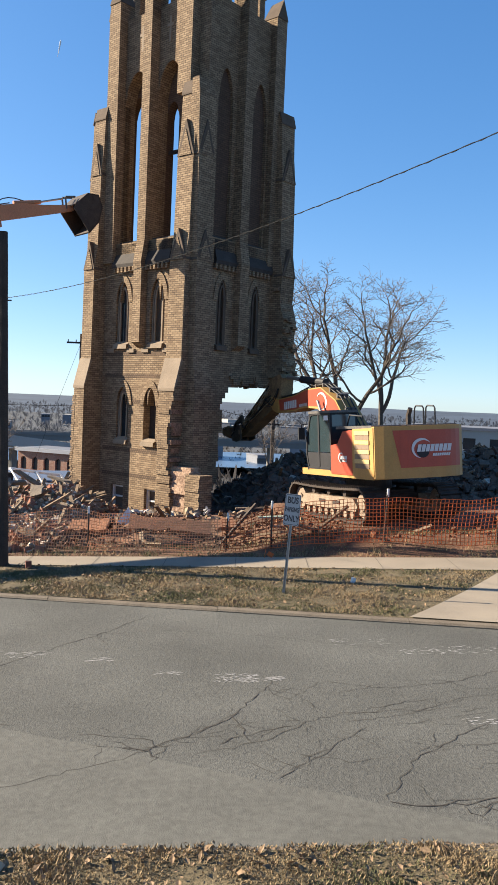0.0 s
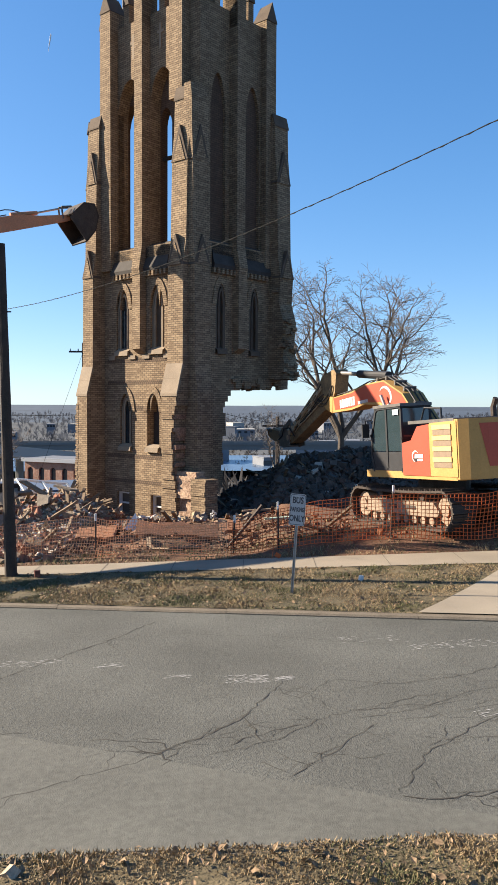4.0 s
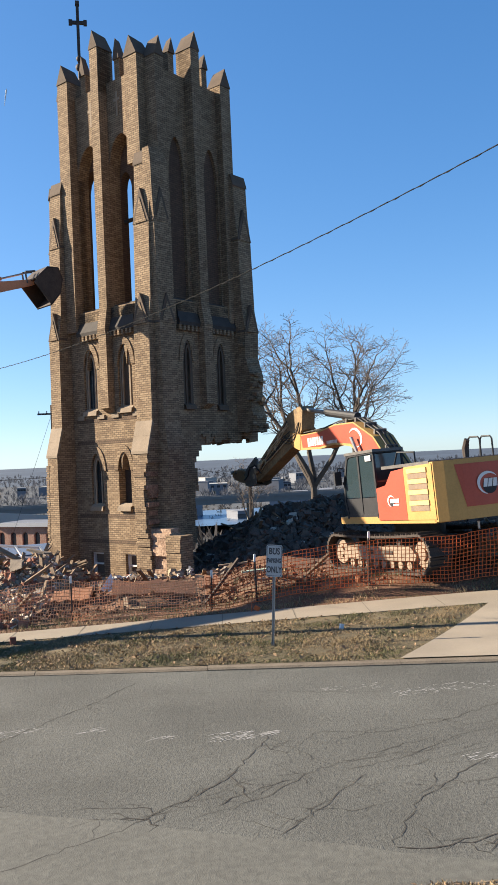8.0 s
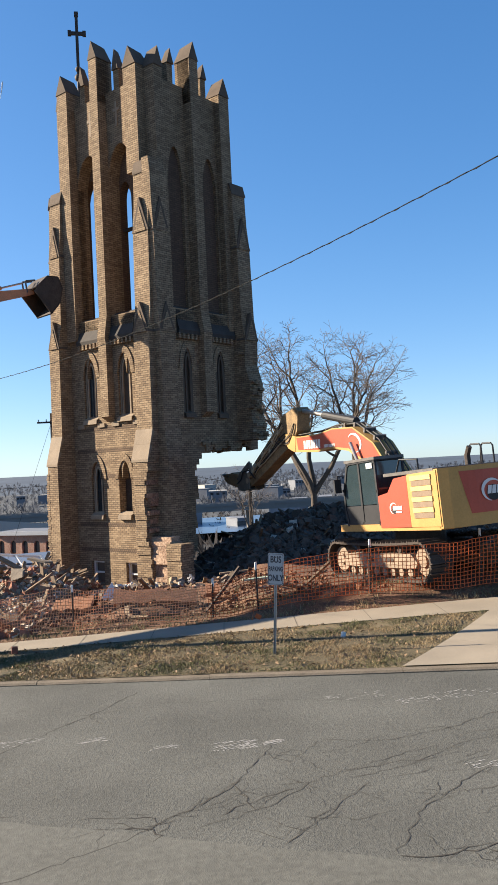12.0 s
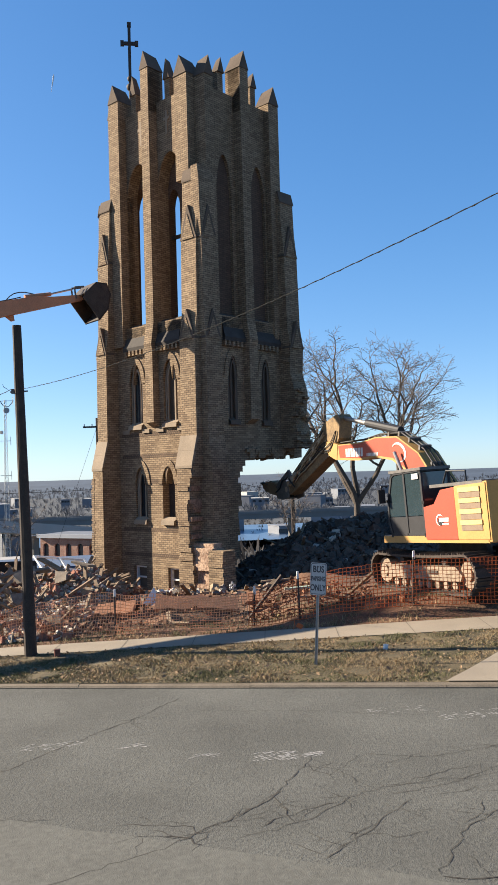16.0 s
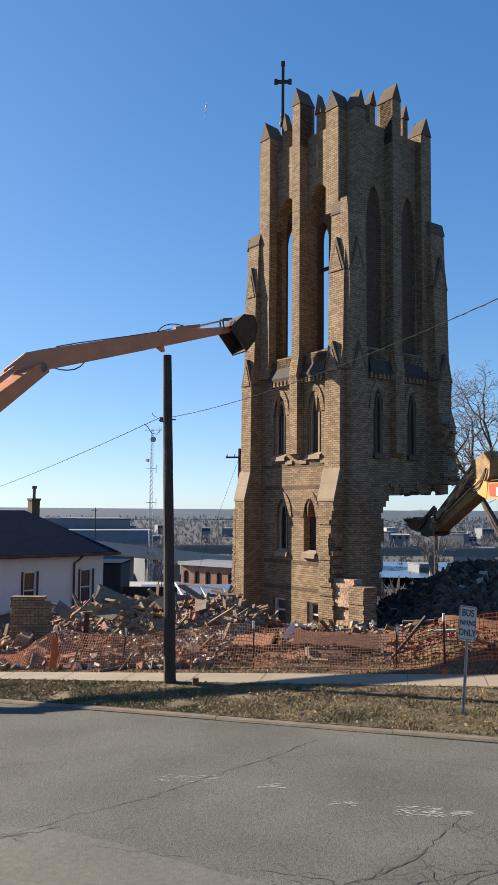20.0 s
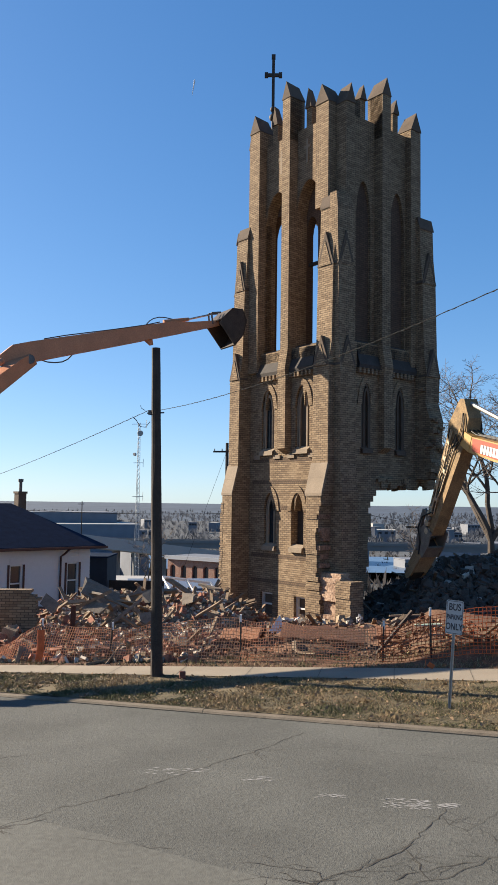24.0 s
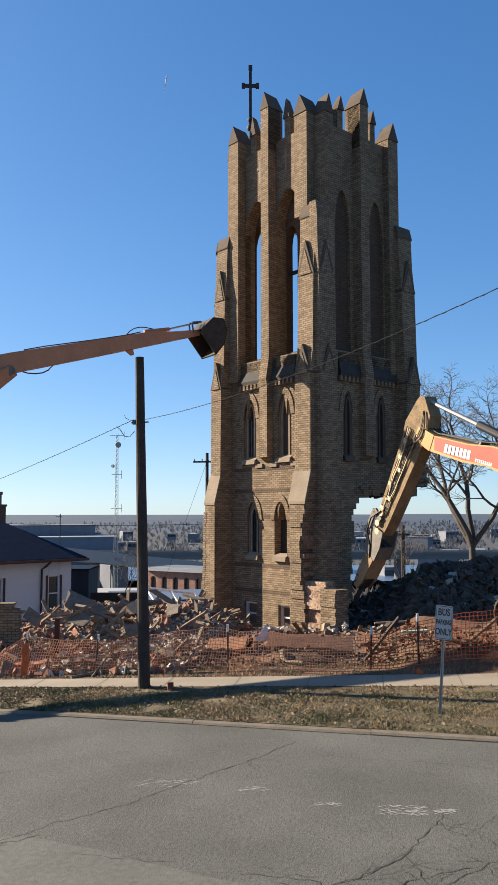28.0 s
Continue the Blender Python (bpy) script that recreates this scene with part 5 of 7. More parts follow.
for x, z in ((2.85, 0.12), (3.2, 0.1), (3.42, -0.02)):
    bm = bmesh.new()
    tube(bm, (x, -0.34, z), (x, 0.34, z), 0.1, n=12)
    part("linkage_pin", bm, DUST_PIPE, stick, "pale worn pin")
bm = bmesh.new()
tube(bm, (0.3, 0, 0.7), (1.9, 0, 0.52), 0.09, n=12)
part("tool_cylinder", bm, BLACK, stick)
bm = bmesh.new()
tube(bm, (1.85, 0, 0.525), (2.95, 0, 0.42), 0.05, n=10)
part("cylinder_rod", bm, CHROME, stick)
bm = bmesh.new()
for y in (-0.3, 0.3):
    for a, b in (((2.95, 0.42), (3.05, 0.02)), ((2.95, 0.42), (3.75, 0.38))):
        d = (Vector((b[0], 0, b[1])) - Vector((a[0], 0, a[1]))).normalized()
        n = Vector((-d.z, 0, d.x)) * 0.08
        A, B = Vector((a[0], y - 0.04, a[1])), Vector((b[0], y - 0.04, b[1]))
        prism(bm, [A - n, B - n, B + n, A + n], (0, 0.08, 0))
part("tool_linkage", bm, BRACKET, stick, "dusty steel linkage")
for ob in stick.children:       # the fittings are spread along the whole stick
    if ob.name.split(".")[0] != "pivot_pin":
        ob.data.transform(Matrix.Translation((0, 0, 0.16)) @ Matrix.Diagonal((1.2, 1.0, 1.2, 1.0)))

DUSTY_TAN = mat("scuffed_tan_paint", (0.28, 0.19, 0.1), 0.85, var=0.35, scale=4, fine=25, tint=(0.2, 0.13, 0.075))
# breaker: bracket and housing along +x, chisel at the end
bm = bmesh.new()
for y in (-0.34, 0.3):
    prism(bm, [(x, y, z) for x, z in ((-0.2, -0.16), (-0.1, 0.38), (0.3, 0.56), (0.72, 0.44), (0.95, 0.2), (0.95, -0.34), (0.4, -0.34))], (0, 0.04, 0))
box(bm, 0.4, 0.95, -0.3, 0.3, -0.32, -0.26)
box(bm, 0.5, 0.95, -0.3, 0.3, 0.26, 0.32)
breaker = part("breaker_bracket", bm, BRACKET, excavator, "grey steel breaker bracket")
for y in (-0.31, 0.24):
    bm = bmesh.new()
    prism(bm, [(x, y, z) for x, z in ((0.6, -0.26), (0.6, 0.26), (1.9, 0.24), (2.3, 0.17), (2.46, 0.1), (2.46, -0.1), (2.1, -0.22))], (0, 0.07, 0))
    soften(bm, 0.015)
    part("side_plate", bm, DUSTY_TAN, breaker, "scuffed tan side plate")
bm = bmesh.new()
loft(bm, [(0.6, -0.24, 0.6, 0.24), (1.6, -0.22, 1.6, 0.22), (2.3, -0.15, 2.3, 0.15), (2.56, -0.1, 2.56, 0.1)], [0.235, 0.235, 0.235, 0.12])
part("breaker_core", bm, RUSTY, breaker, "dark breaker body")
for z in (-0.25, 0.26):
    bm = bmesh.new()
    box(bm, 0.9, 1.9, -0.26, 0.26, z - 0.02, z + 0.02)
    part("wear_strip", bm, DUSTY_TAN, breaker)
for x in (0.8, 1.0, 2.0, 2.3):
    for y in (-0.325, 0.325):
        bm = bmesh.new()
        tube(bm, (x, y - 0.02, 0.12), (x, y + 0.02, 0.12), 0.045, n=6)
        part("bolt_head", bm, STEEL, breaker)
bm = bmesh.new()
tube(bm, (2.5, 0, -0.01), (3.2, 0, -0.01), 0.085, n=12)
tube(bm, (3.2, 0, -0.01), (3.45, 0, -0.01), 0.075, 0.035, n=12)
part("chisel", bm, STEEL, breaker, "worn steel chisel")
for y in (-0.36, 0.36):
    bm = bmesh.new()
    hose(bm, [(1.0, y, -0.1), (0.6, y, 0.12), (0.2, y * 1.2, 0.5), (-0.3, y * 1.1, 0.62), (-0.8, y, 0.35)], 0.028)
    part("breaker_hose", bm, RUBBER, breaker)

# the stick's own cylinder: barrel hinged on the boom, rod hinged on the horn
bm = bmesh.new()
tube(bm, (0, 0, 0), (1.8, 0, 0), 0.12, n=12)
barrel = part("stick_cylinder", bm, BLACK, excavator)
bm = bmesh.new()
tube(bm, (0, 0, 0), (2.4, 0, 0), 0.065, n=12)
rod = part("stick_cylinder_rod", bm, CHROME, excavator, "bright chrome rod")

# the arm was drawn for a larger machine: bring each piece to this one's lengths
for ob, f, tall in ((boom, LB / 7.4, 0.87), (stick, LS / 4.15, 1.0), (breaker, LT / 3.45, 1.0)):
    for piece in (ob, *ob.children):
        piece.data.transform(Matrix.Diagonal((f, 0.5 + f / 2, f * tall, 1.0)))

# ---- fence, sign, poles and wires ----
def fence_line(x):
    return walk_back(x) + 0.68 + 0.08 * math.sin(x * 0.9) + 0.03 * math.sin(x * 2.3)


def fence_top(x):
    """Height of the netting: sagging and torn to one side, taut by the machine."""
    taut = step(-0.5, 2.5, x)
    return (0.76 + 0.1 * math.sin(x * 1.1) + 0.03 * math.sin(x * 4.1)) * (0.25 + 0.75 * step(-10.0, -8.5, x)) * (1 - taut) + (0.95 + 0.12 * step(1.5, 4.5, x) + 0.04 * math.sin(x * 1.1)) * taut


fence = thing("safety_fence", None, "sagging orange plastic safety netting on steel posts", "fence")


def net_point(x, f):
    y = fence_line(x)
    h = fence_top(x)
    lean = (0.35 + 0.2 * math.sin(x * 1.3)) * (1 - step(-1, 2.5, x)) - 0.15 * step(1, 4, x)
    bulge = 0.05 * math.sin(f * math.pi) * math.sin(x * 2.7)
    return Vector((x + 0.015 * math.sin(f * 5 + x * 2), y + lean * f + bulge - 0.1, ground(x, y) + 0.05 + h * f + 0.01 * math.sin(x * 6)))


def netting(name, x0, x1, cell, rows, torn=0.0, seed=0, stuff=MESH_ORANGE):
    rnd = random.Random(seed)
    vs, fs = [], []
    cols = int((x1 - x0) / cell)
    t = 0.0065

    def strand(a, b, up):
        d = (b - a).normalized()
        w = (up - d * up.dot(d)).normalized() * t
        n = d.cross(w).normalized() * 0.004
        k = len(vs)
        vs.extend(tuple(p) for p in (a - w - n, a + w - n, a + w + n, a - w + n, b - w - n, b + w - n, b + w + n, b - w + n))
        fs.extend(((k, k + 1, k + 5, k + 4), (k + 2, k + 3, k + 7, k + 6), (k + 1, k + 2, k + 6, k + 5), (k + 3, k, k + 4, k + 7)))

    grid = [[net_point(x0 + cell * i, j / rows) + Vector((0, 0, rnd.uniform(-0.006, 0.006))) for j in range(rows + 1)] for i in range(cols + 1)]
    for i in range(cols + 1):
        for j in range(rows + 1):
            if i < cols and rnd.random() > torn:
                strand(grid[i][j], grid[i + 1][j], Vector((0, 0, 1)))
            if j < rows and rnd.random() > torn:
                strand(grid[i][j], grid[i][j + 1], Vector((1, 0, 0)))
    me = bpy.data.meshes.new(name)
    me.from_pydata(vs, [], fs)
    me.materials.append(stuff)
    ob = new(name, me)
    ob.parent = fence
    ob["kind"] = "stuff"
    return ob


# left stretch in the lighter orange that paints in the sun
netting("netting", -11.5, -0.6, 0.062, 12, 0.02, 1, SUNLIT_ORANGE)
netting("netting", -0.6, 9.5, 0.085, 12, 0.0, 2)
for x in (-8.6, -6.9, -3.7, -0.5, 0.55, 3.1, 5.6, 8.2):
    y = fence_line(x) + 0.03
    bm = bmesh.new()
    tall = fence_top(x) + 0.2
    lean = Vector((random.Random(x).uniform(-0.08, 0.08), 0.05, 0))
    tube(bm, (x, y, ground(x, y) - 0.2), Vector((x, y, ground(x, y) + tall)) + lean, 0.022, n=6)
    part("fence_post", bm, RUSTY, fence)
    bm = bmesh.new()
    tube(bm, Vector((x, y, ground(x, y) + tall - 0.16)) + lean, Vector((x, y, ground(x, y) + tall + 0.02)) + lean, 0.028, n=6)
    part("post_cap", bm, WHITE, fence, "white-painted post top")
# doubled net hanging by one post
bm = bmesh.new()
for i in range(7):
    x = -8.62 + i * 0.025
    hose(bm, [(x, fence_line(x) - 0.25, ground(x, 18.7) + 0.02), (x + 0.03, fence_line(x) - 0.2, ground(x, 18.7) + 0.35), (x - 0.02, fence_line(x) - 0.1, ground(x, 18.7) + 0.75)], 0.018)
part("bunched_netting", bm, MESH_ORANGE, fence, "bunched end of orange netting")

# parking sign
SX, SY = 0.69, 14.75
sign = thing("parking_sign", pose(SX, SY, ground(SX, SY), 0, 3.6, -14) @ Matrix.Diagonal((0.92, 1.0, 1.07, 1.0)), "white parking sign on a thin steel post in the verge", "sign")
bm = bmesh.new()
for a, b in ((-0.025, -0.012), (0.012, 0.025)):
    box(bm, a, b, -0.018, 0.018, -0.3, 1.62)
box(bm, -0.025, 0.025, 0.012, 0.018, -0.3, 1.62)
part("post", bm, GALV, sign)
bm = bmesh.new()
w, h, r = 0.155, 0.265, 0.03
outline = []
for cx, cz, a0 in ((w - r, h - r, 0), (-w + r, h - r, 90), (-w + r, -h + r, 180), (w - r, -h + r, 270)):
    for i in range(5):
        a = radians(a0 + i * 22.5)
        outline.append((cx + r * math.cos(a), -0.022, 1.42 + cz + r * math.sin(a)))
prism(bm, outline, (0, -0.003, 0))
part("plate", bm, SIGN_WHITE, sign)
bm = bmesh.new()
inner = [(x * 0.93, -0.0255, 1.42 + (z - 1.42) * 0.955) for x, y, z in outline]
inner2 = [(x * 0.88, -0.0255, 1.42 + (z - 1.42) * 0.925) for x, y, z in outline]
vo, vi = [bm.verts.new(p) for p in inner], [bm.verts.new(p) for p in inner2]
for i in range(len(vo)):
    j = (i + 1) % len(vo)
    bm.faces.new((vo[i], vo[j], vi[j], vi[i]))
part("border", bm, SIGN_INK, sign)
for z in (1.62, 1.24):
    bm = bmesh.new()
    tube(bm, (0, -0.024, z), (0, -0.034, z), 0.012, n=8)
    part("bolt", bm, STEEL, sign)


def words(text, size, m, material, parent, wide=1.0):
    cu = bpy.data.curves.new("lettering", "FONT")
    cu.body, cu.size, cu.align_x, cu.align_y = text, size, "CENTER", "CENTER"
    cu.extrude, cu.offset = 0.001, 0.004
    tmp = bpy.data.objects.new("lettering", cu)
    scene.collection.objects.link(tmp)
    me = bpy.data.meshes.new_from_object(tmp.evaluated_get(bpy.context.evaluated_depsgraph_get()))
    bpy.data.objects.remove(tmp)
    me.transform(m @ Matrix.Diagonal((wide, 1, 1, 1)))
    me.materials.clear()
    me.materials.append(material)
    ob = new("lettering", me)
    ob.parent = parent
    return ob


for text, z, size, wide in (("BUS", 1.575, 0.15, 0.85), ("PARKING", 1.42, 0.105, 0.62), ("ONLY", 1.27, 0.14, 0.8)):
    words(text, size, Matrix.Translation((0, -0.0265, z)) @ Matrix.Rotation(math.pi / 2, 4, "X"), SIGN_INK, sign, wide)

# the service pole by the footpath
PX, PY = -5.19, 17.45
pole = thing("utility_pole", pose(PX, PY, ground(PX, PY), 0, -1.4, 0), "dark wooden utility pole beside the footpath", "utility pole")
bm = bmesh.new()
rnd = random.Random(2)
rings = []
for i in range(15):
    z = -0.4 + 7.42 * i / 14
    r = 0.135 - 0.04 * i / 14
    rings.append([bm.verts.new((r * math.cos(k * math.tau / 12) + rnd.uniform(-.003, .003), r * math.sin(k * math.tau / 12), z)) for k in range(12)])
for a, b in zip(rings, rings[1:]):
    for k in range(12):
        bm.faces.new((a[k], a[(k + 1) % 12], b[(k + 1) % 12], b[k]))
bm.faces.new(rings[-1])
part("shaft", bm, POLE_WOOD, pole)
bm = bmesh.new()
box(bm, -0.17, -0.1, -0.04, 0.04, 5.56, 5.66)
tube(bm, (-0.2, 0, 5.6), (0.18, 0, 5.6), 0.016)
part("wire_clamp", bm, STEEL, pole)
bm = bmesh.new()
hose(bm, [(-0.1, -0.12, 5.4), (-0.2, -0.14, 5.28), (-0.32, -0.13, 5.3), (-0.42, -0.11, 5.45), (-0.5, -0.1, 5.52)], 0.008)
hose(bm, [(-0.22, -0.1, 5.65), (-0.3, -0.11, 5.7), (-0.32, -0.11, 5.76)], 0.006)
part("loose_cable", bm, RUBBER, pole)
WIRE = mat("grey_wire", (0.02, 0.02, 0.02), 0.9, var=0.2, spec=0.1)


def wire(name, a, b, sag, r, twist=False, label="thin overhead wire"):
    bm = bmesh.new()
    pts = curve(a, b, sag, 60)
    hose(bm, pts, r, 5)
    if twist:
        hose(bm, [p + Vector((0, math.cos(i * 2.1) * r * 1.7, math.sin(i * 2.1) * r * 1.7)) for i, p in enumerate(curve(a, b, sag, 160))], r * 0.8, 5)
    return tagged(part(name, bm, WIRE), label, "wire")


TOP = Vector((PX, PY - 0.15, 5.62 + ground(PX, PY) + 0.02))
wire("overhead_wire", TOP, (4.64, 3.7, 6.54), 0.42, 0.0048, True, "twisted service cable strung across the street")
wire("overhead_wire", TOP + Vector((-0.25, 0, 0)), (-20.6, 34.3, 3.6), 0.15, 0.006, True, "twisted service cable running to the house")

# stakes, planks and boards about the diggings
bm = bmesh.new()
prism(bm, [(-0.24, 0, 0), (0.22, 0, 0), (0.02, 0.1, 0.5)], (0, 0.02, 0))
ob = part("white_board", bm, WHITE)
ob.matrix_basis = pose(-3.35, 22.4, ground(-3.35, 22.4) + 0.2, -10, 8, 10)
tagged(ob, "torn triangular white board leaning in the soil", "board")
rnd = random.Random(17)
for x, y, l, w, rz, ry, m_, lab in ((0.7, 20.4, 0.35, 0.06, 0, 0, "pale", ""), (0.2, 26.3, 1.3, 0.1, 8, -3, "pale", "")):
    bm = bmesh.new()
    box(bm, -l / 2, l / 2, -w / 2, w / 2, 0, 0.05)
    soften(bm, 0.008)
    ob = part("plank", bm, STONE if m_ == "pale" else DIRT)
    ob.matrix_basis = pose(x, y, ground(x, y) + 0.16, 0, ry, rz)
    tagged(ob, "dusty plank lying on the dug soil" if m_ == "clay" else "pale broken board on the soil", "plank")
# little orange marker flag
bm = bmesh.new()
tube(bm, (0, 0, 0), (0.03, 0, 0.22), 0.006, n=5)
box(bm, 0.0, 0.13, -0.003, 0.003, 0.1, 0.2, pose(0, 0, 0, 0, 30, 0))
flag = part("marker_flag", bm, MESH_ORANGE)
flag.matrix_basis = pose(0.38, 18.1, ground(0.38, 18.1) - 0.01)
tagged(flag, "small orange marker flag at the footpath's edge", "flag")

# ---- rubble ----
CHUNK = [mat("tan_rubble", (0.277, 0.204, 0.135), 0.95, var=0.35, scale=5, bump=0.4), mat("red_rubble", (0.235, 0.105, 0.068), 0.95, var=0.35, scale=5, bump=0.4),
         mat("grey_rubble", (0.185, 0.154, 0.123), 0.95, var=0.3, scale=5, bump=0.4), mat("dusty_wood", (0.185, 0.131, 0.085), 0.9, var=0.4, scale=8, bump=0.3), mat("pale_plaster", (0.447, 0.385, 0.316), 0.9, var=0.2, scale=5)]


# rubble tones darkened for the rear bank, its shade painted into them
SHADED_CHUNK = [mat("shaded_earthy_rubble", (0.11, 0.082, 0.064), 0.95, var=0.4, scale=3, bump=0.5), mat("shaded_red_rubble", (0.11, 0.062, 0.045), 0.95, var=0.35, scale=5), mat("shaded_grey_rubble", (0.08, 0.063, 0.052), 0.95, var=0.4, scale=4), CHUNK[3], CHUNK[4]]


def heap(name, x0, x1, y0, y1, height, n, seed, label, weights, big=0.32, stock=CHUNK, bricks=0.5):
    """A mound of broken pieces: a rough core with chunks, bricks and splinters bedded on it."""
    rnd = random.Random(seed)

    def top(x, y):
        fx, fy = (x - x0) / (x1 - x0), (y - y0) / (y1 - y0)
        edge = min(1, 5 * min(fx, 1 - fx)) * min(1, 2.6 * fy, 5 * (1 - fy))
        return ground(x, y) + edge * (height + 0.4 * noise.noise((x * 0.5, y * 0.5, seed)) + 0.22 * noise.noise((x * 1.6, y * 1.6, seed)))

    bm = bmesh.new()
    nx, ny = int((x1 - x0) / 0.3), int((y1 - y0) / 0.3)
    g = [[bm.verts.new((x0 + (x1 - x0) * i / nx, y0 + (y1 - y0) * j / ny, top(x0 + (x1 - x0) * i / nx, y0 + (y1 - y0) * j / ny) - 0.08 + (0.07 if bricks > 0.2 else 0.03) * noise.noise((i * 1.7, j * 1.7, 1)))) for j in range(ny + 1)] for i in range(nx + 1)]
    for i in range(nx):
        for j in range(ny):
            f = bm.faces.new((g[i][j], g[i + 1][j], g[i + 1][j + 1], g[i][j + 1]))
            f.material_index = 1 if rnd.random() < weights[1] else 0
            f.smooth = bricks < 0.2
    for i in range(n):
        x, y = rnd.uniform(x0 + 0.2, x1 - 0.2), y0 + (y1 - y0) * rnd.random() ** 1.4
        z = top(x, y)
        k = rnd.choices(range(5), weights)[0]
        if k == 3:
            l = rnd.uniform(0.4, 1.5)
            q = pose(x, y, z + 0.06, rnd.uniform(-40, 40), rnd.uniform(-45, 45), rnd.uniform(0, 360))
            box(bm, -l / 2, l / 2, -0.05, 0.05, -0.025, 0.025, q, 3)
        elif rnd.random() < bricks:
            q = pose(x, y, z + rnd.uniform(-0.02, 0.1), rnd.uniform(-60, 60), rnd.uniform(-60, 60), rnd.uniform(0, 360))
            box(bm, -0.1, 0.1, -0.048, 0.048, -0.03, 0.03, q, k)
        else:
            lump(bm, (x, y, z + 0.02), rnd.uniform(min(0.07, big * 0.4), big) * (0.6 if rnd.random() < 0.7 else 1.0), seed * 7919 + i, k, rnd.uniform(0.35, 1.0))
    me = bpy.data.meshes.new(name)
    bm.to_mesh(me)
    bm.free()
    for m in stock:
        me.materials.append(m)
    return tagged(new(name, me), label, "rubble", kind="stuff")


heap("rubble_heap", -12.2, -4.7, 22.6, 30.5, 0.85, 7200, 21, "heap of broken buff and red brick with splintered boards", (3.6, 5.4, 1.3, 0.7, 2.1), 0.19)
heap("rubble_heap", -1.6, 13.5, 27.6, 37.5, 1.2, 6200, 33, "high bank of broken masonry behind the machine", (5, 1.5, 4, 0.15, 0.08), 0.23, SHADED_CHUNK, 0.25)
heap("rubble_scatter", -4.6, 0.2, 24.2, 28.0, 0.04, 260, 45, "scattered bricks and lumps at the tower's foot", (4, 4, 2, 0.5, 0.9), 0.17)
heap("rubble_scatter", -12.0, -4.5, 19.0, 22.6, 0.1, 620, 46, "loose bricks and clods behind the netting", (3, 5, 2, 0.5, 2.4), 0.22)
EARTH = [mat("dark_clods", (0.092, 0.046, 0.028), 0.95, var=0.4, scale=5, bump=0.6), DIRT, mat("orange_clay", (0.33, 0.155, 0.085), 0.95, var=0.3, scale=4, bump=0.4), CHUNK[3], mat("straw_tufts", (0.231, 0.169, 0.085), 0.95, var=0.3, scale=8)]
heap("soil_bank", -5.2, 2.6, 19.5, 24.4, 0.2, 900, 47, "low bank of dug clay soil with small clods", (4, 6, 0.8, 0.08, 0.7), 0.06, EARTH, 0.04)
heap("soil_clods", 1.4, 10.5, 19.0, 22.4, 0.03, 700, 48, "small clods in the tracked soil", (4, 6, 0.8, 0.06, 0.7), 0.055, EARTH, 0.03)
# broken slabs of orange clay lying on the bank
for x, y, z, l, w, rx, ry, rz, seed in ((-2.0, 21.05, 0.2, 2.1, 0.42, 42, 2, 1, 1), (-0.62, 21.2, 0.27, 0.55, 0.36, 30, -8, 12, 2), (-4.1, 21.2, 0.08, 1.0, 0.4, 34, -3, -8, 3)):
    rnd = random.Random(seed)
    bm = bmesh.new()
    n = 9
    low, high = [], []
    for i in range(n + 1):
        u = -l / 2 + l * i / n
        low.append((u, -w / 2 + rnd.uniform(-0.05, 0.05)))
        high.append((u + rnd.uniform(-0.03, 0.03), w / 2 + rnd.uniform(-0.06, 0.04)))
    prism(bm, [(u, v, -0.06) for u, v in low + high[::-1]], (0, 0, 0.12))
    soften(bm, 0.02)
    ob = part("clay_slab", bm, EARTH[2])
    ob.matrix_basis = pose(x, y, z + 0.06, rx, ry, rz)
    tagged(ob, "smooth broken slab of orange clay on the soil bank", "clay slab", "clay slabs")

# the stub of the old wall at the end of the heap
stub = thing("wall_stub", pose(-10.15, 22.15, ground(-10.15, 22.15), 0, 0, 14), "broken end of a buff brick wall", "wall")
rnd = random.Random(9)
for i in range(24):
    z0 = -0.2 + i * 0.0735
    end = 0.12 + rnd.uniform(-0.09, 0.09) + 0.5 * step(9, 0, i) - 0.3 * step(20, 24, i)
    bm = bmesh.new()
    box(bm, -1.0 + (rnd.uniform(0, 0.06) if i > 3 else 0), end, -0.2, 0.2, z0, z0 + 0.0725)
    bm.normal_update()
    uv_metres(bm)
    part("brick_course", bm, BRICK, stub)

# window frame thrown on the heap, and a few large slabs
bm = bmesh.new()
for a in ((-0.9, 0.9, -0.5, -0.42), (-0.9, 0.9, 0.42, 0.5), (-0.9, -0.82, -0.42, 0.42), (0.82, 0.9, -0.42, 0.42), (-0.04, 0.04, -0.42, 0.42)):
    box(bm, a[0], a[1], a[2], a[3], 0, 0.07)
ob = part("window_frame", bm, WHITE)
ob.matrix_basis = pose(-7.0, 27.4, ground(-7, 27.4) + 1.3, 20, 8, 35)
tagged(ob, "white wooden window frame thrown on the rubble", "window frame")
for x, y, z, rx, ry, rz, l, w in ((-8.6, 24.4, 0.75, 20, -22, 50, 0.6, 0.3), (7.4, 31.5, 1.75, 8, 6, 15, 0.8, 0.5)):
    bm = bmesh.new()
    box(bm, -l / 2, l / 2, -w / 2, w / 2, -0.06, 0.06)
    for v in bm.verts:
        v.co += Vector((rnd.uniform(-.12, .12), rnd.uniform(-.12, .12), 0))
    ob = part("broken_slab", bm, CHUNK[2])
    ob.matrix_basis = pose(x, y, ground(x, y) + z, rx, ry, rz)
    tagged(ob, "broken slab tilted in the rubble", "slab", "slabs in the rubble")

bm = bmesh.new()
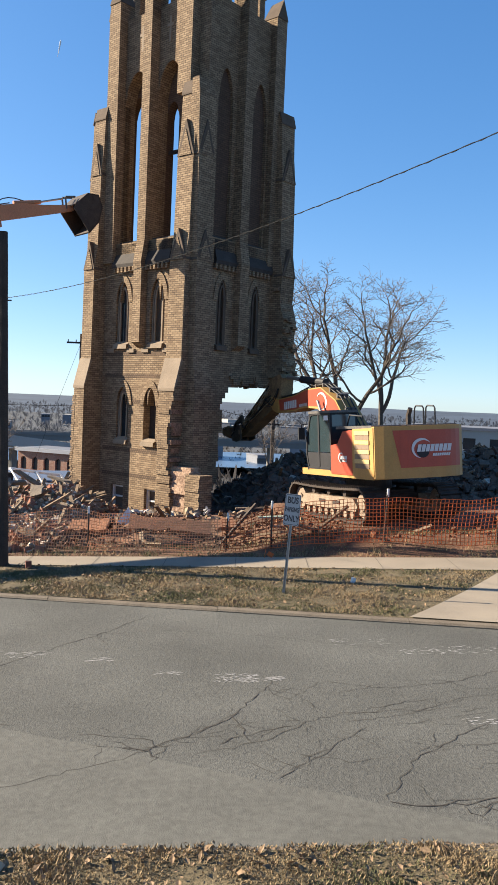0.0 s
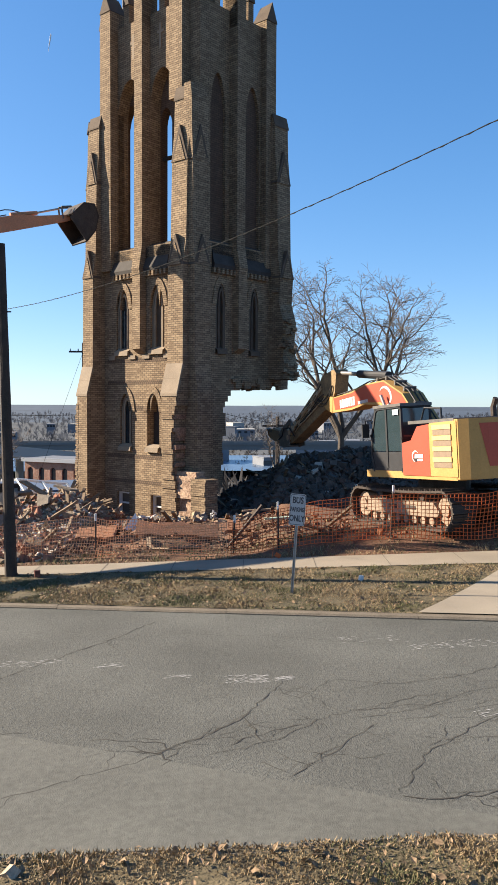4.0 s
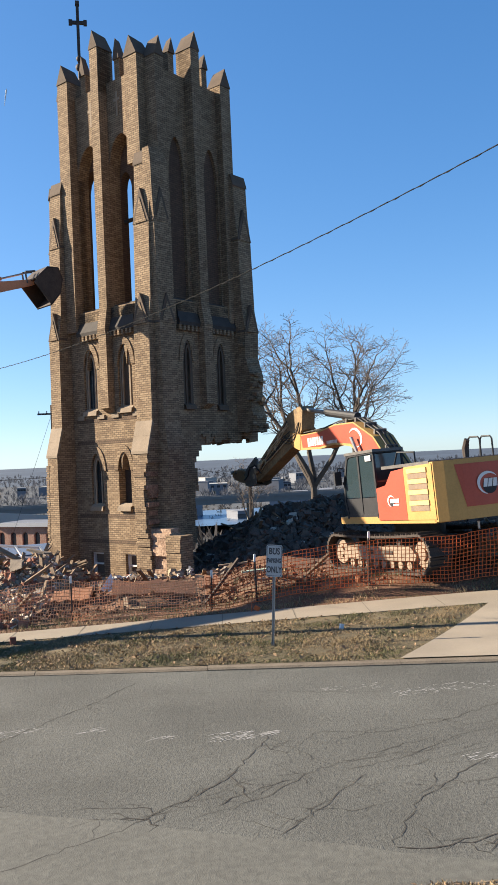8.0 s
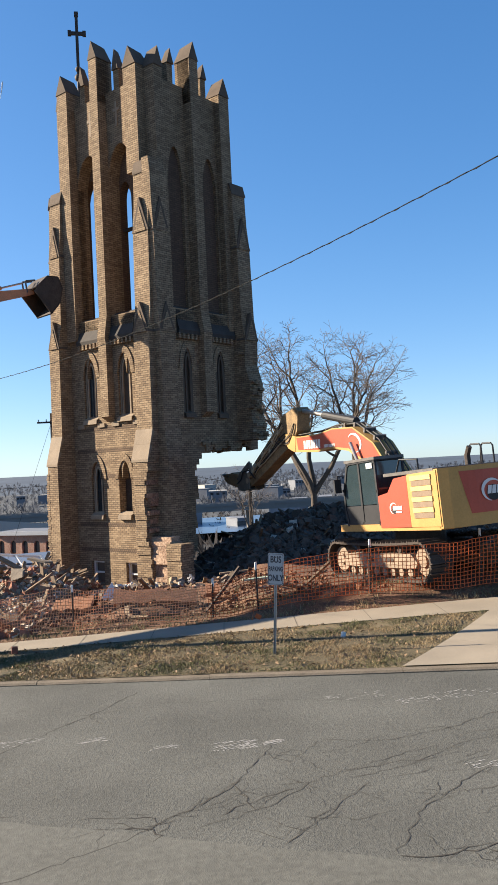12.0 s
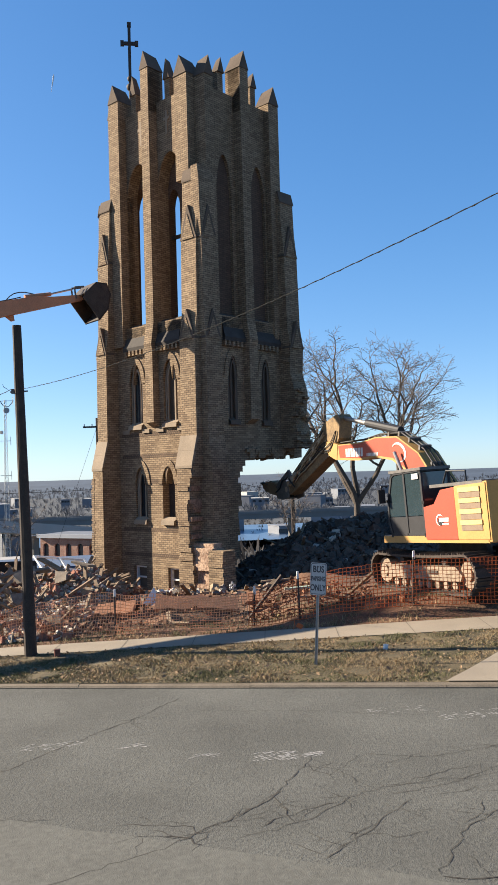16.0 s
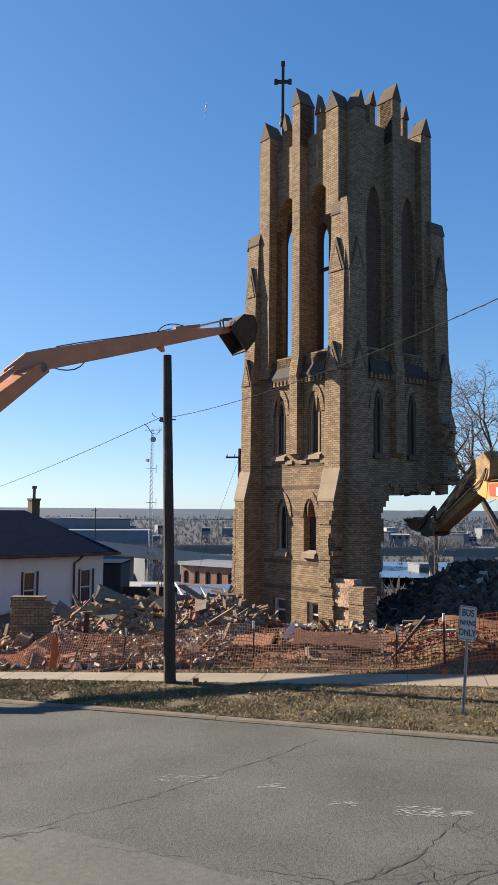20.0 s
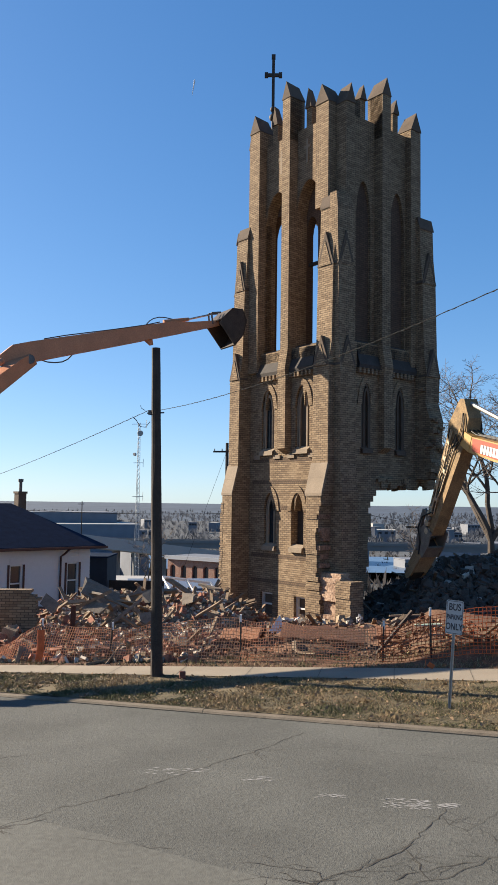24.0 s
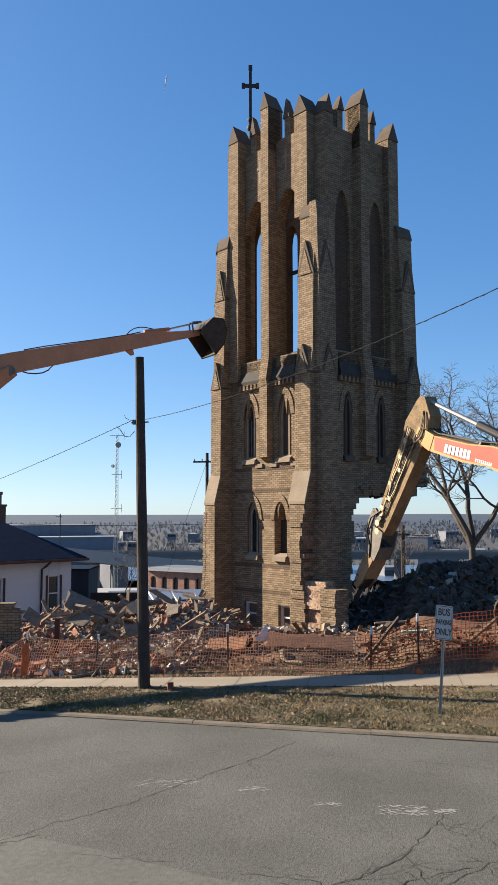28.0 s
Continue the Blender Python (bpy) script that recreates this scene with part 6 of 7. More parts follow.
box(bm, -0.24, 0.24, -0.14, 0.14, -0.012, 0.012)
ob = part("plywood_offcut", bm, mat("raw_plywood", (0.36, 0.24, 0.14), 0.85, var=0.2, scale=7))
ob.matrix_basis = pose(2.2, 33.2, 1.42, 62, 4, 8)
tagged(ob, "pale plywood offcut lying on the masonry bank", "board")

# boards, panels and trim thrown on the heap
GREY_WOOD = mat("weathered_boards", (0.154, 0.127, 0.100), 0.9, var=0.35, scale=6, bump=0.4)
rnd = random.Random(77)
for i in range(17):
    x = rnd.uniform(-10.9, -7.4) if i < 12 else rnd.uniform(-7.4, -5.4)
    y = rnd.uniform(23.3, 26.2)
    l, w, t = rnd.uniform(0.5, 1.25), rnd.uniform(0.04, 0.1), rnd.uniform(0.02, 0.05)
    bm = bmesh.new()
    prism(bm, [(-l / 2, -w, -t), (l / 2 - rnd.uniform(0, 0.25), -w, -t), (l / 2, w, -t), (-l / 2 + rnd.uniform(0, 0.2), w, -t)], (0, 0, 2 * t))
    ob = part("broken_board", bm, GREY_WOOD if i % 4 else CHUNK[3])
    ob.matrix_basis = pose(x, y, ground(x, y) + 0.72 + 0.16 * (y - 23.3) + rnd.uniform(-0.1, 0.2), rnd.uniform(-50, 50), rnd.uniform(-42, 30), rnd.uniform(-70, 70))
    tagged(ob, "splintered grey board thrown on the rubble", "board", "boards on the heap")
for x, y, z, l, w, rx, ry, rz in ((-9.2, 24.6, 1.05, 1.7, 1.0, 48, 24, 6), (-8.9, 23.6, 0.75, 1.1, 0.6, 55, 10, -20), (-7.5, 24.8, 1.1, 0.9, 0.7, 40, -20, 30), (-10.3, 23.6, 0.9, 0.9, 0.5, 50, 30, 10), (-6.3, 24.2, 0.8, 0.7, 0.45, 60, -14, -25), (-7.2, 23.2, 0.5, 0.6, 0.5, 65, 8, 15)):
    bm = bmesh.new()
    l, w = l * 0.62, w * 0.62
    box(bm, -l / 2, l / 2, -w / 2, w / 2, -0.04, 0.04)
    for v in bm.verts:
        v.co += Vector((rnd.uniform(-.12, .12), rnd.uniform(-.12, .12), 0))
    soften(bm, 0.012)
    ob = part("broken_slab", bm, GREY_WOOD)
    ob.matrix_basis = pose(x, y, ground(x, y) + z, rx, ry, rz)
    tagged(ob, "broken grey slab tilted on the rubble", "slab", "slabs in the rubble")
bm = bmesh.new()
box(bm, -0.62, 0.62, -0.07, 0.07, -0.05, 0.05)
soften(bm, 0.03)
ob = part("white_trim_board", bm, WHITE)
ob.matrix_basis = pose(-7.7, 26.2, ground(-7.7, 26.2) + 1.25, 15, -9, -8)
tagged(ob, "white trim board lying on top of the rubble", "board")
bm = bmesh.new()
box(bm, -0.06, 0.06, -0.05, 0.05, -0.2, 0.75)
ob = part("brown_post", bm, mat("dark_red_wood", (0.085, 0.035, 0.023), 0.9, var=0.3, scale=6))
ob.matrix_basis = pose(-8.9, 21.9, ground(-8.9, 21.9) + 0.3, 3, 2, 10)
tagged(ob, "dark red-brown wooden post standing in the rubble", "post")
# weeds on the clay bank
blades("bank_weeds", 7000, lambda r: (r.uniform(-4.5, 9.5), 19.2 + abs(r.gauss(0, 0.55))), 0.12, 12, "thin dry straw on the soil")

# torn sheeting, chunks by the stump, a pale board
SHEETING = mat("torn_sheeting", (0.477, 0.462, 0.439), 0.6, var=0.12, scale=9, bump=0.3)
for i, (x, y, r) in enumerate(((-3.55, 25.6, 0.15), (-3.2, 25.9, 0.1), (-1.3, 25.2, 0.07))):
    bm = bmesh.new()
    for j in range(5):
        lump(bm, (0.12 * (j - 2) * r / 0.2, 0.03 * (j % 2), 0.06 + 0.08 * ((j * 7) % 3)), r * 0.7, 510 + i * 9 + j, 0, 0.45)
    ob = part("torn_sheeting", bm, SHEETING)
    ob.matrix_basis = pose(x, y, ground(x, y) + 0.05, 0, 0, 20 * i)
    tagged(ob, "crumpled white plastic sheeting on the soil", "sheeting", "torn sheeting")
rnd = random.Random(64)
for i in range(46):
    x, y = rnd.gauss(-1.7, 0.55), rnd.gauss(26.9, 0.35)
    bm = bmesh.new()
    if i % 3:
        box(bm, -0.1, 0.1, -0.048, 0.048, -0.03, 0.03)
    else:
        lump(bm, (0, 0, 0), rnd.uniform(0.1, 0.2), 700 + i, 0, 0.7)
    bm.normal_update()
    ob = part("broken_brick", bm, CHUNK[(0, 1, 4, 0, 2)[i % 5]])
    ob.matrix_basis = pose(x, y, ground(x, y) + 0.06 + 0.3 * max(0, 1 - math.hypot(x + 1.7, y - 26.9)) * rnd.random(), rnd.uniform(-30, 30), rnd.uniform(-30, 30), rnd.uniform(0, 360))
    tagged(ob, "broken brick fallen from the tower's corner", "brick", "bricks by the stump")
bm = bmesh.new()
box(bm, -0.32, 0.32, -0.05, 0.05, 0, 0.04)
soften(bm, 0.008)
ob = part("pale_green_board", bm, mat("pale_green_paint", (0.323, 0.400, 0.323), 0.7, var=0.15, scale=6))
ob.matrix_basis = pose(0.55, 20.9, ground(0.55, 20.9) + 0.34, 5, -3, 6)
tagged(ob, "pale green painted board on the soil", "board")
bm = bmesh.new()
box(bm, -0.75, 0.75, -0.07, 0.07, -0.03, 0.03)
soften(bm, 0.01)
ob = part("leaning_plank", bm, POLE_WOOD)
ob.matrix_basis = pose(-0.3, 20.5, ground(-0.3, 20.5) + 0.35, 0, -50, 12)
tagged(ob, "dark plank sticking out of the dug soil", "plank")

# ---- the long-reach excavator whose bucket steadies the tower ----
reach = thing("long_reach_excavator", None, "orange long-reach excavator with its bucket against the tower", "excavator")
RF = Vector((-16.0, 16.5, 1.6))        # boom foot on the carrier
RB = Vector((-12.9, 16.65, 2.2))       # lower bend of the boom
RK = Vector((-13.14, 18.98, 4.02))        # bend of the boom
RE = Vector((-11.84, 24.8, 7.92))      # elbow
RT = Vector((-6.76, 29.2, 9.92))       # bucket pin


def beam(bm, a, b, stations, up=Vector((0, 0, 1))):
    """A box girder from a to b. stations: (fraction along, low, high, half width)."""
    d = (b - a).normalized()
    side = d.cross(up).normalized()
    top = side.cross(d)
    rings = []
    for f, lo, hi, w in stations:
        c = a.lerp(b, f)
        rings.append([bm.verts.new(c + side * s * w + top * h) for s, h in ((-1, lo), (1, lo), (1, hi), (-1, hi))])
    bm.faces.new(rings[0][::-1])
    bm.faces.new(rings[-1])
    for p, q in zip(rings, rings[1:]):
        for i in range(4):
            bm.faces.new((p[i], p[(i + 1) % 4], q[(i + 1) % 4], q[i]))
    return top


bm = bmesh.new()
top = beam(bm, RE, RT, [(-0.17, -0.02, 0.16, 0.16), (-0.055, 0.02, 0.56, 0.2), (0.03, -0.08, 0.56, 0.2), (0.5, -0.1, 0.42, 0.2), (0.76, -0.1, 0.36, 0.18), (0.86, -0.1, 0.22, 0.16), (1.02, -0.1, 0.1, 0.13)])
soften(bm, 0.02)
part("stick", bm, ORANGE, reach, "long faded orange stick")
bm = bmesh.new()
top2 = beam(bm, RK, RE, [(-0.02, -0.27, 0.28, 0.22), (0.5, -0.26, 0.3, 0.24), (0.93, -0.2, 0.26, 0.22), (1.02, -0.2, 0.2, 0.2)])
soften(bm, 0.02)
part("boom", bm, ORANGE, reach, "long faded orange boom")
bm = bmesh.new()
beam(bm, RB, RK, [(-0.03, -0.16, 0.16, 0.18), (0.5, -0.26, 0.26, 0.21), (1.05, -0.27, 0.28, 0.22)])
soften(bm, 0.02)
part("boom_foot", bm, ORANGE, reach, "lower piece of the bent boom")
bm = bmesh.new()
beam(bm, RF, RB, [(-0.03, -0.15, 0.15, 0.18), (0.5, -0.18, 0.18, 0.18), (1.04, -0.17, 0.17, 0.18)])
soften(bm, 0.02)
part("boom_root", bm, ORANGE, reach)
bm = bmesh.new()
tube(bm, RK.lerp(RE, 0.2) + top2 * 0.42, RK.lerp(RE, 0.84) + top2 * 0.5, 0.09, n=10)
part("stick_cylinder", bm, ORANGE, reach)
bm = bmesh.new()
tube(bm, RK.lerp(RE, 0.84) + top2 * 0.5, RE.lerp(RT, -0.15) + top * 0.1, 0.06, n=8)
part("cylinder_rod", bm, CHROME, reach)
bm = bmesh.new()
tube(bm, RE.lerp(RT, 0.72) + top * 0.42, RE.lerp(RT, 0.86) + top * 0.34, 0.07, n=8)
part("bucket_cylinder", bm, ORANGE, reach)
bm = bmesh.new()
tube(bm, RE.lerp(RT, 0.86) + top * 0.34, RE.lerp(RT, 0.985) + top * 0.36, 0.035, n=8)
part("cylinder_rod", bm, CHROME, reach)
bm = bmesh.new()
d = (RT - RE).normalized()
for s in (-0.12, 0.12):
    sd = d.cross(Vector((0, 0, 1))).normalized() * s
    tube(bm, RT - d * 0.12 + sd, RT - d * 0.06 + top * 0.4 + sd, 0.035, n=6)
    tube(bm, RT - d * 0.06 + top * 0.4 + sd, RT + d * 0.32 + top * 0.36 + sd, 0.035, n=6)
part("bucket_linkage", bm, STEEL, reach)
bm = bmesh.new()
hose(bm, [RE.lerp(RT, f) + top * h for f, h in ((0.1, 0.58), (0.2, 0.57), (0.45, 0.47), (0.62, 0.42), (0.7, 0.43))], 0.018)
hose(bm, [RE.lerp(RT, f) + top * h + d.cross(top) * -0.25 for f, h in ((0.185, 0.58), (0.2, 0.46), (0.22, 0.34), (0.235, 0.2), (0.238, 0.06), (0.225, -0.08), (0.2, -0.19), (0.17, -0.24), (0.135, -0.22), (0.1, -0.15), (0.06, 0.0), (0.02, 0.1))], 0.022)
hose(bm, [RE.lerp(RT, f) + top * h + d.cross(top) * -0.27 for f, h in ((0.235, 0.16), (0.17, 0.1), (0.1, 0.22), (0.05, 0.24), (0.01, 0.1))], 0.024)
hose(bm, [RE.lerp(RT, f) + top * h for f, h in ((0.62, 0.42), (0.645, 0.53), (0.67, 0.59), (0.7, 0.6), (0.73, 0.56), (0.76, 0.48), (0.78, 0.42))], 0.018)
part("hydraulic_hose", bm, RUBBER, reach)
bm = bmesh.new()
tube(bm, RE + d.cross(top) * 0.3, RE - d.cross(top) * 0.3, 0.15, n=12)
part("elbow_pin", bm, STEEL, reach)
bm = bmesh.new()
c = RE.lerp(RT, 0.62)
prism(bm, [c + d * a + top * b - d.cross(top) * 0.05 for a, b in ((-0.2, -0.08), (0.1, -0.08), (0.08, -0.3), (-0.02, -0.3))], d.cross(top) * 0.1)
part("lug", bm, ORANGE, reach)
# bucket: a curved shell with cheeks, mouth turned down and outwards
side = d.cross(Vector((0, 0, 1))).normalized()
shell = [(0.0, 0.1), (0.5, 0.42), (0.95, 0.3), (1.12, -0.15), (1.0, -0.65), (0.62, -0.98)]
bm = bmesh.new()
HW = 0.52
for (a0, b0), (a1, b1) in zip(shell, shell[1:]):
    A, B = RT + d * a0 + Vector((0, 0, b0)), RT + d * a1 + Vector((0, 0, b1))
    nrm = (B - A).cross(side).normalized() * 0.05
    prism(bm, [A - side * HW, B - side * HW, B - side * HW + nrm, A - side * HW + nrm], side * 2 * HW)
part("bucket_shell", bm, RUSTY, reach, "dark worn digging bucket")
for s in (-HW, HW - 0.03):
    bm = bmesh.new()
    prism(bm, [RT + d * a + Vector((0, 0, b)) + side * s for a, b in [(-0.05, -0.02)] + shell[1:]], side * 0.03)
    part("bucket_cheek", bm, RUSTY, reach)
# its carrier, which stands beyond the picture's edge on the street
q = pose(-17.8, 14.9, ground(-17.8, 14.9), 0, 0, 13)
for nm, mt, b in (("turntable", ORANGE, (-3.0, 2.5, -1.3, 1.3, 1.1, 1.5)), ("engine_housing", ORANGE, (-3.0, -0.4, -1.3, 1.3, 1.5, 2.5)), ("cab", BLACK, (0.0, 1.6, 0.4, 1.3, 1.5, 3.0)), ("crawler", RUSTY, (-2.2, 2.2, -1.6, -1.0, 0.02, 1.0)), ("crawler", RUSTY, (-2.2, 2.2, 1.0, 1.6, 0.02, 1.0)), ("undercarriage", RUSTY, (-0.9, 0.9, -1.0, 1.0, 0.45, 1.1))):
    bm = bmesh.new()
    box(bm, *b, q)
    soften(bm, 0.12 if nm != "crawler" else 0.4, 3)
    part(nm, bm, mt, reach)

# ---- bare trees ----
TWIG = mat("twig_bark", (0.12, 0.096, 0.08), 0.95, var=0.3, scale=6)


def bare_tree(name, m, height, seed, label, stems=((0.0, 0.2),), fork=0.3, trunk=0.25, spread=1.0, levels=4, tip=0.0085):
    """A leafless tree: stems that part at the fork, limbs that sweep out and up, fine twigs at their ends.
    stems: (sideways lean, lean in depth) of each."""
    rnd = random.Random(seed)
    tree = thing(name, m, label, "tree")
    wood, twigs = bmesh.new(), bmesh.new()

    def line(p, d, length, r, level, n, up, wander):
        pts, rads, ways = [p], [r], [d]
        bend = rnd.uniform(0, math.tau)
        for i in range(n):
            d = (d + Vector((wander * math.sin(i * 1.4 + bend) + rnd.gauss(0, wander * 0.5), rnd.gauss(0, wander), up + rnd.gauss(0, wander * 0.4)))).normalized()
            p = p + d * length / n
            pts.append(p)
            ways.append(d)
            rads.append(max(tip, r * (1 - 0.55 * (i + 1) / n)))
        for a, b, ra, rb in zip(pts, pts[1:], rads, rads[1:]):
            tube(wood if level < 3 else twigs, a, b, ra, rb, n=9 if level < 2 else 5 if level < 4 else 3, caps=False)
        return pts, rads, ways

    def shoots(pts, rads, ways, length, level):
        """Side shoots, alternating, along the outer part; the end forks."""
        n = len(pts) - 1
        count = (0, 6, 6, 6, 4)[level]
        turn = rnd.uniform(0, math.tau)
        for j in range(count):
            at = n if j >= count - 2 else max(1, round(n * (0.32 + 0.6 * (j + 0.5) / (count - 1.5))))
            w = ways[at]
            turn += 2.4 + rnd.uniform(-0.5, 0.5)
            ax = w.orthogonal().normalized()
            ax.rotate(Matrix.Rotation(turn, 3, w))
            nd = w.copy()
            nd.rotate(Matrix.Rotation(rnd.uniform(0.35, 0.6) if at == n else rnd.uniform(0.7, 1.05), 3, ax))
            if level > 1:       # outer shoots spread level
                nd = Vector((nd.x * 1.2, nd.y, nd.z * 0.75 + 0.1)).normalized()
            else:
                nd = Vector((nd.x * 1.1, nd.y, abs(nd.z) * 0.8 + 0.25)).normalized()
            size = length * (0.0, 0.38, 0.44, 0.46, 0.5)[level] * rnd.uniform(0.75, 1.2) * (spread if level == 1 else 1.0)
            got = line(pts[at], nd, size, max(tip, rads[at] * (0.85 if at == n else 0.66)), level + 1, (0, 7, 6, 5, 3, 2)[level + 1], (0, 0, 0.07, 0.04, 0.02, 0.0)[level + 1], 0.2)
            if level < levels:
                shoots(*got, size, level + 1)

    foot = line(Vector((0, 0, -0.3)), Vector((0, 0, 1)), height * fork, trunk / 0.72, 0, 6, 0.05, 0.03)
    for lean, deep in stems:
        length = height * (1 - fork) * rnd.uniform(0.78, 0.9)
        got = line(foot[0][-1], Vector((lean, deep, 1)).normalized(), length, trunk * 0.6, 1, 10, 0.05, 0.13)
        shoots(*got, length, 1)
    high = max(v.co.z for v in twigs.verts)
    for bm in (wood, twigs):        # grown to its full height
        for v in bm.verts:
            v.co.z *= height / high
    part("trunk", wood, BARK, tree)
    part("crown", twigs, TWIG, tree, "bare winter twigs")
    return tree


bare_tree("bare_tree", pose(4.65, 45.5, ground(4.65, 45.5)), 14.0, 12, "tall bare winter tree with forking limbs", ((-0.42, 0.1), (-0.1, -0.15), (0.12, 0.15), (0.3, -0.1)), 0.36, 0.26)
bare_tree("bare_tree", pose(7.05, 46.2, ground(7.05, 46.2)), 13.3, 31, "tall bare winter tree behind the rubble bank", ((-0.16, -0.1), (0.08, 0.12), (0.3, -0.1)), 0.48, 0.2, 0.95)
bare_tree("sapling", pose(-15.8, 51.0, ground(-15.8, 51)), 5.5, 5, "thin bare sapling by the low buildings", ((-0.2, 0.1), (0.2, -0.1)), 0.3, 0.07, 1.0, 3)
bare_tree("sapling", pose(1.2, 58.0, ground(1.2, 58)), 6.5, 8, "thin bare sapling down the slope", ((-0.2, 0.1), (0.2, -0.1)), 0.3, 0.08, 1.0, 3)

# ---- the white house ----
BROWN_TRIM = mat("brown_trim_paint", (0.075, 0.036, 0.028), 0.7, var=0.2, scale=4)
H0 = Vector((-14.92, 38.75, 0))
HM = Matrix.Translation((H0.x, H0.y, ground(H0.x, H0.y) - 0.1)) @ Matrix.Rotation(radians(54), 4, "Z")
house = thing("house", HM, "white clapboard house with a dark hipped roof", "house")
EAVE = 1.33 - (ground(H0.x, H0.y) - 0.1)
L, Wd = 11.0, 8.5           # along the seen wall (-x), and back (+y)
WINS = [(-0.95, 0.32), (-3.9, 0.32), (-7.75, 0.32)]
bm = bmesh.new()
cuts = [0.0]
for c, hw in WINS:
    cuts += [c + hw, c - hw]
cuts.append(-L)
for i in range(0, len(cuts) - 1, 2):
    box(bm, cuts[i + 1], cuts[i], 0, 0.2, 0, EAVE)
for c, hw in WINS:
    box(bm, c - hw, c + hw, 0, 0.2, 0, EAVE - 2.5)
    box(bm, c - hw, c + hw, 0, 0.2, EAVE - 0.8, EAVE)
box(bm, -0.2, 0.0, 0.2, Wd, 0, EAVE)
box(bm, -L, -L + 0.2, 0.2, Wd, 0, EAVE)
box(bm, -L, 0, Wd, Wd + 0.2, 0, EAVE)
part("wall", bm, SIDING, house)
z = 0.1
while z < EAVE - 0.1:         # clapboards
    for i in range(0, len(cuts) - 1, 2):
        bm = bmesh.new()
        prism(bm, [(cuts[i + 1], y, zz) for y, zz in ((0.0, z), (-0.022, z), (-0.004, z + 0.19), (0.0, z + 0.19))], (cuts[i] - cuts[i + 1], 0, 0))
        part("clapboard", bm, SIDING, house)
    z += 0.19
for c, hw in WINS:
    win = new("window")
    win.parent = house
    zt, zb = EAVE - 0.8, EAVE - 2.5
    bm = bmesh.new()
    for a in ((c - hw, c - hw + 0.07, zb, zt), (c + hw - 0.07, c + hw, zb, zt), (c - hw, c + hw, zt - 0.07, zt), (c - hw, c + hw, zb, zb + 0.08), (c - hw, c + hw, (zb + zt) / 2 - 0.03, (zb + zt) / 2 + 0.03)):
        box(bm, a[0], a[1], 0.02, 0.1, a[2], a[3])
    part("sash", bm, WHITE, win)
    bm = bmesh.new()
    box(bm, c - hw, c + hw, 0.1, 0.12, zb, zt)
    part("pane", bm, WINDOW_DARK, win)
    for s in (-1, 1):
        bm = bmesh.new()
        x = c + s * (hw + 0.06)
        box(bm, x - 0.05, x + 0.05, -0.045, -0.022, zb, zt)
        part("shutter", bm, BROWN_TRIM, win, "narrow dark side board")
    bm = bmesh.new()
    box(bm, c - hw, c + hw, -0.03, 0.0, zt + 0.02, zt + 0.28)
    part("lintel_board", bm, SIDING, win)
bm = bmesh.new()
O = 0.55
RZ = 3.28 - (ground(H0.x, H0.y) - 0.1)
e = [(-L - O, -O, EAVE), (O, -O, EAVE), (O, Wd + 0.2 + O, EAVE), (-L - O, Wd + 0.2 + O, EAVE)]
r = [(-L + 2.0, Wd / 2, RZ), (-2.0, Wd / 2, RZ)]
ev, rv = [bm.verts.new(p) for p in e], [bm.verts.new(p) for p in r]
lv = [bm.verts.new((x, y, z_ - 0.16)) for x, y, z_ in e]
bm.faces.new((ev[0], ev[1], rv[1], rv[0]))
bm.faces.new((ev[1], ev[2], rv[1]))
bm.faces.new((ev[2], ev[3], rv[0], rv[1]))
bm.faces.new((ev[3], ev[0], rv[0]))
for i in range(4):
    bm.faces.new((ev[i], lv[i], lv[(i + 1) % 4], ev[(i + 1) % 4]))
bm.faces.new(lv)
roof = part("roof", bm, SHINGLE, house, "dark shingled hipped roof")
bm = bmesh.new()
box(bm, -L - O, O + 0.05, -O - 0.1, -O, EAVE - 0.14, EAVE - 0.03)
part("gutter", bm, BROWN_TRIM, house, "red-brown gutter")
bm = bmesh.new()
hose(bm, [(-1.45, -O - 0.05, EAVE - 0.1), (-1.55, -0.3, EAVE - 0.35), (-1.65, -0.1, EAVE - 0.5), (-1.65, -0.08, 0.1)], 0.05)
part("downpipe", bm, BROWN_TRIM, house, "red-brown downpipe")
bm = bmesh.new()
box(bm, -1.72, -1.28, Wd / 2 - 0.22, Wd / 2 + 0.22, RZ - 0.6, RZ + 0.6)
box(bm, -1.76, -1.24, Wd / 2 - 0.26, Wd / 2 + 0.26, RZ + 0.5, RZ + 0.61)
bm.normal_update()
uv_metres(bm)
part("chimney", bm, STONE_DARK, house)
bm = bmesh.new()
tube(bm, (-1.5, Wd / 2, RZ + 0.5), (-1.5, Wd / 2, RZ + 1.1), 0.08, n=10)
tube(bm, (-1.5, Wd / 2, RZ + 1.1), (-1.5, Wd / 2, RZ + 1.25), 0.13, n=10)
part("flue_pipe", bm, STEEL, house)

# dark shed beside the house
SH = Matrix.Translation((-15.95, 42.3, ground(-15.95, 42.3) - 0.2)) @ Matrix.Rotation(radians(10), 4, "Z")
shed = thing("shed", SH, "dark blue-grey shed beside the house", "shed")
NAVY = mat("dark_blue_boards", (0.03, 0.034, 0.043), 0.8, var=0.25, scale=2)
bm = bmesh.new()
box(bm, -1.0, 0.62, 0, 3.0, 0, 3.5)
part("wall", bm, NAVY, shed)
bm = bmesh.new()
box(bm, -1.05, 0.67, -0.1, 3.1, 3.5, 3.58)
part("roof", bm, SHINGLE, shed)
bm = bmesh.new()
box(bm, 0.68, 3.6, 0.3, 0.45, 0, 2.3)
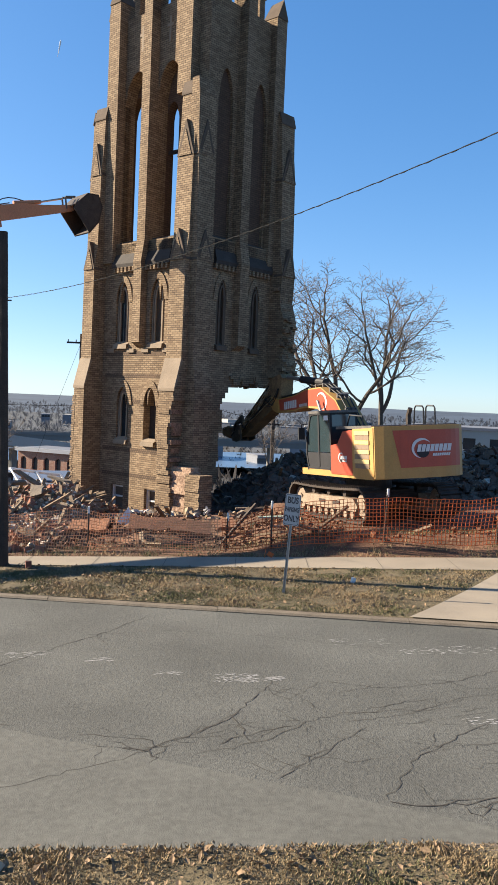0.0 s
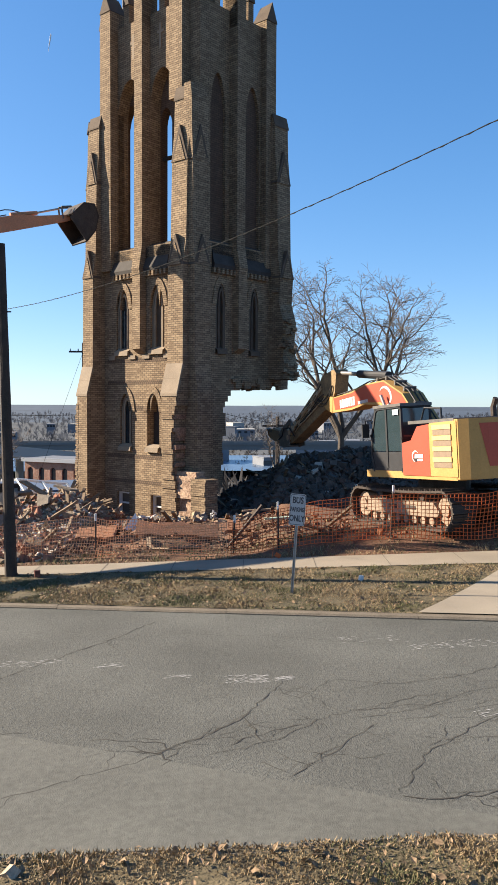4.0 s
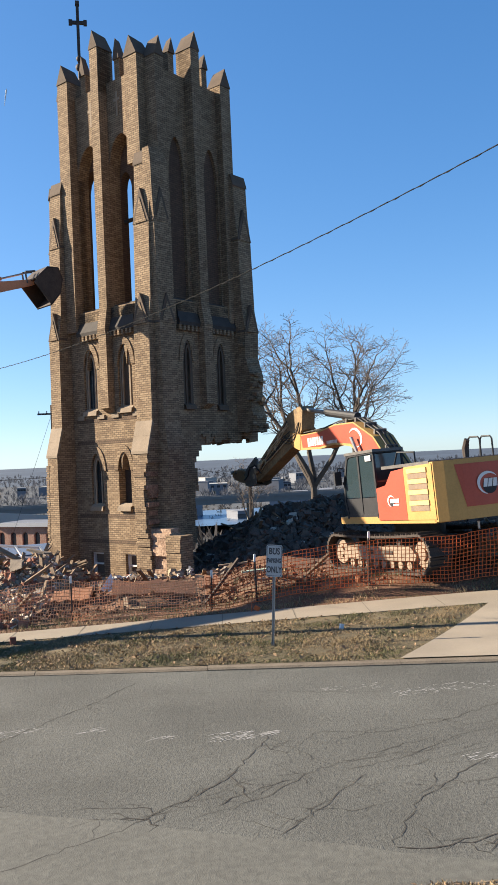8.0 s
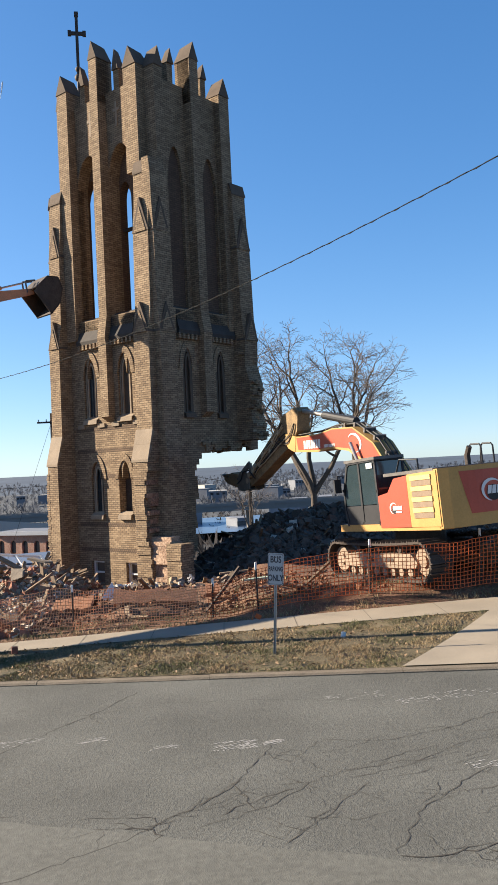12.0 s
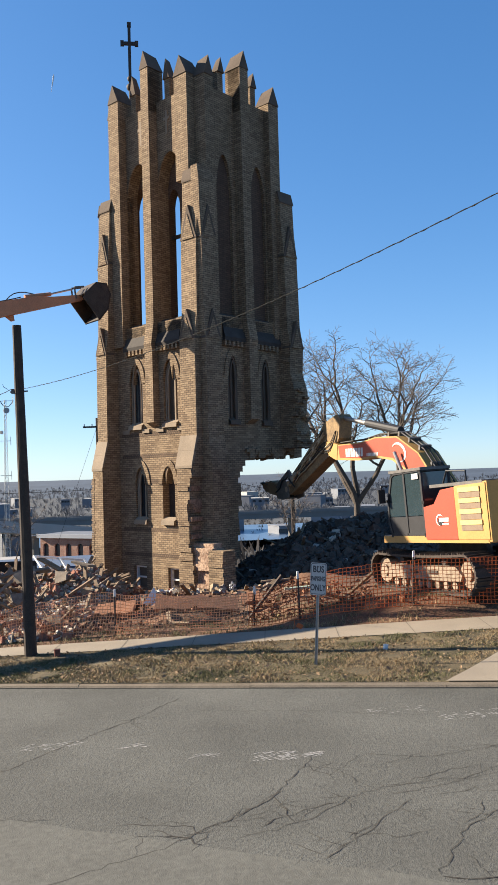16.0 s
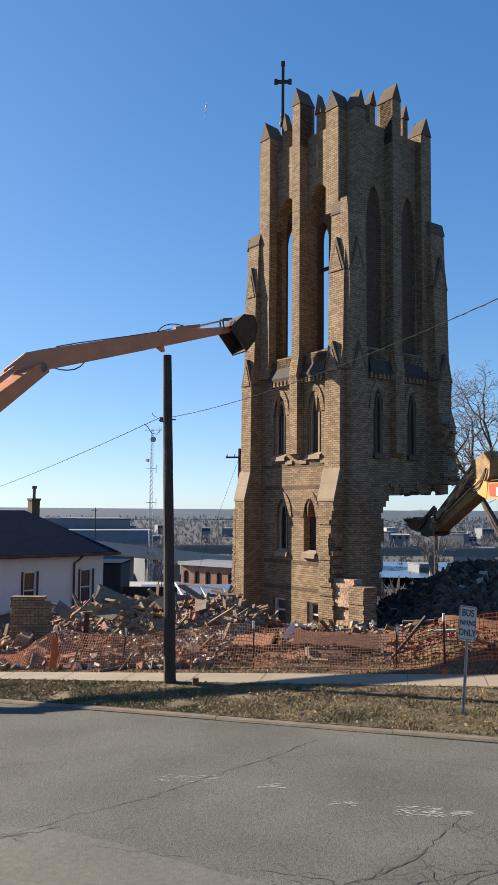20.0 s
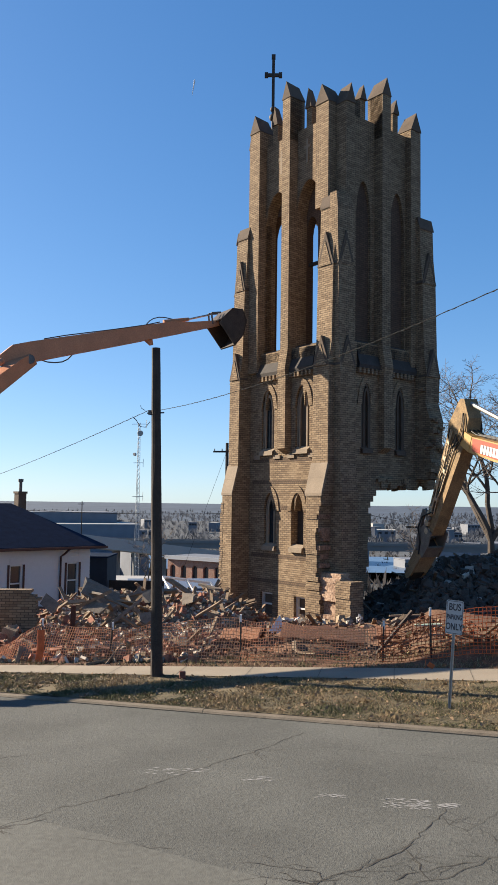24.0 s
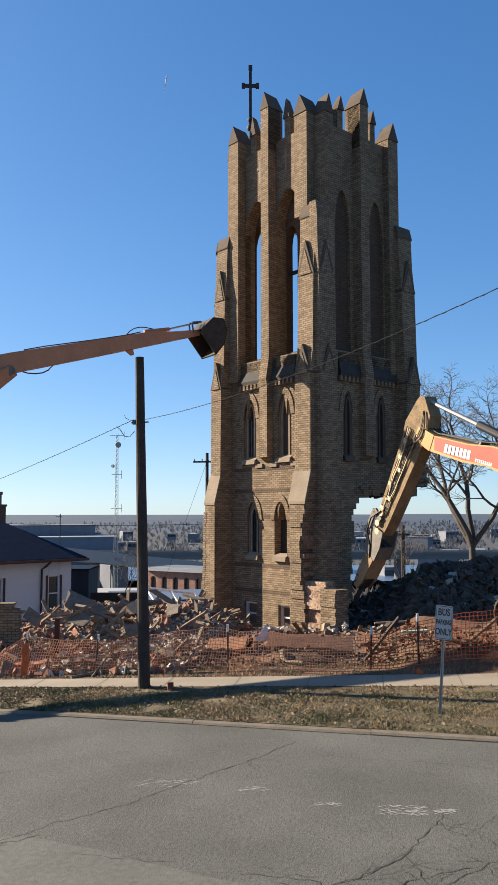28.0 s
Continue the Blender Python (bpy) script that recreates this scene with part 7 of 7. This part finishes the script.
part("board_fence", bm, POLE_WOOD, shed)

# ---- buildings down the slope and beyond ----
WHITE_ROOF = mat("white_roof", (0.4, 0.4, 0.4), 0.7, var=0.08, scale=0.5)
BLUE_METAL = mat("blue_metal_roof", (0.07, 0.105, 0.17), 0.85, var=0.15, scale=0.6)
CONC_FAR = mat("weathered_deck", (0.18, 0.175, 0.165), 0.9, var=0.15, scale=0.3)
GREY_WALL = mat("grey_cladding", (0.15, 0.16, 0.18), 0.8, var=0.2, scale=0.2)
PALE_WALL = mat("pale_cladding", (0.32, 0.31, 0.29), 0.8, var=0.15, scale=0.2)


def far_building(name, az_deg, dist, wide, deep, z0, z1, turn, wall_m, roof_m, label, windows=0, wh=1.4, ww=0.9, arched=False, edge=False):
    a = radians(az_deg)
    b = thing(name, Matrix.Translation((dist * math.sin(a), dist * math.cos(a), z0)) @ Matrix.Rotation(radians(-az_deg + turn), 4, "Z"), label, "building")
    h = z1 - z0
    bm = bmesh.new()
    wins = [(-wide / 2 + wide * (i + 0.5) / windows) for i in range(windows)]
    wall_with_openings(bm, Matrix.Diagonal((1, -1, 1, 1)), -wide / 2, wide / 2, -6, h, [(c - ww / 2, c + ww / 2, h - 0.6 - wh, h - 0.9, h - 0.6 if arched else h - 0.9) for c in wins], v0=-0.4, v1=0.0)
    box(bm, -wide / 2, wide / 2, deep - 0.4, deep, -6, h)
    box(bm, -wide / 2, -wide / 2 + 0.4, 0.4, deep - 0.4, -6, h)
    box(bm, wide / 2 - 0.4, wide / 2, 0.4, deep - 0.4, -6, h)
    bmesh.ops.remove_doubles(bm, verts=bm.verts, dist=0.001)
    bm.normal_update()
    uv_metres(bm)
    part("wall", bm, wall_m, b)
    bm = bmesh.new()
    box(bm, -wide / 2 - 0.2, wide / 2 + 0.2, -0.2, deep + 0.2, h, h + 0.35)
    part("roof", bm, roof_m, b)
    if edge:
        bm = bmesh.new()
        box(bm, -wide / 2 - 0.25, wide / 2 + 0.25, -0.32, -0.21, h, h + 0.42)
        part("roof_edge", bm, WHITE_ROOF, b, "white roof edge")
    for c in wins:
        bm = bmesh.new()
        box(bm, c - ww / 2, c + ww / 2, 0.25, 0.3, h - 0.6 - wh, h - 0.55)
        part("window", bm, WINDOW_DARK, b)
    return b


far_building("brick_building", -13.2, 92, 11.0, 5, -6.2, -3.0, -38, RED_BRICK, GREY_WALL, "low red-brick building with arched windows and a white roof edge", 7, 1.4, 0.75, True, True)
far_building("metal_shed", -13.6, 66, 10.5, 8, -6.0, -3.6, 6, BLUE_METAL, BLUE_METAL, "long low blue metal shed")
far_building("garage", -18.9, 80, 7.0, 9, -6.5, -4.7, -6, GREY_WALL, PALE_WALL, "low grey garage with a pale roof", 1, 1.2, 1.5)
far_building("mill", -23.3, 420, 60, 40, -24, -2.8, 5, GREY_WALL, GREY_WALL, "big grey industrial shed across the valley")
far_building("mill", -20.9, 400, 45, 40, -24, -8.0, 5, GREY_WALL, PALE_WALL, "low grey industrial shed across the valley")
far_building("warehouse", 13.7, 100, 12, 12, -7.0, 1.2, -4, PALE_WALL, GREY_WALL, "pale brick warehouse down the street", 4, 1.6, 1.4)
far_building("warehouse", 15.2, 70, 6.0, 8, -5.0, -0.6, -4, RED_BRICK, WHITE_ROOF, "low brick store with a pale roof", 2, 1.0, 1.2)
rnd = random.Random(77)
for i in range(60):
    az_d = rnd.uniform(-24, 18)
    dist = rnd.uniform(280, 900)
    w = rnd.uniform(6, 18)
    far_building("far_building", az_d, dist, w, rnd.uniform(10, 25), -21.5, -21.5 + rnd.uniform(3.5, 8), rnd.uniform(-30, 30), rnd.choice((PALE_WALL, GREY_WALL, GREY_WALL, GREY_WALL)), rnd.choice((GREY_WALL, PALE_WALL, SHINGLE, GREY_WALL)), "far flat-roofed building in the valley", rnd.choice((0, 3, 4)), 2.0, 2.2)

# river, bridge, mast
WATER = mat("river_water", (0.08, 0.13, 0.2), 0.35, var=0.1, scale=0.05, spec=0.8)
band("water", [[(x, 300 + 0.12 * x + k * 45, -20.6) for k in range(3)] for x in span(-420, 420, 20)], WATER, "calm river below the town", "river")
bridge = thing("road_bridge", None, "long concrete road bridge over the river", "bridge")
bm = bmesh.new()
A, B = Vector((-190, 245, -9.5)), Vector((260, 330, -10.5))
dd = (B - A).normalized()
nn = dd.cross(Vector((0, 0, 1)))
prism(bm, [A, B, B + nn * 9, A + nn * 9], (0, 0, -1.6))
part("deck", bm, CONC_FAR, bridge)
for s in (0.0, 9.0):
    bm = bmesh.new()
    prism(bm, [A + nn * s, B + nn * s, B + nn * (s + 0.3), A + nn * (s + 0.3)], (0, 0, 0.95))
    part("parapet", bm, CONC_FAR, bridge)
for i in range(15):
    bm = bmesh.new()
    c = A.lerp(B, (i + 0.5) / 15) + nn * 4.5
    tube(bm, (c.x, c.y, -24), (c.x, c.y, c.z - 1.5), 1.2, n=10)
    part("pillar", bm, CONC_FAR, bridge)
ramp = thing("road_ramp", None, "pale concrete road ramp dropping towards the bridge", "road")
bm = bmesh.new()
prism(bm, [Vector(p) for p in ((-50, 108, -1.4), (-33, 132, -5.0), (-26, 128, -5.0), (-43, 103, -1.4))], (0, 0, -0.9))
part("deck", bm, PALE_WALL, ramp)
bm = bmesh.new()
prism(bm, [Vector(p) for p in ((-43, 103, -1.4), (-26, 128, -5.0), (-26.3, 128.2, -5.0), (-43.3, 103.2, -1.4))], (0, 0, 0.7))
part("parapet", bm, PALE_WALL, ramp)
for i in range(4):
    bm = bmesh.new()
    c = Vector((-45 + 5.0 * i, 108 + 6.5 * i, 0))
    tube(bm, (c.x, c.y, -22), (c.x, c.y, -2.6 - 1.1 * i), 0.6, n=8)
    part("pillar", bm, CONC_FAR, ramp)


def lattice_mast():
    a = radians(-17.9)
    base = Vector((250 * math.sin(a), 250 * math.cos(a), -22))
    mast = thing("radio_mast", Matrix.Translation(base), "tall slender lattice radio mast with dishes", "mast")
    H = 26.8 + 22
    for k in range(3):
        bm = bmesh.new()
        t = k * math.tau / 3
        p = Vector((math.cos(t), math.sin(t), 0))
        tube(bm, p * 0.85, p * 0.35 + Vector((0, 0, H)), 0.065, n=5)
        part("leg", bm, GALV, mast)
    bm = bmesh.new()
    for i in range(36):
        z0, z1 = H * i / 36, H * (i + 1) / 36
        w0, w1 = 0.85 - 0.5 * i / 36, 0.85 - 0.5 * (i + 1) / 36
        for k in range(3):
            t0, t1 = k * math.tau / 3, (k + 1) * math.tau / 3
            tube(bm, (w0 * math.cos(t0), w0 * math.sin(t0), z0), (w1 * math.cos(t1), w1 * math.sin(t1), z1), 0.045, n=4)
    part("bracing", bm, GALV, mast)
    for z, s, y in ((H - 3.2, 1.05, -0.9), (H - 9.5, 0.6, -0.9)):
        bm = bmesh.new()
        tube(bm, (0.5 if s > 1 else -0.9, -0.4, z), (0.6 if s > 1 else -1.1, -0.9, z), s * 0.85, s * 0.75, n=14)
        part("dish", bm, PALE_WALL, mast)
    for z, l in ((H - 0.4, 4.5), (H - 12, 3.0), (H - 22, 3.2)):
        bm = bmesh.new()
        tube(bm, (-l / 2, 0, z), (l / 2, 0, z), 0.08, n=5)
        tube(bm, (l / 2, 0, z - 1.2), (l / 2, 0, z + 1.2), 0.08, n=5)
        part("antenna_arm", bm, GALV, mast)


lattice_mast()


def line_pole(az_d, dist, top, label, guy=None):
    a = radians(az_d)
    x, y = dist * math.sin(a), dist * math.cos(a)
    z = ground(x, y)
    p = thing("utility_pole", pose(x, y, z), label, "utility pole")
    bm = bmesh.new()
    tube(bm, (0, 0, -0.5), (0, 0, top - z), 0.16, 0.12, n=8)
    part("shaft", bm, POLE_WOOD, p)
    bm = bmesh.new()
    box(bm, -1.1, 0.5, -0.06, 0.06, top - z - 0.75, top - z - 0.62)
    part("cross_arm", bm, POLE_WOOD, p)
    for u in (-1.0, -0.4, 0.4):
        bm = bmesh.new()
        tube(bm, (u, 0, top - z - 0.62), (u, 0, top - z - 0.45), 0.05, n=6)
        part("insulator", bm, GALV, p)
    if guy:
        bm = bmesh.new()
        hose(bm, [(-0.1, 0, top - z - 0.9), Vector(guy)], 0.012, 4)
        part("guy_wire", bm, WIRE, p)
    return Vector((x, y, top - 0.5))


q1 = line_pole(-11.9, 65, 8.1, "weathered utility pole with a short cross-arm behind the tower", (-4.2, 0, 0.2))
q2 = line_pole(1.35, 60, 2.6, "wooden utility pole down the slope")
q3 = line_pole(-21.6, 210, 3.2, "far wooden utility pole")
wire("overhead_wire", q1 + Vector((0, 0, -5.0)), (-45, 62, 3.6), 0.5, 0.02, False, "thin dark wire strung across the slope")
wire("overhead_wire", q1, q2, 1.0, 0.018, False, "thin dark wire between two poles")

# short vapour trail high over the valley, drawn by a climbing aircraft
bm = bmesh.new()
A, B = Vector((0, 0, 0)), Vector((-8.7, 12.6, -28))
tube(bm, A, A.lerp(B, 0.12), 0.4, 1.6, n=8)
tube(bm, A.lerp(B, 0.12), B, 1.6, 0.3, n=8)
trail = tagged(part("vapour_trail", bm, mat("vapour", (0.6, 0.62, 0.66), 1.0, var=0.1, scale=0.1)), "short white vapour trail in the clear sky", "vapour trail", kind="structure")

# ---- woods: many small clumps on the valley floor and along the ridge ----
# the second, bluer tone carries the haze over distant trees
WOODS = [mat("winter_woods", (0.07, 0.064, 0.062), 0.95, var=0.4, scale=0.3), mat("hazed_woods", (0.085, 0.095, 0.115), 0.95, var=0.12, scale=0.01), mat("evergreen", (0.022, 0.032, 0.026), 0.95, var=0.3, scale=0.4)]


def woods(name, n, near, far, seed, size, index, label, az0=-34, az1=26):
    """Many small leafless crowns: each a tuft of thin uneven boughs round a stem."""
    rnd = random.Random(seed)
    vs, fs = [], []
    for i in range(n):
        a, dist = radians(rnd.uniform(az0, az1)), near + (far - near) * rnd.random()
        x, y = dist * math.sin(a), dist * math.cos(a)
        if noise.noise((x * 0.02, y * 0.02, seed)) < -0.12:
            continue
        z = ground(x, y) - 0.3
        r = size * rnd.uniform(0.5, 1.3)
        h = r * rnd.uniform(1.2, 2.2)
        for j in range(20):
            t, lean, w = rnd.uniform(0, math.tau), rnd.uniform(0.1, 1.0), r * rnd.uniform(0.03, 0.07)
            b, k = rnd.uniform(0.0, 0.45) * h, len(vs)
            top = Vector((x + r * lean * math.cos(t), y + r * lean * math.sin(t), z + b + h * (1.05 - 0.5 * lean) * rnd.uniform(0.5, 0.75)))
            mid = Vector((x, y, z + b)).lerp(top, 0.55)
            vs += [(x, y, z + b), (mid.x + w, mid.y - w * 0.5, mid.z), tuple(top), (mid.x - w, mid.y + w * 0.5, mid.z)]
            fs.append((k, k + 1, k + 2, k + 3))
    me = bpy.data.meshes.new(name)
    me.from_pydata(vs, [], fs)
    me.materials.append(WOODS[index])
    return tagged(new(name, me), label, "woods", kind="stuff")


woods("valley_trees", 5200, 190, 560, 1, 1.9, 0, "leafless brown trees scattered over the valley")
woods("evergreens", 40, 250, 600, 2, 4.0, 2, "dark evergreen trees among the houses")
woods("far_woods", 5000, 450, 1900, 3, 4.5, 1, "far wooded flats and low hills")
woods("slope_brush", 500, 48, 120, 6, 1.0, 0, "low brown brush on the slope below the site")

# ---- what moves ----
# seconds, slew of the upper body, then the slopes of boom, stick and breaker in the arm's plane
ARM = [(0.0, 111.3, 14.2, -18.6, 5.0), (1.0, 108.8, 14.6, -18.6, 9.0), (2.0, 108.8, 15.1, -19.6, 9.4), (4.5, 110.0, 13.7, -19.9, 10.6),
       (6.0, 109.6, 13.7, -19.0, 7.7), (8.0, 111.5, 17.8, -18.6, 8.4), (10.0, 112.9, 19.5, -19.5, 10.4), (14.5, 113.7, 20.0, -20.0, 10.2),
       (16.0, 114.3, 20.2, -20.5, 10.2), (21.0, 114.3, 20.1, -19.8, 9.2), (22.0, 115.2, 23.0, -26.0, -1.0), (23.5, 117.8, 32.3, -47.6, -30.0), (24.0, 118.7, 33.2, -52.0, -40.0),
       (24.5, 122.2, 37.0, -53.2, -46.0), (25.0, 125.8, 36.5, -54.4, -47.6), (26.0, 130.1, 36.9, -53.9, -49.9), (27.0, 128.9, 36.1, -51.5, -50.1), (28.0, 128.6, 35.4, -51.1, -48.7)]
# seconds, place of the machine, its tilt
DRIVE = [(0.0, 3.45, 23.65, 0.47, -1.8, -4.2), (1.0, 3.86, 22.6, 0.49, -2.7, -3.4), (2.0, 4.27, 21.15, 0.56, -2.7, -3.3), (3.2, 4.65, 20.9, 0.6, -2.6, -3.15), (4.3, 4.844, 20.83, 0.618, -2.585, -3.144), (28.0, 4.844, 20.83, 0.618, -2.585, -3.144)]


def eased(rows, t):
    """The row at t: a smooth curve through all rows that never overshoots."""
    if t <= rows[0][0]:
        return rows[0][1:]
    for i, (a, b) in enumerate(zip(rows, rows[1:])):
        if t <= b[0]:
            f, h = (t - a[0]) / (b[0] - a[0]), b[0] - a[0]
            before, after = rows[max(i - 1, 0)], rows[min(i + 2, len(rows) - 1)]
            out = []
            for j in range(1, len(a)):
                d = (b[j] - a[j]) / h
                d0 = (a[j] - before[j]) / (a[0] - before[0]) if i else 0.0
                d1 = (after[j] - b[j]) / (after[0] - b[0]) if after is not b else 0.0
                m0_ = 2 * d * d0 / (d + d0) if d * d0 > 0 else 0.0
                m1_ = 2 * d * d1 / (d + d1) if d * d1 > 0 else 0.0
                out.append((2 * f ** 3 - 3 * f * f + 1) * a[j] + (f ** 3 - 2 * f * f + f) * h * m0_ + (3 * f * f - 2 * f ** 3) * b[j] + (f ** 3 - f * f) * h * m1_)
            return out
    return rows[-1][1:]


def along(p, q):
    """A pose at p whose x axis points to q, in the arm's plane."""
    d = q - p
    return Matrix.Translation(p) @ Matrix.Rotation(-math.atan2(d.z, d.x), 4, "Y")


def motions():
    walk(trail, [(t, Matrix.Translation((-399, 1617 - 3.2 * t, 676 + 6.68 * t))) for t in (0.0, 14.0, 28.0)])
    times = [k * 0.25 for k in range(113)]
    walk(excavator, [(t, pose(*eased(DRIVE, t), 0)) for t in [k * 0.5 for k in range(10)] + [28.0]])
    rows = {ob: [] for ob in (body, boom, stick, breaker, barrel, rod)}
    for t in times:
        slew, b, s, w = eased(ARM, t)
        up = pose(0, 0, 0, 0, 0, slew)
        unit = lambda a: Vector((math.cos(radians(a)), 0, math.sin(radians(a))))
        elbow = FOOT + LB * unit(b)
        end = elbow + LS * unit(s)
        mb = Matrix.Translation(FOOT) @ pose(0, 0, 0, 0, -b, 0)
        ms = Matrix.Translation(elbow) @ pose(0, 0, 0, 0, -s, 0)
        mw = Matrix.Translation(end) @ pose(0, 0, 0, 0, -w, 0)
        p, q = mb @ Vector((2.82, 0, 1.36)), ms @ Vector((-0.84, 0, 0.6))
        rows[body].append((t, up))
        rows[boom].append((t, up @ mb))
        rows[stick].append((t, up @ ms))
        rows[breaker].append((t, up @ mw))
        rows[barrel].append((t, up @ along(p, q)))
        rows[rod].append((t, up @ along(q, p)))
    for ob, keys in rows.items():
        walk(ob, keys)


motions()
